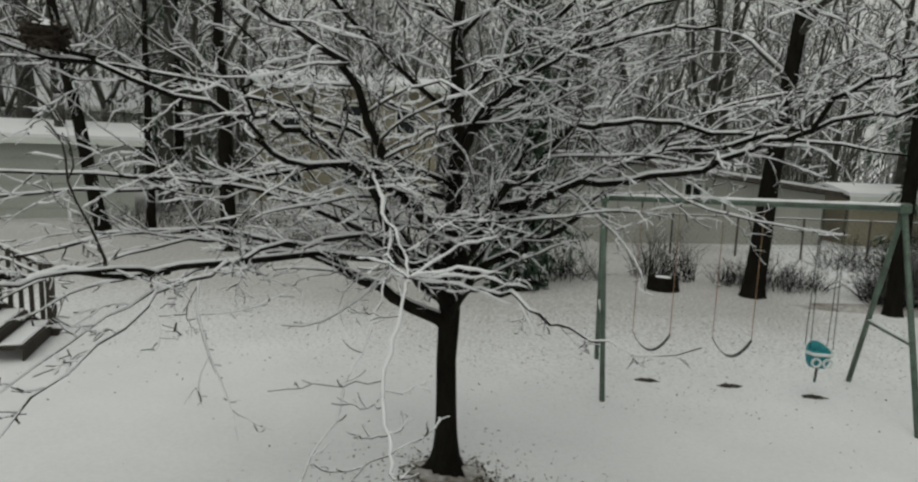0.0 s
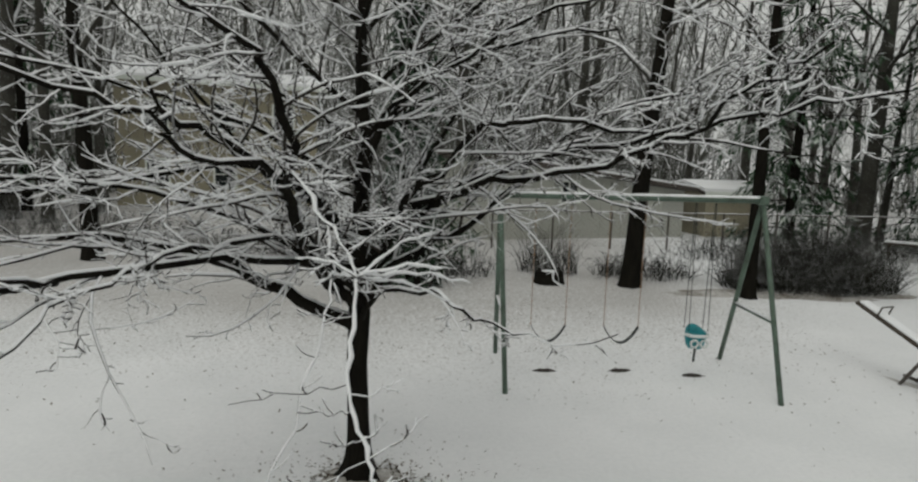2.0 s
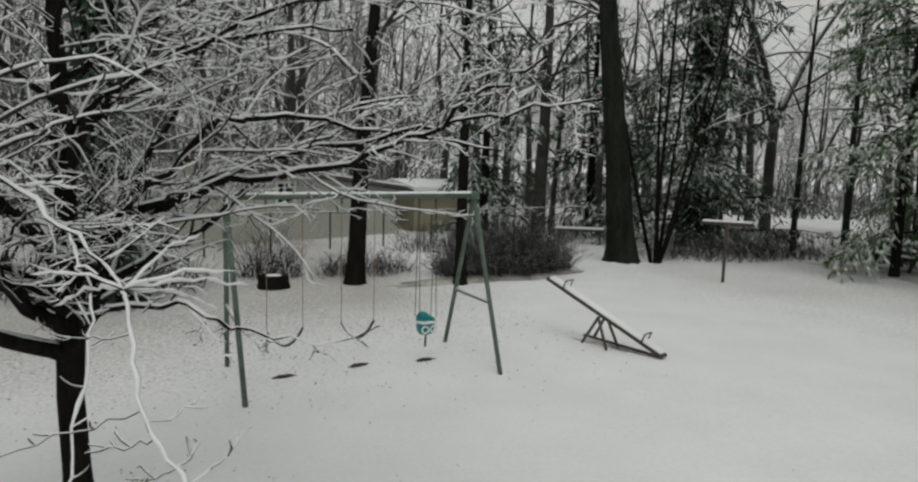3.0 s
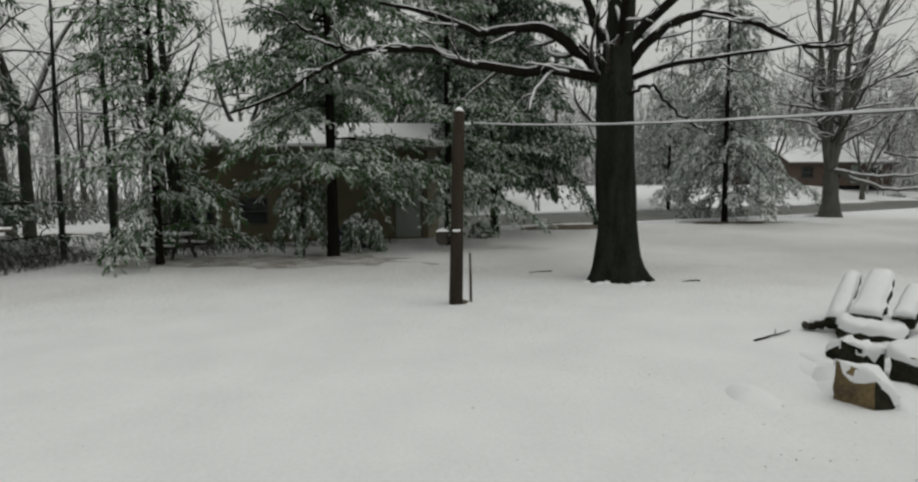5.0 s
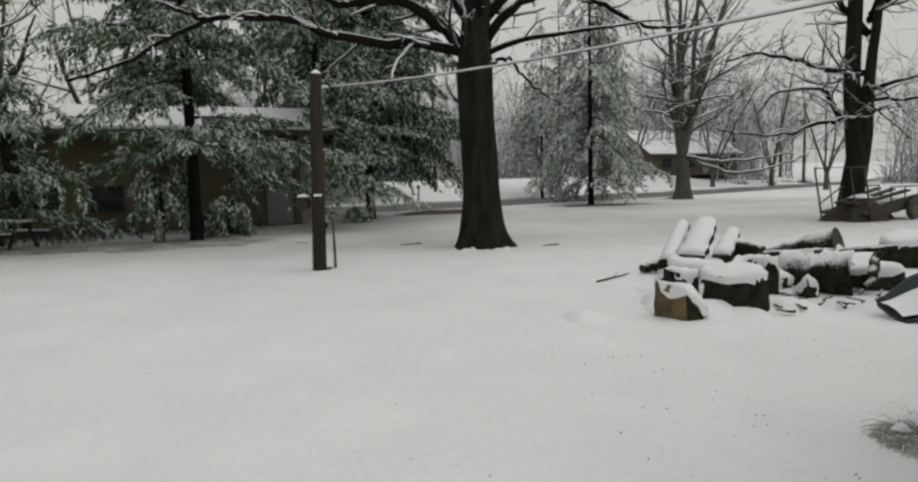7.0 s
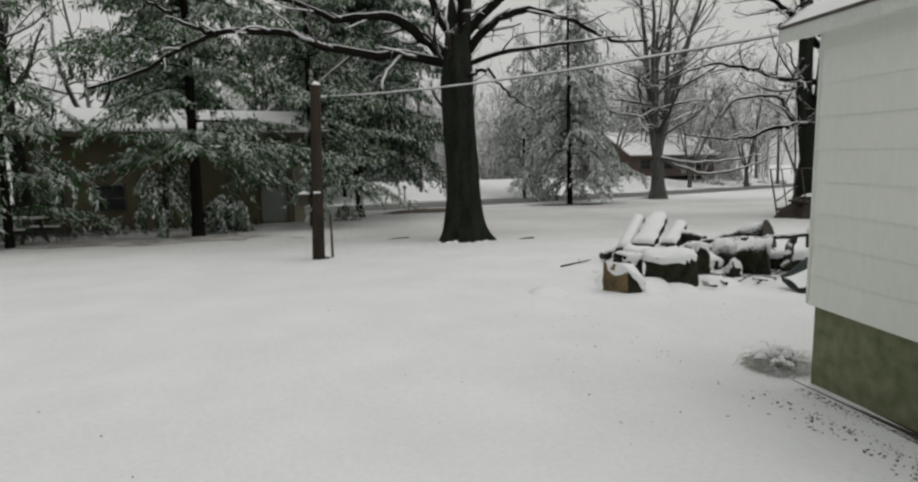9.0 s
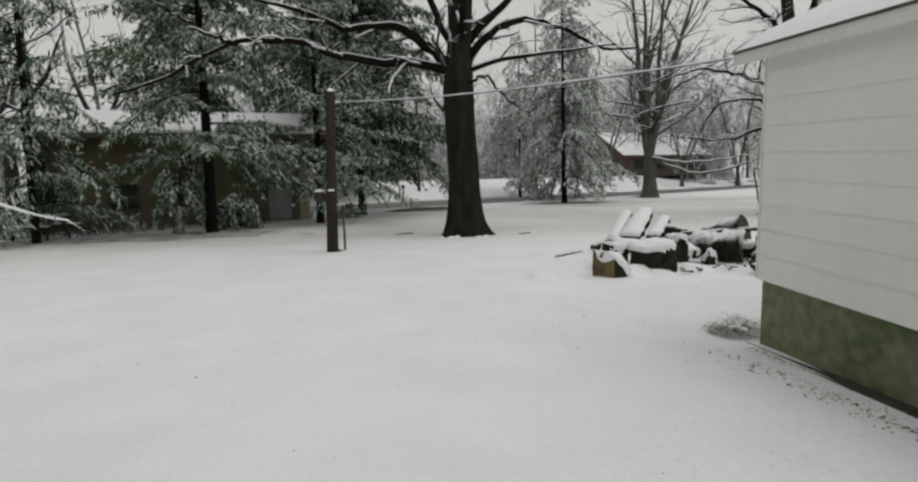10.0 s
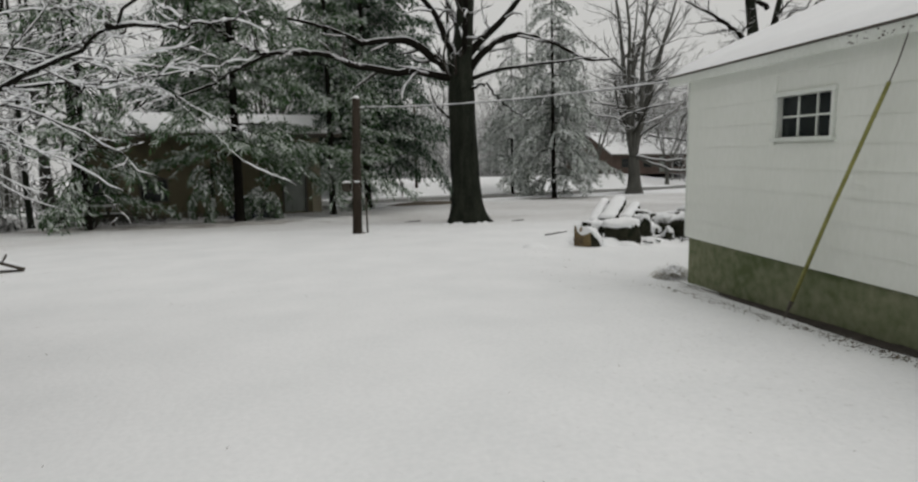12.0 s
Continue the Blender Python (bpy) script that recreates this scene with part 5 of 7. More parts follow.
# ---- swings and seesaw ----
def swing_set():
    s = thing("swing_set", "old green pipe swing set with three hanging seats", "swing set")
    z = 2.19
    bl, br = Vector((2.72, 7.80, z)), Vector((5.84, 7.60, z + 0.03))
    ax = (br - bl).normalized()
    part("beam", Geo().tube([tuple(bl - ax * 0.12), tuple(bl.lerp(br, 0.5)), tuple(br + ax * 0.06)], 0.036, 12), PIPE, s, "horizontal pipe", True)
    ridge = Geo().tube([tuple(bl.lerp(br, i / 24) + Vector((0, 0, 0.028))) for i in range(25)], [0.028 * (0.8 + 0.3 * math.sin(i * 2.1) ** 2) for i in range(25)], 6)
    part("beam_snow", ridge, SNOW, s, smooth=True)
    for top, feet in ((bl, ((2.77, 7.13), (2.85, 8.62))), (br, ((5.81, 6.78), (5.88, 8.38)))):
        legs = []
        for fx, fy in feet:
            f = Vector((fx, fy, -0.05))
            g = Geo().tube([tuple(f), tuple(f.lerp(top, 0.5)), tuple(top)], 0.03, 10)
            part("leg", g, PIPE, s, smooth=True)
            legs.append(f)
        a, b = legs[0].lerp(top, 0.40), legs[1].lerp(top, 0.40)
        part("brace", Geo().tube([tuple(a), tuple(b)], 0.022, 8), PIPE, s, smooth=True)
        part("brace_snow", Geo().tube([tuple(a + UP * 0.018), tuple(b + UP * 0.018)], 0.019, 6), SNOW, s, smooth=True)
        part("bracket", Geo().box(tuple(top), (0.11, 0.13, 0.11), None, 0.02), PIPE, s)

    def chain(p, q, parent, mat=ROPE):
        """Links along a line, as short alternating rings."""
        p, q = Vector(p), Vector(q)
        n = int((q - p).length / 0.035)
        g = Geo()
        for i in range(n):
            a, b = p.lerp(q, i / n), p.lerp(q, (i + 0.92) / n)
            u = Vector((0.007, 0, 0)) if i % 2 else Vector((0, 0.007, 0))
            m = (a + b) / 2
            g.tube([tuple(a), tuple(m + u), tuple(b)], 0.0035, 3, caps=False)
            g.tube([tuple(a), tuple(m - u), tuple(b)], 0.0035, 3, caps=False)
        part("chain", g, mat, parent)

    for k, zs in ((0.205, 0.42), (0.49, 0.42)):
        c = bl.lerp(br, k)
        sw = part("strap_swing", Geo(), DARK_RUBBER, s)
        l, r = c - ax * 0.21, c + ax * 0.21
        n = 12
        mid = []
        for i in range(n + 1):
            f = i / n
            sag = 0.20 * (1 - (2 * f - 1) ** 2)
            mid.append(l.lerp(r, f) - UP * (z - zs - 0.19 + sag))
        g = Geo()
        vs, fs = [], []
        for p in mid:
            for dy, dz in ((-0.03, 0), (0.03, 0), (0.03, 0.012), (-0.03, 0.012)):
                vs.append((p.x, p.y + dy, p.z + dz))
        for i in range(n):
            for j in range(4):
                a, b = i * 4 + j, i * 4 + (j + 1) % 4
                fs.append((a, b, b + 4, a + 4))
        g.add(vs, fs)
        part("strap_seat", g, DARK_RUBBER, sw, "dark sagging strap seat")
        for e, m in ((l, mid[0]), (r, mid[-1])):
            part("hook", Geo().tube([tuple(e + UP * 0.04), tuple(e - UP * 0.10)], 0.012, 6), STEEL, sw)
            chain(e - UP * 0.08, m, sw)
    c = bl.lerp(br, 0.785)
    b = part("toddler_swing", Geo(), TEAL, s)
    o = Vector((c.x, c.y, 0.40))
    shell = Geo()
    vs, fs = [], []
    ring = 18
    for j, (zq, k) in enumerate(((0.0, 0.72), (0.05, 0.9), (0.13, 1.0), (0.22, 1.0))):
        for i in range(ring):
            a = 2 * math.pi * i / ring
            back = 0.16 * max(0, math.sin(a)) ** 2 * (1 if j == 3 else 0.35 if j == 2 else 0)
            vs.append((o.x + math.cos(a) * 0.125 * k, o.y + math.sin(a) * 0.115 * k, o.z + zq * 0.9 + back * 0.45))
    for j in range(3):
        for i in range(ring):
            a, d = j * ring + i, j * ring + (i + 1) % ring
            fs.append((a, d, d + ring, a + ring))
    fs.append(tuple(range(ring - 1, -1, -1)))
    shell.add(vs, fs)
    sh = part("bucket_seat", shell, TEAL, b, "teal moulded bucket seat", True)
    sol = sh.modifiers.new("thickness", "SOLIDIFY")
    sol.thickness = 0.012
    part("front_bar", Geo().tube([(o.x - 0.14, o.y - 0.03, o.z + 0.17), (o.x - 0.09, o.y - 0.13, o.z + 0.17), (o.x + 0.09, o.y - 0.13, o.z + 0.17), (o.x + 0.14, o.y - 0.03, o.z + 0.17)], 0.02, 8), WHITE_PLASTIC, b, "white guard bar", True)
    for sx in (-0.06, 0.06):
        part("leg_ring", Geo().tube([(o.x + sx + 0.045 * math.cos(t), o.y - 0.118, o.z + 0.075 + 0.045 * math.sin(t)) for t in [i * 0.6283 for i in range(11)]], 0.014, 6), WHITE_PLASTIC, b, "pale ring round a leg hole", True)
    part("seat_snow", Geo().dome((o.x, o.y, o.z + 0.12), 0.1, 0.09, 0.035, random.Random(2), 3, 10, 0.1), SNOW, b, smooth=True)
    part("strap_end", Geo().tube([(o.x - 0.04, o.y - 0.1, o.z + 0.02), (o.x - 0.05, o.y - 0.1, o.z - 0.15)], 0.014, 6), DARK_RUBBER, b, "dark hanging strap")
    for sx in (-0.125, 0.125):
        for sy in (-0.07, 0.07):
            chain((c.x + sx * 0.95, c.y + sy * 0.2, z - 0.02), (o.x + sx * 0.95, o.y + sy, o.z + 0.22), b, DARK_RUBBER)


swing_set()


def seesaw():
    s = thing("seesaw", "wooden seesaw tilted to the ground with snow on its plank", "seesaw", pose(7.93, 7.28, 0))
    lo, hi = Vector((0.31, -0.96, 0.04)), Vector((-0.24, 0.95, 0.87))
    d = (hi - lo).normalized()
    side = d.cross(UP).normalized()
    up = side.cross(d).normalized()
    m = Matrix((side, d, up)).transposed().to_4x4()
    ln = (hi - lo).length
    c = (lo + hi) / 2
    part("plank", Geo().box(tuple(c), (0.17, ln, 0.045), m, 0.006), OLD_WOOD, s)
    part("plank_snow", Geo().box(tuple(c + up * 0.04), (0.155, ln * 0.97, 0.04), m, 0.018), SNOW, s)
    for k in (0.16, 0.84):
        q = lo + (hi - lo) * k + up * 0.03
        g = Geo().tube([tuple(q + side * 0.10 - up * 0.03), tuple(q + side * 0.10 + up * 0.13), tuple(q - side * 0.10 + up * 0.13), tuple(q - side * 0.10 - up * 0.03)], 0.012, 6)
        part("handle", g, STEEL, s, "bent steel handle", True)
    pv = c - up * 0.03
    for sd in (-0.11, 0.11):
        for ft in ((-0.03, 0.25), (0.03, -0.25)):
            f = Vector((ft[0], ft[1], -0.03)) + side * sd * 1.5
            part("leg", Geo().tube([tuple(f), tuple(pv + side * sd)], 0.022, 8), STEEL, s, smooth=True)
    part("axle", Geo().tube([tuple(pv + side * 0.15), tuple(pv - side * 0.15)], 0.016, 8), STEEL, s, smooth=True)
    part("crossbar", Geo().tube([(0.09, 0.45, 0.03), (0.28, -0.93, 0.03)], 0.02, 6), STEEL, s)


seesaw()
# narrow darker patch that follows the plank's direction
patch("plank_line", 7.95, 7.15, 0.10, 1.0, LITTER_SNOW, "narrow dark line on the ground below the seesaw", 31, 0.004, 0.3)


def t_post():
    t = thing("clothes_post", "clothesline T-post with snow on its crossbar", "post", pose(14.42, 10.02, 0, 0, 0, 37))
    part("post", Geo().tube([(0, 0, -0.05), (-0.02, 0, 0.7), (-0.05, 0, 1.4)], 0.035, 8), OLD_WOOD, t, smooth=True)
    part("crossbar", Geo().box((-0.05, 0, 1.42), (0.06, 1.12, 0.06), None, 0.008), OLD_WOOD, t)
    part("crossbar_snow", Geo().box((-0.05, 0, 1.475), (0.06, 1.10, 0.05), None, 0.022), SNOW, t)


t_post()


def stump():
    t = thing("stump", "dark low stump with a cap of snow", "stump", pose(4.62, 13.35, 0))
    g = trunk_mesh([Vector((0, 0, -0.05)), Vector((0, 0, 0.12)), Vector((0, 0.02, 0.27))], [0.30, 0.29, 0.28], 16, 1.15, 0.2, random.Random(9))
    g.f.append(tuple(range(len(g.v) - 16, len(g.v))))
    part("body", g, BARK, t, smooth=False)
    part("snow_cap", Geo().dome((0, 0.02, 0.262), 0.22, 0.2, 0.02, random.Random(10), 3, 14, 0.1), SNOW, t, smooth=True)


stump()


def deck_stairs():
    t = thing("deck_stairs", "dark wooden steps with a balustrade, dusted with snow", "stairs", pose(-4.25, 7.45, 0, 0, 0, 205))
    # the steps rise along local x
    for i in range(4):
        part("tread", Geo().box((0.14 + 0.28 * i, 0.0, 0.165 + 0.175 * i), (0.31, 1.1, 0.045), None, 0.008), DECK_WOOD, t)
        part("riser", Geo().box((0.02 + 0.28 * i, 0.0, 0.07 + 0.175 * i), (0.025, 1.08, 0.15), None, 0.003), DECK_WOOD, t)
        part("tread_snow", Geo().box((0.15 + 0.28 * i, 0.0, 0.203 + 0.175 * i), (0.26, 1.06, 0.04), None, 0.018), SNOW, t)
    for sy in (-0.56,):
        m = pose(0, 0, 0, 0, -32, 0)
        part("stringer", Geo().box((0.55, sy * 0.96, 0.36), (1.45, 0.04, 0.22), m, 0.004), DECK_WOOD, t)
        for px, pz, ph in ((0.0, 0.0, 1.02), (1.2, 0.6, 1.75)):
            part("newel_post", Geo().box((px, sy, ph / 2 - 0.03), (0.09, 0.09, ph), None, 0.008), DECK_WOOD, t)
            part("post_snow", Geo().dome((px, sy, ph - 0.032), 0.05, 0.05, 0.035, random.Random(4), 3, 8, 0.05), SNOW, t, smooth=True)
        a = math.degrees(math.atan2(0.68, 1.2))
        part("handrail", Geo().box((0.6, sy, 1.26), (1.42, 0.085, 0.04), pose(0, 0, 0, 0, -a, 0), 0.006), DECK_WOOD, t)
        part("handrail_snow", Geo().box((0.6, sy, 1.295), (1.36, 0.07, 0.035), pose(0, 0, 0, 0, -a, 0), 0.015), SNOW, t)
        for i in range(9):
            x = 0.10 + i * 0.12
            lo, hi = 0.10 + x * 0.58, 0.95 + x * 0.567
            part("baluster", Geo().box((x, sy, (lo + hi) / 2), (0.05, 0.04, hi - lo), None, 0.003), DECK_WOOD, t)
    part("landing", Geo().box((1.75, 0, 0.86), (1.1, 1.3, 0.05), None, 0.006), DECK_WOOD, t)
    for x, y in ((1.3, -0.6), (1.3, 0.6), (2.2, -0.6), (2.2, 0.6)):
        part("landing_post", Geo().box((x, y, 0.40), (0.09, 0.09, 0.90), None, 0.006), DECK_WOOD, t)


deck_stairs()


def nest():
    rng = random.Random(12)
    p = Vector((-0.72, 3.58, 3.19))
    t = thing("leaf_nest", "dark bundled leaf and twig nest capped with snow", "nest", pose(*p))
    t.scale = (0.8, 0.8, 0.8)
    g = Geo()
    for i in range(260):
        a, b = rng.uniform(0, 6.28), rng.uniform(-1.2, 1.2)
        c = Vector((math.cos(a) * math.cos(b) * 0.15, math.sin(a) * math.cos(b) * 0.15, math.sin(b) * 0.085)) * rng.uniform(0.4, 1)
        d = Vector((-math.sin(a), math.cos(a), rng.gauss(0, .4)))
        g.tube([tuple(c - d * 0.07), tuple(c + Vector((0, 0, 0.01))), tuple(c + d * 0.07)], [0.006, 0.012, 0.005], 4)
    tagged(part("nest_body", g, NEST, t), kind="stuff")
    part("core", Geo().dome((0, 0, -0.06), 0.13, 0.12, 0.12, rng, 4, 12, 0.15), NEST, t, smooth=True)
    part("snow_cap", Geo().dome((0.0, 0, 0.055), 0.11, 0.1, 0.05, rng, 3, 12, 0.15), SNOW, t, smooth=True)
    part("holding_branch", Geo().tube([(0.25, 0.15, -0.12), (0.0, 0, -0.07), (-0.35, -0.1, 0.02)], [0.018, 0.015, 0.01], 6), BARK, t, smooth=True)


nest()


# ---- post, cable, oak's corner ----
def line_pole():
    t = thing("cable_pole", "weathered wooden pole with a snowy cable bracket", "pole", pose(13.145, 0.03, -0.1))
    part("post", Geo().tube([(0, 0, 0), (-0.05, -0.03, 1.2), (-0.13, -0.06, 2.5), (-0.22, -0.1, 3.78)], [0.135, 0.125, 0.115, 0.105], 12), POLE_WOOD, t, smooth=True)
    part("snow_cap", Geo().dome((-0.22, -0.1, 3.77), 0.1, 0.1, 0.09, random.Random(2), 3, 12, 0.08), SNOW, t, smooth=True)
    part("insulator", Geo().tube([(-0.2, -0.2, 3.55), (-0.2, -0.32, 3.55)], [0.03, 0.02], 8), WHITE_PLASTIC, t)
    part("bracket_snow", Geo().box((-0.16, -0.03, 1.55), (0.12, 0.16, 0.04), None, 0.015), SNOW, t)
    bx = part("meter_box", Geo().box((0.02, 0.24, 1.40), (0.18, 0.26, 0.26), None, 0.06), DECK_WOOD, t, "small dark box on the pole")
    part("box_snow", Geo().dome((0.02, 0.24, 1.52), 0.1, 0.14, 0.06, random.Random(3), 3, 10, 0.1), SNOW, bx, smooth=True)


line_pole()
patch("bare_ring", 13.25, -0.1, 0.38, 0.2, LITTER, "dark ring at the pole's foot", 33, 0.003)
tagged(part("stake", Geo().tube([(0, 0, -0.1), (0.01, 0, 0.45), (-0.01, 0.01, 0.98)], [0.028, 0.026, 0.02], 8), OLD_WOOD, smooth=True, m=pose(13.34, -0.27, 0)),
       "thin upright stake beside the pole", "stake")


def cable():
    a, b = Vector((12.94, -0.35, 3.45)), Vector((4.22, -4.0, 2.82))
    pts = [a.lerp(b, i / 40) - UP * (0.10 * (1 - (2 * i / 40 - 1) ** 2)) for i in range(41)]
    t = thing("overhead_cable", "cable coated with snow between pole and eave", "cable")
    part("wire", Geo().tube(pts, 0.010, 6), WIRE, t, smooth=True)
    part("wire_snow", Geo().tube([p + UP * 0.012 for p in pts], [0.012 + 0.004 * math.sin(i * 1.7) for i in range(41)], 6), SNOW, t, smooth=True)


cable()


# ---- felled wood ----
def snow_pad(g, ring, rng, thick=0.05):
    """Snow lying on a flat or tilted top: a lumpy sheet over the ring that spills a little over its edge."""
    ring = [Vector(v) for v in ring]
    n = len(ring)
    c = sum(ring, Vector()) / n
    seed = rng.uniform(0, 50)
    vs, fs = [], []
    levels = ((1.05, -0.06), (1.06, 0.0), (0.97, 0.75), (0.8, 1.0), (0.55, 1.05), (0.28, 1.1))
    spill = [rng.random() ** 2 for _ in range(n)]
    for j, (k, up) in enumerate(levels):
        for i, v in enumerate(ring):
            w = k + (rng.uniform(-0.05, 0.03) if j < 3 else rng.uniform(-0.03, 0.03))
            q = c + (v - c) * w
            lump = 0.75 + 0.8 * noise.noise((q.x * 5 + seed, q.y * 5, 0.5)) + 0.6 * noise.noise((q.x * 15 + seed, q.y * 15, 2.5))
            z = up * thick * lump if up > 0 else up - (spill[i] * 0.11 if j == 0 else spill[i] * 0.02)
            vs.append((q.x, q.y, q.z + z))
    vs.append((c.x, c.y, c.z + thick))
    for j in range(len(levels) - 1):
        for i in range(n):
            a, b = j * n + i, j * n + (i + 1) % n
            fs.append((a, b, b + n, a + n))
    o = (len(levels) - 1) * n
    for i in range(n):
        fs.append((o + i, o + (i + 1) % n, len(vs) - 1))
    return g.add(vs, fs)


def log_round(x, y, r, h, seed, tilt=(0, 0), split=False, label="", z=0.0, cap=True):
    """An upright or tilted cut round of a trunk, bark outside and snow on top."""
    rng = random.Random(seed)
    t = thing("log_round", label or "sawn round of a thick trunk capped with snow", "log", pose(x, y, z + ground_z(x, y), tilt[0], tilt[1], rng.uniform(0, 360)), group="felled trunk pieces")
    n = 22
    wob = [1 + 0.07 * math.sin(3 * i * 6.283 / n + seed) + rng.uniform(-0.035, 0.035) for i in range(n)]
    if split:
        wob = [w * (0.72 if n * 0.55 < i < n * 0.8 else 1) for i, w in enumerate(wob)]
    vs, fs = [], []
    for j, zq in enumerate((-0.06, h * 0.3, h * 0.65, h)):
        for i in range(n):
            a = 6.283 * i / n
            k = r * wob[i] * (1.05 - 0.05 * j / 3) * (1 + rng.uniform(-0.07, 0.07))
            vs.append((math.cos(a) * k, math.sin(a) * k, zq + (0.10 * h * math.sin(a + seed) + rng.uniform(-0.015, 0.015) if j == 3 else 0)))
    for j in range(3):
        for i in range(n):
            a, b = j * n + i, j * n + (i + 1) % n
            fs.append((a, b, b + n, a + n))
    part("bark", Geo().add(vs, fs), LOG_BARK, t, smooth=True)
    part("cut_face", Geo().add([vs[3 * n + i] for i in range(n)], [tuple(range(n))]), CUT_WOOD, t)
    if split:
        part("split_face", Geo().box((r * 0.62 * math.cos(4.24), r * 0.62 * math.sin(4.24), h / 2), (0.03, r * 1.25, h * 0.98), pose(0, 0, 0, 0, 0, math.degrees(4.24)), 0.004), CUT_WOOD, t, "pale split face")
    if cap:
        g = snow_pad(Geo(), [vs[3 * n + i] for i in range(n)], rng, 0.055)
        part("snow_cap", g, SNOW, t, smooth=True)
    return t


def log_lying(a, b, r0, r1, seed, label="", snow=True):
    """A length of trunk lying from a to b."""
    rng = random.Random(seed)
    a, b = Vector(a), Vector(b)
    t = thing("log", label or "length of trunk lying under snow", "log", pose(*a), group="felled trunk pieces")
    d = b - a
    last = 12
    pts = [d * (i / last) + Vector((rng.gauss(0, .012), rng.gauss(0, .012), rng.gauss(0, .01))) for i in range(last + 1)]
    rad = [(r0 + (r1 - r0) * i / last) * rng.uniform(0.92, 1.08) for i in range(last + 1)]
    g = Geo().tube(pts, rad, 16, caps=False)
    off = rng.uniform(0, 50)
    for k, v in enumerate(g.v):
        c = pts[k // 16]
        rough = 0.30 * noise.noise((k % 16 * 0.8 + off, k // 16 * 0.55, 0.3)) + 0.14 * (rng.random() - 0.5)
        g.v[k] = tuple(c + (Vector(v) - c) * (1 + (rough if 0 < k // 16 < last else 0.02 * rough)))
    part("bark", g, LOG_BARK, t, smooth=True)
    for i, s in ((0, -1), (last, 1)):
        dd = (pts[1] - pts[0]).normalized() if i == 0 else (pts[last] - pts[last - 1]).normalized()
        g = Geo().tube([pts[i] - dd * 0.01, pts[i] + dd * s * 0.004], rad[i] * 0.985, 14)
        part("cut_end", g, DECK_WOOD, t, "dark weathered end grain")
    if snow:
        cover = Geo()
        for a0, a1 in ((0.06, rng.uniform(0.4, 0.55)), (rng.uniform(0.55, 0.66), 0.95)):
            fine = [a0 + (a1 - a0) * i / 9 for i in range(10)]
            rr = [r0 + (r1 - r0) * f for f in fine]
            cover.tube([pts[0].lerp(pts[last], f) + UP * r * rng.uniform(0.45, 0.62) + Vector((rng.gauss(0, .02), rng.gauss(0, .02), 0)) for f, r in zip(fine, rr)],
                       [r * rng.uniform(0.45, 0.76) * (0.4 if i in (0, 9) else 1) for i, r in enumerate(rr)], 10)
        part("snow_cap", cover, SNOW, t, smooth=True)
    return t


def split_block(x, y, plan, heights, seed, label, pale=(0,)):
    """An upright split block of trunk: an uneven prism whose pale sides are fresh wood, crusted with snow."""
    rng = random.Random(seed)
    t = thing("split_block", label, "log", pose(x, y, ground_z(x, y)), group="felled trunk pieces")
    n, m = len(plan), 5
    ring = []
    for k in range(m + 1):
        f = k / m
        ring.append([(px * (1 - 0.06 * f) + rng.gauss(0, 0.008), py * (1 - 0.06 * f) + rng.gauss(0, 0.008), -0.05 + (hh + 0.05) * f) for (px, py), hh in zip(plan, heights)])
    for q in range(n):
        g = Geo()
        a, b = q, (q + 1) % n
        cols = 4
        vs = [tuple(Vector(r[a]).lerp(Vector(r[b]), c / cols) + Vector((rng.gauss(0, .006), rng.gauss(0, .006), 0)) * (0 < c < cols)) for r in ring for c in range(cols + 1)]
        fs = [(k * (cols + 1) + c, k * (cols + 1) + c + 1, (k + 1) * (cols + 1) + c + 1, (k + 1) * (cols + 1) + c) for k in range(m) for c in range(cols)]
        part("split_face" if q in pale else "bark", g.add(vs, fs), CUT_WOOD if q in pale else LOG_BARK, t, smooth=True)
    part("top_face", Geo().add(ring[-1], [tuple(range(n))]), CUT_WOOD, t)
    rim = []
    for q in range(n):
        a, b = Vector(ring[-1][q]), Vector(ring[-1][(q + 1) % n])
        rim += [a.lerp(b, f) + Vector((rng.gauss(0, .01), rng.gauss(0, .01), rng.gauss(0, .008))) for f in (0.0, 0.25, 0.5, 0.75)]
    g = snow_pad(Geo(), rim, rng, 0.05)
    part("snow_cap", g, SNOW, t, smooth=True)
    return t


split_block(7.5, -4.28, ((0.16, 0.27), (-0.19, 0.06), (-0.15, -0.24), (0.25, -0.28)), (0.43, 0.36, 0.12, 0.30), 1, "split block with a tan wood face and crusted snow")
split_block(8.3, -4.72, ((0.12, 0.2), (-0.17, 0.1), (-0.14, -0.2), (0.2, -0.2)), (0.45, 0.42, 0.40, 0.40), 2, "small dark block behind the split one", ())
log_round(7.88, -5.28, 0.36, 0.46, 3, (4, 6), label="broad dark log round with a thick snow cap")
split_block(8.3, -5.95, ((0.1, 0.2), (-0.14, 0.12), (-0.12, -0.16), (0.12, -0.14)), (0.50, 0.56, 0.50, 0.52), 4, "upright dark split log with snow in its bark", ())
log_round(10.05, -6.05, 0.42, 0.26, 5, (0, 0), label="log round half buried in snow below the slabs")


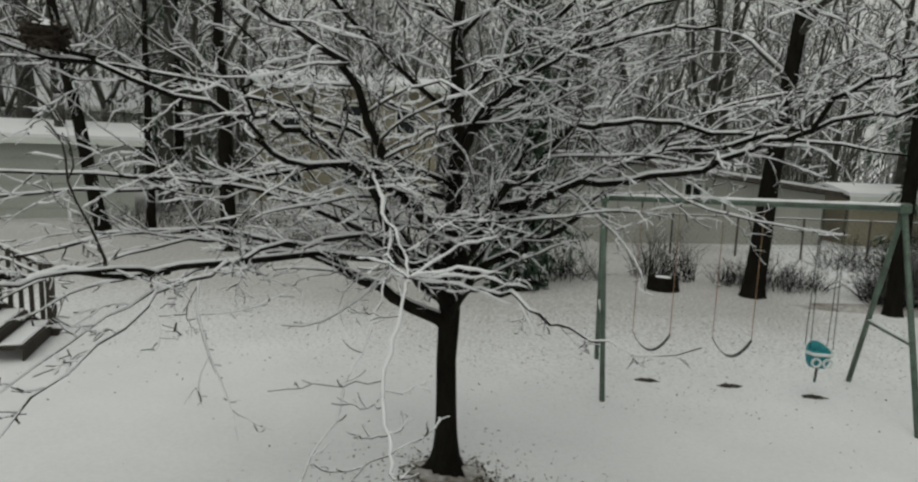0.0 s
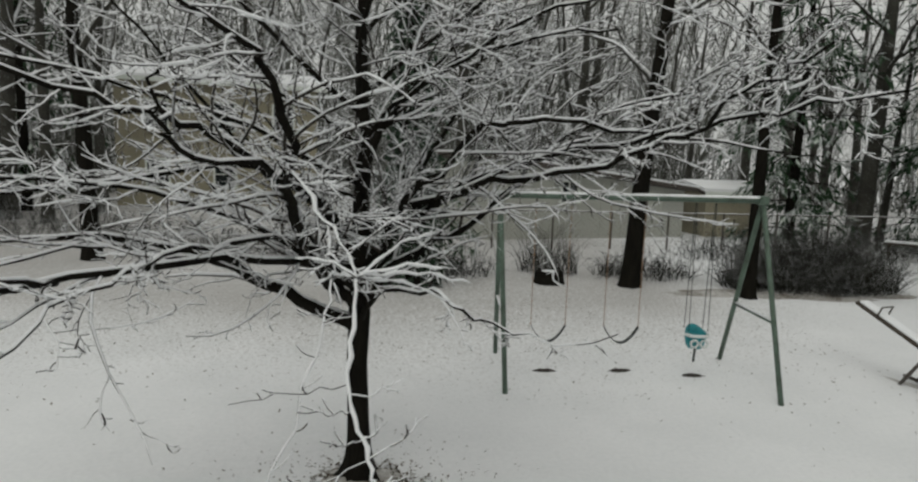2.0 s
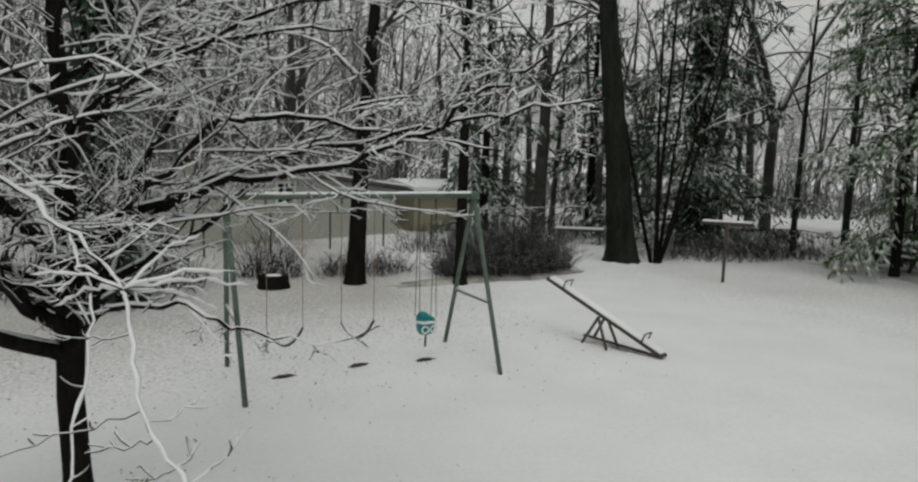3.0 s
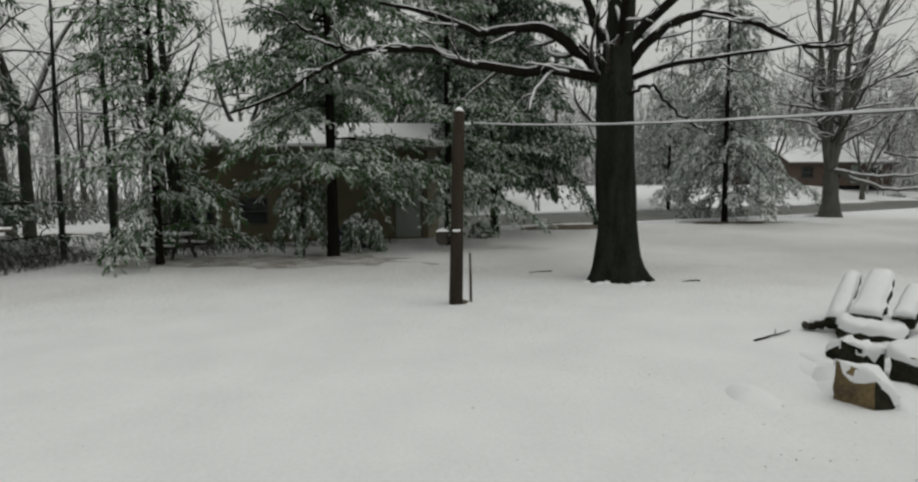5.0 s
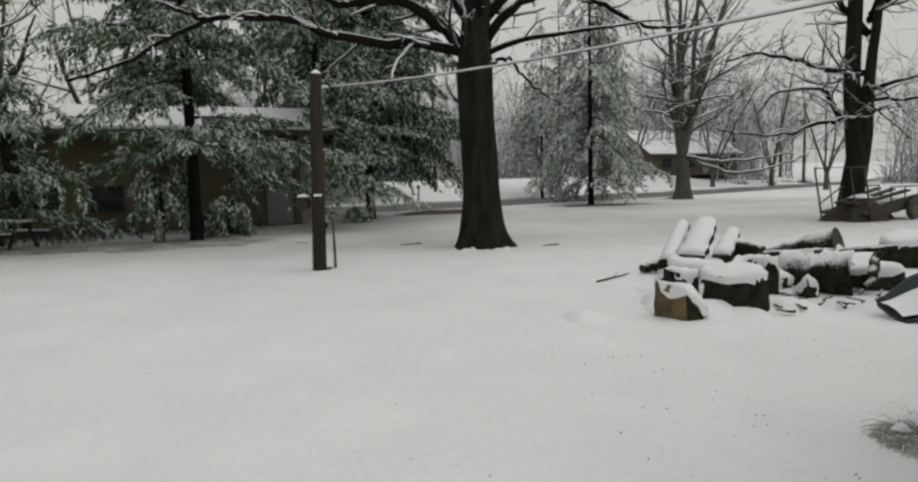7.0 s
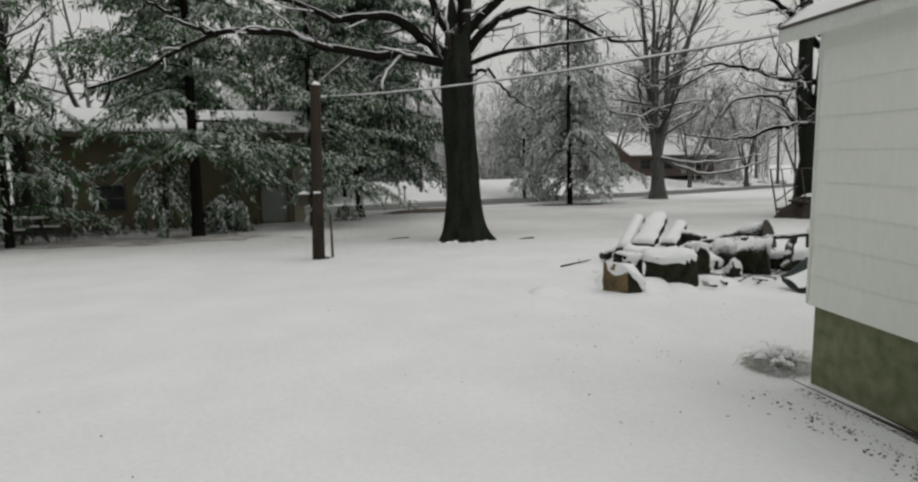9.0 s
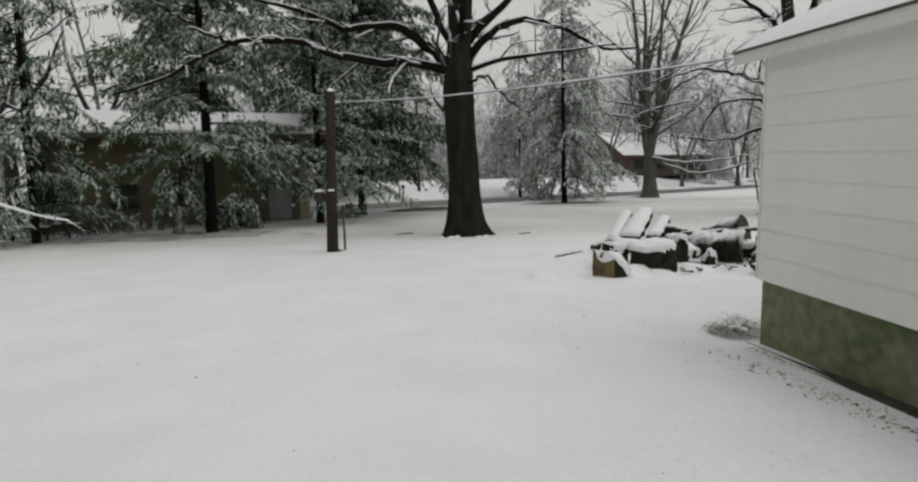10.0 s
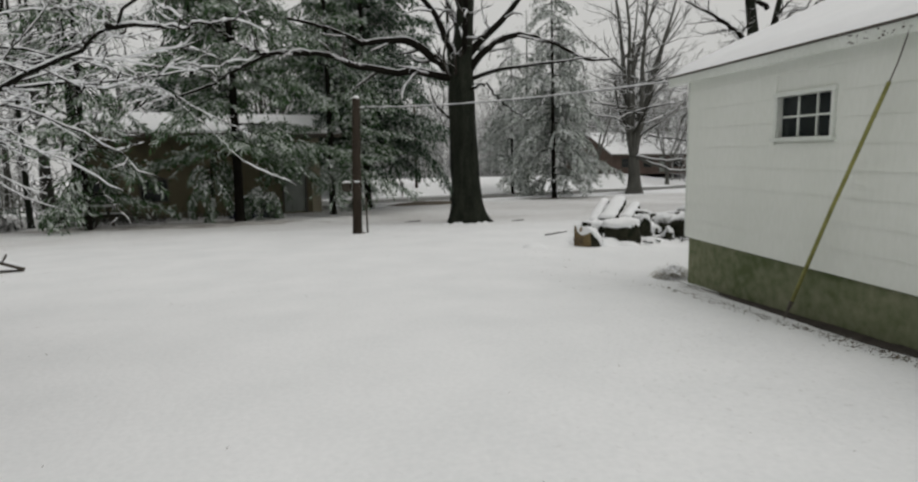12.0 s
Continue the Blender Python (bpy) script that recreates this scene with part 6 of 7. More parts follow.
CH = random.Random(90)
for cx, cy, cs, hh in ((8.55, -6.25, 0.95, 0.30), (8.15, -6.5, 0.6, 0.20), (8.75, -5.6, 1.0, 0.34), (9.3, -6.35, 1.0, 0.36), (9.35, -7.2, 0.9, 0.3), (8.6, -7.45, 0.8, 0.34), (9.0, -5.0, 0.7, 0.24), (9.7, -7.5, 0.9, 0.26)):
    split_block(cx, cy, ((0.20 * cs, CH.uniform(0.12, 0.30) * cs), (-CH.uniform(0.12, 0.24) * cs, 0.14 * cs), (-0.14 * cs, -CH.uniform(0.14, 0.32) * cs), (CH.uniform(0.1, 0.24) * cs, -0.18 * cs)),
                tuple(hh * CH.uniform(0.25, 1.35) for _ in range(4)), CH.randint(1, 999), "ragged split piece of trunk half under snow", ())


def split_slab(a, b, width, thick, seed):
    """A split length of trunk leaning up from a to b, its upper face under snow."""
    rng = random.Random(seed)
    a, b = Vector(a), Vector(b)
    t = thing("split_slab", "split trunk slab leaning up under thick snow", "log", pose(*a), group="felled trunk pieces")
    d = (b - a).normalized()
    side = d.cross(UP).normalized()
    up = side.cross(d).normalized()
    n, ln = 8, (b - a).length

    def loft(w0, lo, hi, jitter, taper):
        vs, fs = [], []
        for i in range(n + 1):
            k = i / n
            w = w0 * (1 - taper * k) * rng.uniform(1 - jitter, 1 + jitter) * (0.94 if i in (0, n) else 1)
            c = d * ln * k
            for u, z in ((-0.5, lo), (-0.5, hi * 0.6), (-0.32, hi), (0.0, hi * 1.12), (0.32, hi), (0.5, hi * 0.6), (0.5, lo), (0, lo - (hi - lo) * 0.3)):
                vs.append(tuple(c + side * w * u + up * z * (1 - 0.4 * taper * k)))
        for i in range(n):
            for q in range(8):
                x, y = i * 8 + q, i * 8 + (q + 1) % 8
                fs.append((x, y, y + 8, x + 8))
        fs.append(tuple(range(7, -1, -1)))
        fs.append(tuple(range(n * 8, n * 8 + 8)))
        return Geo().add(vs, fs)

    part("wood", loft(width, -thick, thick * 0.5, 0.12, 0.12), LOG_BARK, t, smooth=False)
    part("slab_snow", loft(width * 0.90, thick * 0.35, thick * 0.5 + 0.045, 0.12, 0.2), SNOW, t, smooth=True)


split_slab((10.45, -5.76, 0.20), (11.4, -6.60, 0.74), 0.30, 0.12, 61)
split_slab((10.2, -6.02, 0.30), (11.2, -6.95, 0.80), 0.44, 0.10, 62)
split_slab((9.95, -6.42, 0.31), (10.75, -7.18, 0.62), 0.30, 0.12, 63)
log_lying((10.68, -5.42, 0.07), (10.6, -6.05, 0.26), 0.07, 0.15, 9, "dark root end lying in the snow")
log_lying((10.5, -6.9, 0.42), (10.0, -7.2, 0.40), 0.17, 0.08, 10, "dark branch stub with a snowy end")
log_lying((8.95, -6.60, 0.20), (8.1, -7.15, 0.22), 0.26, 0.29, 11, "thick dark length of trunk lying across the pile")
log_lying((10.65, -7.72, 0.24), (9.75, -8.45, 0.36), 0.07, 0.36, 12, "thick pointed trunk piece behind the pile", False)
split_slab((9.85, -7.78, 0.18), (10.0, -8.1, 0.34), 0.34, 0.05, 64)
split_slab((9.6, -8.1, 0.22), (9.75, -8.38, 0.40), 0.28, 0.05, 65)
log_lying((9.0, -6.5, 0.47), (8.0, -7.75, 0.60), 0.045, 0.035, 13, "long thin pole lying over the logs")
log_lying((8.0, -7.35, 0.10), (8.15, -7.6, 0.55), 0.07, 0.06, 14, "short upright branch end", False)
log_round(9.95, -10.05, 0.44, 0.50, 15, (0, 0), label="wide low stump under smooth snow")
log_round(8.5, -7.8, 0.42, 0.28, 16, (8, 0), label="low dark round filled with snow")


def wood_debris():
    rng = random.Random(77)
    g = Geo()
    for i in range(70):
        x, y = rng.uniform(7.2, 9.0), rng.uniform(-7.4, -5.5)
        a = rng.uniform(0, 6.28)
        ln = rng.uniform(0.05, 0.22)
        d = Vector((math.cos(a), math.sin(a), rng.uniform(-.1, .2))) * ln
        g.tube([(x, y, 0.03), tuple(Vector((x, y, 0.035)) + d)], [rng.uniform(0.012, 0.03), 0.012], 5)
    tagged(part("wood_debris", g, LOG_BARK), "bark chips and short sticks scattered in snow", "debris", kind="stuff")
    s = Geo()
    for i in range(60):
        k = rng.random()
        x, y = 7.7 + 2.2 * k + rng.gauss(0, 0.25), -4.7 - 2.4 * k + rng.gauss(0, 0.55)
        s.dome((x, y, -0.04), rng.uniform(0.25, 0.6), rng.uniform(0.2, 0.45), rng.uniform(0.08, 0.19), rng, 6, 14, 0.14)
    tagged(part("snow_heaps", s, SNOW, smooth=True), "lumpy snow between the logs", "snow", kind="stuff")


wood_debris()


def fallen_stick(x, y, ln, turn, seed):
    rng = random.Random(seed)
    t = thing("fallen_stick", "thin fallen branch lying on the snow", "branch", pose(x, y, ground_z(x, y), 0, 0, turn))
    p, q = limb((-ln / 2, 0, 0.02), (1, 0, 0.04), ln, 0.018, rng, 7, 0.10, -0.05, 0.5)
    part("stem", Geo().tube(p, q, 6), BARK, t, smooth=True)
    c, r = limb(p[4], (1, 0.8, 0.2), ln * 0.3, 0.01, rng, 4, 0.1, 0, 0.4)
    part("side_twig", Geo().tube(c, r, 5), BARK, t, smooth=True)


fallen_stick(10.28, -4.73, 0.95, -61, 1)
fallen_stick(17.25, -2.05, 0.95, 100, 2)
fallen_stick(15.5, -5.25, 0.85, 85, 3)


def plastic_slide():
    """A child's slide chute lying in the snow, its bed filled with snow."""
    t = thing("slide_chute", "dark green plastic slide chute filled with snow", "slide", pose(6.72, -6.62, 0, 0, 0, -95) @ pose(0, 0, 0, 16, 0, 0))
    n, vs, fs = 14, [], []
    prof = [(-0.36, 0.09), (-0.34, 0.12), (-0.30, 0.10), (-0.25, 0.03), (0, 0.01), (0.25, 0.05), (0.30, 0.17), (0.34, 0.19), (0.36, 0.16)]
    bed = []
    for i in range(n + 1):
        k = i / n
        x = -0.25 + 1.9 * k
        z = 0.05 + 0.80 * k ** 1.35
        lip = 0.35 + 0.65 * smoothstep(0, 0.25, k)
        for py, pz in prof:
            vs.append((x, py * (0.55 + 0.45 * lip), z + pz * lip))
        bed.append((x, z, lip))
    m = len(prof)
    for i in range(n):
        for j in range(m - 1):
            a = i * m + j
            fs.append((a, a + m, a + m + 1, a + 1))
    ob = part("chute", Geo().add(vs, fs), GREEN_TARP, t, smooth=True)
    ob.modifiers.new("thickness", "SOLIDIFY").thickness = 0.025
    sn = Geo()
    vs, fs = [], []
    for x, z, lip in bed:
        w = 0.24 * (0.55 + 0.45 * lip)
        for k in range(7):
            u = k / 3 - 1
            vs.append((x, u * w, z + 0.06 + 0.03 * (1 - u * u)))
    for i in range(n):
        for j in range(6):
            a = i * 7 + j
            fs.append((a, a + 7, a + 8, a + 1))
    sn.add(vs, fs)
    part("bed_snow", sn, SNOW, t, smooth=True)
    vs, fs = [], []
    for x, z, lip in bed[1:]:
        w = -0.36 * (0.55 + 0.45 * lip)
        vs += [(x, w, z + 0.09 * lip), (x, w - 0.03, z * 0.55), (x, w + 0.04, -0.06), (x, w + 0.08, -0.06), (x, w + 0.05, z * 0.6), (x, w + 0.03, z + 0.05 * lip)]
    for i in range(n - 1):
        for j in range(6):
            a, b = i * 6 + j, i * 6 + (j + 1) % 6
            fs.append((a, a + 6, b + 6, b))
    fs += [(5, 4, 3, 2, 1, 0), tuple((n - 1) * 6 + j for j in range(6))]
    part("skirt", Geo().add(vs, fs), GREEN_TARP, t, "moulded side of the slide", True)


plastic_slide()


def cart():
    """The flat utility cart with its upright end gate."""
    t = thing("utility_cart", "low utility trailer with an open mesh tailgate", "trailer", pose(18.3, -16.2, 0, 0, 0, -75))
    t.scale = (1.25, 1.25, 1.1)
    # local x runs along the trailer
    part("bed", Geo().box((1.5, 0.0, 0.40), (2.6, 1.3, 0.09), pose(0, 0, 0, 0, -7, 0), 0.01), STEEL, t)
    part("bed_snow", Geo().box((1.9, 0.1, 0.53), (1.6, 1.0, 0.06), pose(0, 0, 0, 0, -7, 0), 0.025), SNOW, t)
    for sy in (-0.65, 0.65):
        part("side_rail", Geo().tube([(0.25, sy, 0.52), (1.1, sy, 0.98), (2.8, sy, 0.98)], 0.022, 6), STEEL, t)
        for x in (1.1, 1.7, 2.3, 2.8):
            part("rail_post", Geo().tube([(x, sy, 0.5), (x, sy, 0.98)], 0.018, 6), STEEL, t)
    part("side_panel", Geo().box((1.45, -0.66, 0.44), (2.5, 0.04, 0.36), pose(0, 0, 0, 0, -9, 0), 0.008), DECK_WOOD, t)
    part("load_mound", Geo().dome((0.75, -0.05, 0.02), 0.85, 0.72, 0.72, random.Random(8), 4, 14, 0.35), DECK_WOOD, t, "dark heap of scrap wood")
    gate = part("tailgate", Geo().tube([(0.30, -0.65, 0.06), (-0.05, -0.65, 1.58), (-0.05, 0.65, 1.58), (0.30, 0.65, 0.06)], 0.028, 6), STEEL, t)
    part("tailgate_bar", Geo().tube([(0.28, -0.3, 0.1), (-0.05, -0.3, 1.58)], 0.018, 6), STEEL, gate)
    part("tailgate_bar", Geo().tube([(0.28, 0.3, 0.1), (-0.05, 0.3, 1.58)], 0.018, 6), STEEL, gate)
    for sy in (-0.78, 0.78):
        w = part("wheel", Geo(), DARK_RUBBER, t)
        part("tyre", Geo().tube([(1.9 + 0.24 * math.cos(a), sy, 0.31 + 0.24 * math.sin(a)) for a in [i * 6.2832 / 20 for i in range(21)]], 0.075, 8, caps=False), DARK_RUBBER, w, smooth=True)
        part("rim", Geo().tube([(1.9, sy - 0.05, 0.31), (1.9, sy + 0.05, 0.31)], 0.17, 14), STEEL, w)
    for k in range(3):
        part("load_board", Geo().box((1.3, -0.3 + 0.3 * k, 0.66 + 0.03 * k), (2.3, 0.18, 0.06), pose(0, 0, 0, 0, -9, 4 * k), 0.01), DECK_WOOD, t)
    part("drawbar", Geo().tube([(2.8, 0, 0.45), (3.9, 0, 0.35)], 0.04, 6), STEEL, t)
    part("load_snow", Geo().dome((0.7, -0.15, 0.68), 0.28, 0.25, 0.1, random.Random(5), 4, 14, 0.25), SNOW, t, smooth=True)


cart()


# ---- houses round the yard ----
def plain_house(name, label, m, L, D, eave, rise, wall_mat, windows=(), doors=(), over=0.4, trim=None, chimney=False, lap=0.0):
    """A simple house: walls with real openings on the front, gable roof, snow on the roof. Local x along the front, y into it."""
    trim = trim or TRIM
    h = thing(name, label, "house", m)
    holes = sorted([(x, x + w, z, z + hh, "window") for x, z, w, hh in windows] + [(x, x + w, 0.12, hh, "door") for x, w, hh in doors])
    cur = 0.0
    for a, b in sorted({(a, b) for a, b, lo, hi, kind in holes}):
        part("wall_panel", Geo().box(((cur + a) / 2, 0.1, eave / 2), (a - cur, 0.2, eave + 0.2)), wall_mat, h)
        z = -0.1
        for lo, hi in sorted((lo, hi) for a2, b2, lo, hi, kind in holes if a2 == a):
            part("wall_panel", Geo().box(((a + b) / 2, 0.1, (lo + z) / 2), (b - a, 0.2, lo - z)), wall_mat, h)
            z = hi
        part("wall_panel", Geo().box(((a + b) / 2, 0.1, (z + eave + 0.1) / 2), (b - a, 0.2, eave + 0.1 - z)), wall_mat, h)
        cur = b
    part("wall_panel", Geo().box(((cur + L) / 2, 0.1, eave / 2), (L - cur, 0.2, eave + 0.2)), wall_mat, h)
    part("back_wall", Geo().box((L / 2, D - 0.1, eave / 2), (L, 0.2, eave + 0.2)), wall_mat, h)
    for x in (0.1, L - 0.1):
        gg = Geo().box((x, D / 2, eave / 2), (0.2, D - 0.41, eave + 0.2))
        gg.add([(x - 0.09, 0, eave + 0.1), (x - 0.09, D, eave + 0.1), (x - 0.09, D / 2, eave + rise), (x + 0.09, 0, eave + 0.1), (x + 0.09, D, eave + 0.1), (x + 0.09, D / 2, eave + rise)],
               [(0, 2, 1), (3, 4, 5), (0, 3, 5, 2), (1, 2, 5, 4), (0, 1, 4, 3)])
        part("end_wall", gg, wall_mat, h)
    if lap:
        z = lap
        while z < eave - 0.1:
            x0 = -0.01
            for a, b, lo, hi, kind in holes + [(L + 0.01, 0, 0, 0, "")]:
                if kind and not (lo - 0.08 < z < hi + 0.08):
                    continue
                if a - 0.1 - x0 > 0.05:
                    part("siding_lap", Geo().box(((x0 + a - 0.1 * bool(kind)) / 2, -0.012, z), (a - 0.1 * bool(kind) - x0, 0.02, 0.025)), wall_mat, h)
                x0 = b + 0.1
            z += lap
    for a, b, lo, hi, kind in holes:
        w = part(kind, Geo(), trim, h)
        fr = Geo()
        for sx in (a - 0.02, b + 0.02):
            fr.box((sx, -0.02, (lo + hi) / 2), (0.09, 0.06, hi - lo + 0.1), None, 0.006)
        fr.box(((a + b) / 2, -0.02, hi + 0.04), (b - a + 0.13, 0.06, 0.09), None, 0.006)
        part(kind + "_frame", fr, trim, w)
        if kind == "window":
            part("sill", Geo().box(((a + b) / 2, -0.05, lo - 0.03), (b - a + 0.16, 0.12, 0.06), None, 0.008), trim, w)
            part("meeting_rail", Geo().box(((a + b) / 2, 0.05, (lo + hi) / 2), (b - a, 0.04, 0.04)), trim, w)
            for k in range(2):
                part("pane", Geo().box(((a + b) / 2, 0.08, lo + (hi - lo) * (0.25 + 0.5 * k)), (b - a, 0.008, (hi - lo) / 2 - 0.02)), GLASS, w)
        else:
            part("leaf", Geo().box(((a + b) / 2, 0.08, (lo + hi) / 2), (b - a, 0.05, hi - lo), None, 0.006), DOOR, w)
    part("room_back", Geo().box((L / 2, D * 0.45, eave / 2), (L - 0.5, 0.05, eave - 0.1)), DARK_INSIDE, h)
    sl = rise / (D / 2)
    rg, sg = Geo(), Geo()
    for s in (1, -1):
        ya, yb = (-over, D / 2) if s == 1 else (D + over, D / 2)
        za, zb = eave + 0.1 - over * sl, eave + 0.1 + rise
        q = lambda d0, d1: [(-over, ya, za + d0), (L + over, ya, za + d0), (L + over, yb, zb + d0), (-over, yb, zb + d0), (-over, ya, za + d1), (L + over, ya, za + d1), (L + over, yb, zb + d1), (-over, yb, zb + d1)]
        box_f = [(0, 1, 2, 3), (4, 7, 6, 5), (0, 4, 5, 1), (3, 2, 6, 7), (1, 5, 6, 2), (0, 3, 7, 4)]
        rg.add(q(0, 0.12), box_f)
        sg.add(q(0.124, 0.24), box_f)
    roof = part("roof", rg, STEEL, h)
    part("roof_snow", sg, SNOW, roof)
    part("fascia", Geo().box((L / 2, -over - 0.02, eave + 0.13 - over * sl), (L + 2 * over, 0.03, 0.2), None, 0.005), trim, roof)
    if chimney:
        part("chimney", Geo().box((L * 0.6, D / 2, eave + rise + 0.5), (0.7, 0.7, 1.3), None, 0.02), BRICK, roof)
    return h


def facing(x, y, dx, dy):
    """The pose of a house whose front starts at (x, y) and runs along (dx, dy); the inside lies to the left of that way."""
    return pose(x, y, ground_z(x, y) - 0.05, 0, 0, math.degrees(math.atan2(dy, dx)))


def outbuilding():
    """The long pale shed whose single roof plane falls along its front."""
    L, D, ha, hb = 7.6, 5.0, 2.62, 1.72
    h = thing("long_outbuilding", "long low pale outbuilding with a sloping snowy roof", "shed", facing(4.0, 20.2, 8.4, 2.2))
    top = lambda x: ha + (hb - ha) * x / L
    wa, wb, wl_, wh = 2.7, 3.3, 1.3, 1.95

    def slab(x0, x1, z0, z1):
        za, zb = (top(x0), top(x1)) if z1 is None else (z1, z1)
        return [(x0, 0, z0), (x1, 0, z0), (x1, 0, zb), (x0, 0, za), (x0, 0.15, z0), (x1, 0.15, z0), (x1, 0.15, zb), (x0, 0.15, za)]

    box_f = [(0, 1, 2, 3), (4, 7, 6, 5), (0, 4, 5, 1), (3, 2, 6, 7), (1, 5, 6, 2), (0, 3, 7, 4)]
    for q in (slab(0, wa, -0.1, None), slab(wb, L, -0.1, None), slab(wa, wb, -0.1, wl_), slab(wa, wb, wh, None)):
        part("wall_panel", Geo().add(q, box_f), OUT_WALL, h)
    part("back_wall", Geo().add([(x, y + D - 0.15, z) for x, y, z in slab(0, L, -0.1, None)], box_f), OUT_WALL, h)
    for x, z in ((0.08, ha), (L - 0.08, hb)):
        part("end_wall", Geo().box((x, D / 2, z / 2 - 0.06), (0.15, D - 0.32, z)), OUT_WALL, h)
    w = part("window", Geo(), TRIM, h)
    part("window_frame", Geo().box(((wa + wb) / 2, -0.02, wh + 0.03), (0.76, 0.05, 0.07)).box((wa - 0.02, -0.02, 1.62), (0.07, 0.05, 0.7)).box((wb + 0.02, -0.02, 1.62), (0.07, 0.05, 0.7)), TRIM, w)
    part("sill", Geo().box(((wa + wb) / 2, -0.03, wl_ - 0.03), (0.78, 0.08, 0.05)), TRIM, w)
    part("glazing_bar", Geo().box(((wa + wb) / 2, 0.05, 1.62), (0.05, 0.04, 0.64)), TRIM, w)
    for k in (0.25, 0.75):
        part("pane", Geo().box((wa + (wb - wa) * k, 0.07, 1.62), (0.26, 0.008, 0.62)), GLASS, w)
    part("room_back", Geo().box((3.0, 1.6, 1.2), (2.5, 0.05, 2.0)), DARK_INSIDE, h)
    for i in range(1, 9):
        x = L * i / 9
        if not wa - 0.1 < x < wb + 0.1:
            part("batten", Geo().box((x, -0.014, top(x) / 2 - 0.02), (0.045, 0.022, top(x) - 0.08)), OUT_WALL, h)
    o = 0.35
    za, zb = top(-o) + 0.02, top(L + o) + 0.02
    q = lambda d0, d1: [(-o, -o, za + d0), (L + o, -o, zb + d0), (L + o, D + o, zb + d0), (-o, D + o, za + d0), (-o, -o, za + d1), (L + o, -o, zb + d1), (L + o, D + o, zb + d1), (-o, D + o, za + d1)]
    roof = part("roof", Geo().add(q(0, 0.14), [(0, 3, 2, 1), (4, 5, 6, 7), (0, 1, 5, 4), (3, 7, 6, 2), (1, 2, 6, 5), (0, 4, 7, 3)]), STEEL, h, "dark roof edge")
    part("roof_snow", Geo().add(q(0.144, 0.22), [(0, 3, 2, 1), (4, 5, 6, 7), (0, 1, 5, 4), (3, 7, 6, 2), (1, 2, 6, 5), (0, 4, 7, 3)]), SNOW, roof)


outbuilding()
plain_house("lean_to", "tan plywood shed at the end of the pale outbuilding", facing(12.3, 22.4, 3, 0.3), 2.4, 3.0, 1.5, 0.25, TAN, over=0.15)
plain_house("tan_house", "two-storey tan house behind the trees", facing(-11.2, 28.9, 8.5, 2.5), 8.6, 8.0, 5.5, 0.8, TAN,
            windows=((1.2, 0.9, 0.9, 1.2), (4.0, 0.9, 0.9, 1.2), (6.6, 0.9, 0.9, 1.2), (1.2, 3.5, 0.9, 1.2), (4.0, 3.5, 0.9, 1.2), (6.6, 3.5, 0.9, 1.2)), over=0.4, lap=0.4)
plain_house("pale_garage", "pale grey garage with a snowy roof", facing(-19.3, 15.3, 7.5, 5.7), 9.2, 7.0, 2.5, 0.5, GREY_WALL,
            windows=((1.5, 1.2, 0.9, 1.0),), over=0.4, lap=0.4)
plain_house("grey_house", "grey house far behind the garage under snow", facing(-30, 30, 8, 5.5), 11.0, 8.0, 4.5, 2.4, GREY_WALL, windows=((2, 1.2, 1, 1.2), (6, 1.2, 1, 1.2)))
bh = plain_house("brown_house", "low brown house in the shade of pines, snow on its roof", facing(25.55, 11.0, 2.05, -10.3), 10.5, 4.4, 3.95, 0.75, BROWN,
                 windows=((2.55, 0.85, 1.1, 0.95), (0.6, 0.85, 1.0, 0.95)), doors=((8.75, 1.1, 2.3),), over=1.0, lap=0.45, trim=DARK_TRIM)
# tan strip paints the brighter, lit end of the brown wall
part("corner_strip", Geo().box((10.35, -0.02, 1.9), (0.45, 0.05, 3.8), None, 0.006), TAN, bh, "pale tan strip standing in for the lit end wall")
plain_house("brick_house", "distant brick house with a broad snowy roof", facing(66.9, -35.6, 0.2, -0.98), 13.0, 9.5, 2.4, 2.7, BRICK,
            windows=((1.5, 0.8, 1.4, 1.1), (5.0, 0.8, 1.4, 1.1), (10.0, 0.8, 1.6, 1.1)), doors=((7.6, 1.0, 2.1),), chimney=True, trim=DARK_TRIM)


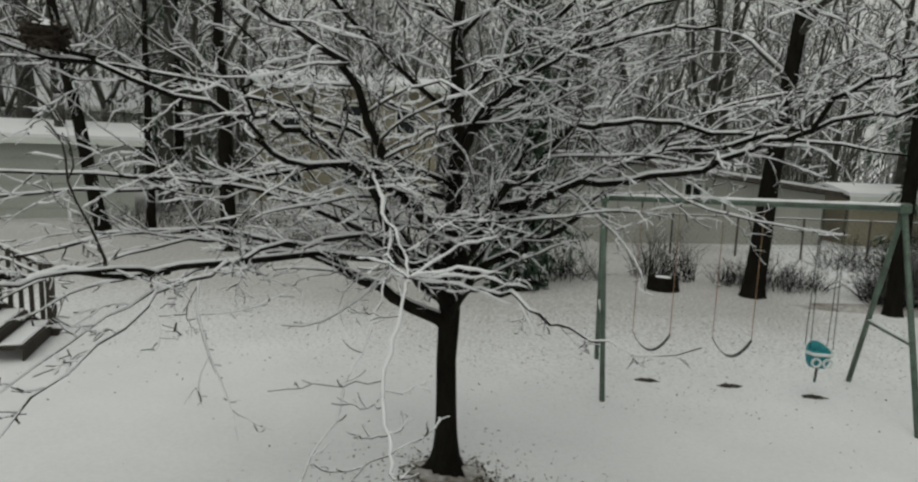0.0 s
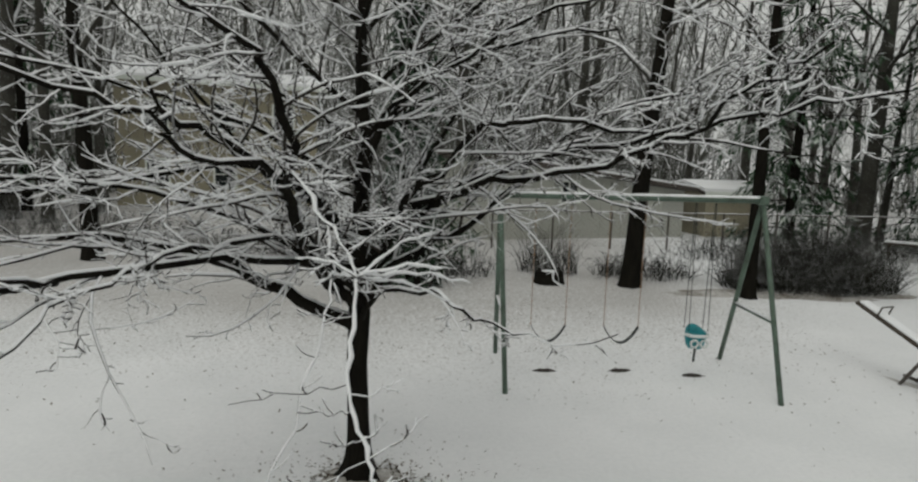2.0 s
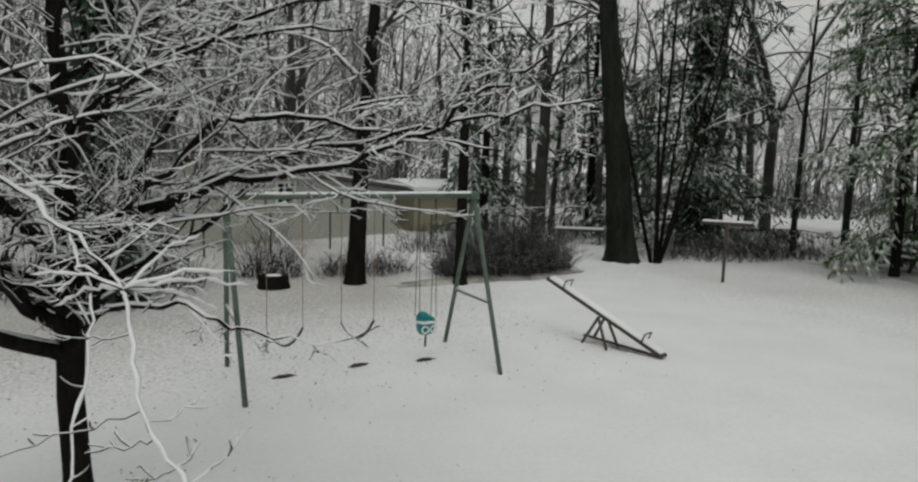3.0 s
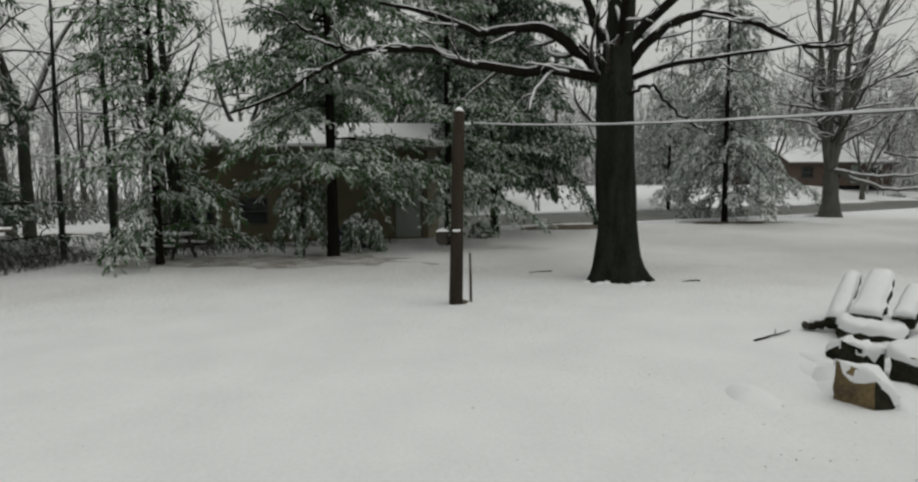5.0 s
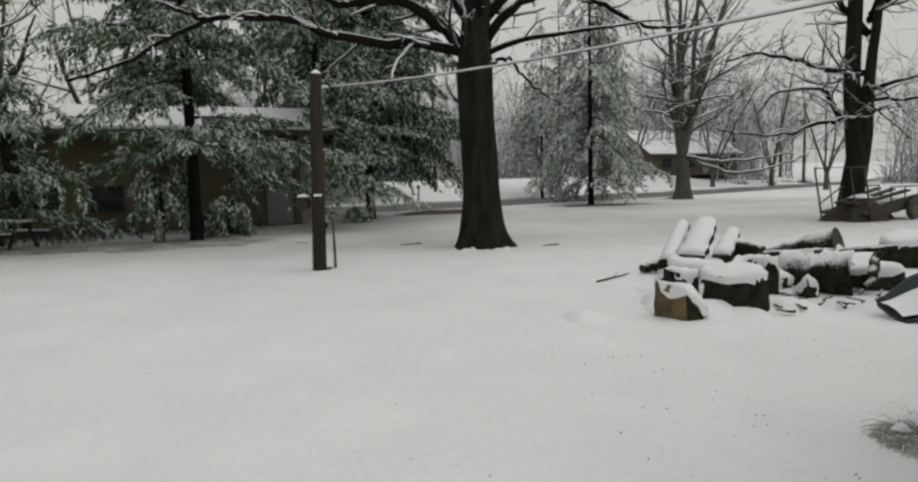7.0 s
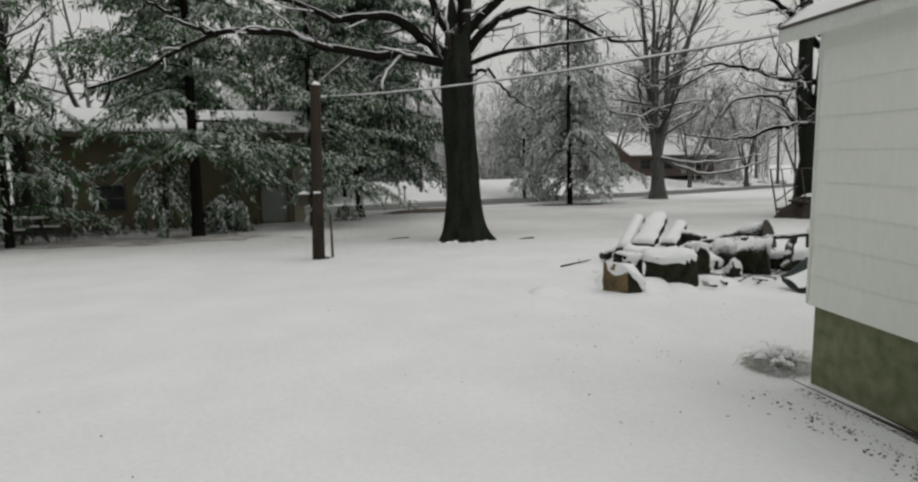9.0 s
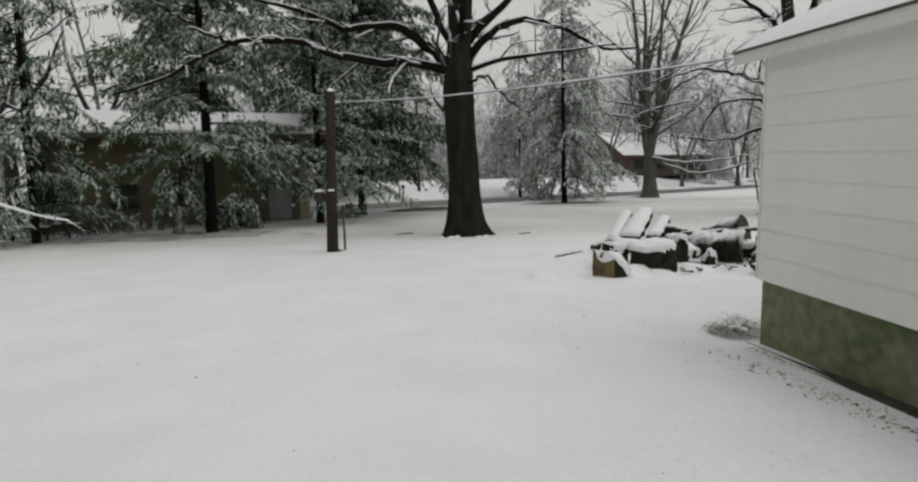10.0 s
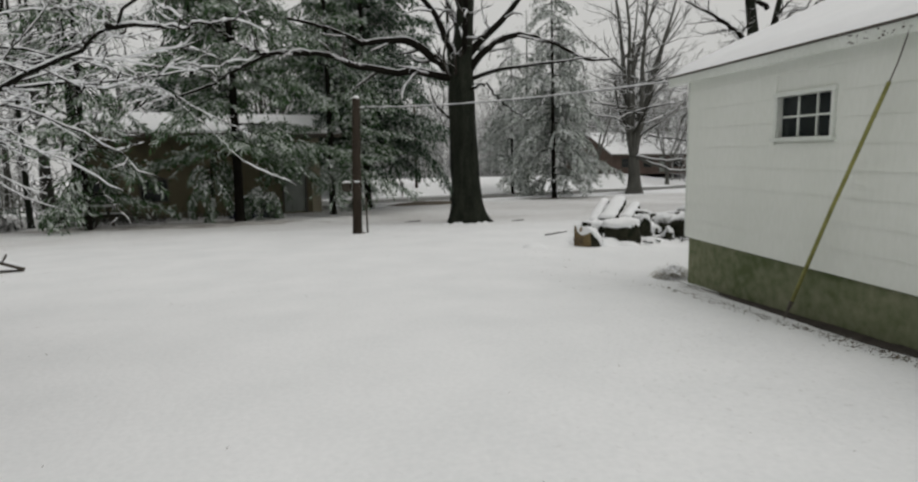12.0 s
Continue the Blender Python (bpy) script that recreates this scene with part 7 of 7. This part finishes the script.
def yard_bits():
    """Small things by the brown house and the street."""
    t = thing("covered_mower", "blue tarp draped over a machine by the brown house", "tarp", pose(24.1, 3.7, 0))
    part("tarp", Geo().dome((0, 0, -0.05), 0.6, 1.0, 1.0, random.Random(1), 5, 18, 0.2), BLUE_TARP, t, smooth=True)
    part("tarp_snow", Geo().dome((0, 0, 0.90), 0.2, 0.4, 0.08, random.Random(2), 3, 12, 0.2), SNOW, t, smooth=True)
    b = thing("picnic_table", "old picnic table topped with snow", "table", pose(21.3, 9.2, 0, 0, 0, 70))
    part("tabletop", Geo().box((0, 0, 0.74), (1.7, 0.75, 0.05), None, 0.008), DECK_WOOD, b)
    part("top_snow", Geo().box((0, 0, 0.80), (1.66, 0.72, 0.08), None, 0.035), SNOW, b)
    for s in (-1, 1):
        part("bench_board", Geo().box((0, s * 0.68, 0.44), (1.7, 0.26, 0.045), None, 0.006), DECK_WOOD, b)
        part("bench_snow", Geo().box((0, s * 0.68, 0.49), (1.66, 0.24, 0.06), None, 0.025), SNOW, b)
        for q in (-1, 1):
            part("leg", Geo().box((s * 0.6, q * 0.36, 0.35), (0.05, 0.09, 0.82), pose(0, 0, 0, q * 24, 0, 0), 0.006), DECK_WOOD, b)
        part("crossbar", Geo().box((s * 0.6, 0, 0.40), (0.045, 1.5, 0.09), None, 0.006), DECK_WOOD, b)
    c = thing("bench", "low bench at the edge of the lawn topped with snow", "bench", pose(16.2, 17.2, 0, 0, 0, -40))
    part("seat", Geo().box((0, 0, 0.5), (1.7, 0.35, 0.06), None, 0.01), OLD_WOOD, c)
    part("seat_snow", Geo().box((0, 0, 0.56), (1.66, 0.32, 0.06), None, 0.025), SNOW, c)
    for s in (-0.7, 0.7):
        part("leg", Geo().box((s, 0, 0.22), (0.08, 0.3, 0.5), None, 0.01), OLD_WOOD, c)
    d = thing("mailbox", "dark mailbox on a post by the street", "mailbox", pose(46.6, -6.3, 0.05))
    part("post", Geo().box((0, 0, 0.5), (0.1, 0.1, 1.1), None, 0.01), OLD_WOOD, d)
    part("box", Geo().box((0, 0, 1.15), (0.5, 0.22, 0.26), None, 0.06), STEEL, d)
    u = thing("utility_pole", "utility pole with crossarm and transformer", "pole", pose(69.5, -57.6, ground_z(69.5, -57.6)))
    part("post", Geo().tube([(0, 0, -0.1), (0, 0, 5), (0, 0, 10)], [0.17, 0.15, 0.12], 10), OLD_WOOD, u, smooth=True)
    part("crossarm", Geo().box((0, 0, 9.5), (0.12, 2.0, 0.12), pose(0, 0, 0, 0, 0, 35), 0.02), OLD_WOOD, u)
    part("transformer", Geo().tube([(0.3, 0.15, 7.0), (0.3, 0.15, 7.9)], 0.28, 12), STEEL, u, smooth=True)
    v = thing("utility_pole", "slim utility pole along the street", "pole", pose(50.0, -8.1, ground_z(50.0, -8.1)))
    part("post", Geo().tube([(0, 0, -0.1), (0, 0, 4), (0, 0, 8.5)], [0.14, 0.13, 0.1], 10), OLD_WOOD, v, smooth=True)
    part("crossarm", Geo().box((0, 0, 8.2), (0.1, 1.6, 0.1), None, 0.02), OLD_WOOD, v)


yard_bits()


def fence():
    """The wire fence along the back of the yard."""
    t = thing("wire_fence", "thin wire fence with slender posts behind the brush", "fence")
    a, b = Vector((2.2, 18.2, 0)), Vector((18.5, 19.6, 0))
    n = 9
    for i in range(n + 1):
        p = a.lerp(b, i / n)
        part("post", Geo().tube([tuple(p - UP * 0.1), tuple(p + UP * 1.15)], 0.03, 6), STEEL, t)
    part("top_rail", Geo().tube([tuple(a + UP * 1.12), tuple(b + UP * 1.12)], 0.02, 6), STEEL, t)
    part("rail_snow", Geo().tube([tuple(a + UP * 1.135), tuple(b + UP * 1.135)], 0.016, 5), SNOW, t)
    g = Geo()
    ln = (b - a).length
    k = int(ln / 0.16)
    for i in range(k):
        for s in (1, -1):
            x = a.lerp(b, i / k)
            y = a.lerp(b, min(1, max(0, (i + s * 6.5) / k)))
            g.tube([tuple(x + UP * 0.05), tuple(y + UP * 1.1)], 0.0022, 3, caps=False)
    tagged(part("mesh", g, STEEL, t), kind="stuff")


fence()


def root_snow(x, y, r, seed, a0=3.2, a1=6.2, n=22):
    """Snow caught on the roots of a big trunk."""
    rng = random.Random(seed)
    g = Geo()
    for i in range(n):
        a = rng.uniform(a0, a1)
        k = r * rng.uniform(0.95, 1.7)
        g.dome((math.cos(a) * k, math.sin(a) * k, -0.03), rng.uniform(0.09, 0.24), rng.uniform(0.06, 0.14), rng.uniform(0.035, 0.085), rng, 4, 9, 0.35, a + rng.gauss(0, 0.6))
    tagged(part("root_snow", g, SNOW, smooth=True, m=pose(x, y, ground_z(x, y))), "clumped snow caught on a trunk's roots", "snow", kind="stuff")


root_snow(14.6, 13.5, 0.46, 160, n=13)
root_snow(15.97, -3.87, 0.60, 161, 2.0, 4.6, 9)
for i, (x, y, w, h) in enumerate(((21.3, 4.85, 0.62, 2.5), (22.5, 3.15, 0.7, 1.3), (27.6, -1.2, 0.5, 0.7), (22.8, 10.6, 0.8, 0.9))):
    put(weeping_shrub(random.Random(120 + i), w, h), x, y)
for i, (x, y) in enumerate(((68, -51.5), (69.5, -55.3), (71, -59), (66.5, -46.8))):
    brush("shrub", x, y, 0.9, 0.9, 0.9, 120, 130 + i, "small clipped shrub across the street", lean=0.3)


# ---- leaves on the snow ----
def leaf_bits():
    """Dead leaves and grass tips lying in the thin snow."""
    rng = random.Random(140)
    g = Geo()

    def leaf(x, y, s):
        a = rng.uniform(0, 6.28)
        u = Vector((math.cos(a), math.sin(a), rng.gauss(0, .25))) * s
        w = Vector((-math.sin(a), math.cos(a), rng.gauss(0, .25))) * s * 0.55
        c = Vector((x, y, ground_z(x, y) + 0.008))
        g.add([tuple(c - u), tuple(c + w - u * 0.1), tuple(c + u), tuple(c - w)], [(0, 1, 2, 3)])

    for _ in range(700):
        leaf(1.32 + rng.gauss(0, 0.55), 5.1 + rng.gauss(0, 0.4), rng.uniform(0.006, 0.016))
    for _ in range(1100):
        leaf(1.32 + rng.gauss(0, 0.19), 5.20 + rng.gauss(0, 0.14), rng.uniform(0.008, 0.022))
    for _ in range(3200):
        leaf(rng.uniform(-4, 8.0), rng.gauss(10.0, 1.6), rng.uniform(0.007, 0.02))
    for _ in range(2600):
        k = rng.random()
        leaf(3.75 - 6.8 * k, -4.0 + 0.50 * k + abs(rng.gauss(0, 0.26)), rng.uniform(0.007, 0.022))
    for _ in range(110):
        leaf(rng.uniform(-4, 9), rng.uniform(-3.2, 5), rng.uniform(0.005, 0.011))
    for _ in range(130):
        leaf(rng.uniform(2.5, 8), rng.uniform(-5.2, -1.8), rng.uniform(0.006, 0.016))
    tagged(part("fallen_leaves", g, LITTER), "dead brown leaves scattered on the snow", "leaves", kind="stuff")


leaf_bits()
brush("foundation_planting", 24.6, 6.0, 0.5, 4.2, 0.7, 350, 141, "dark dead growth along the brown house", turn=11)
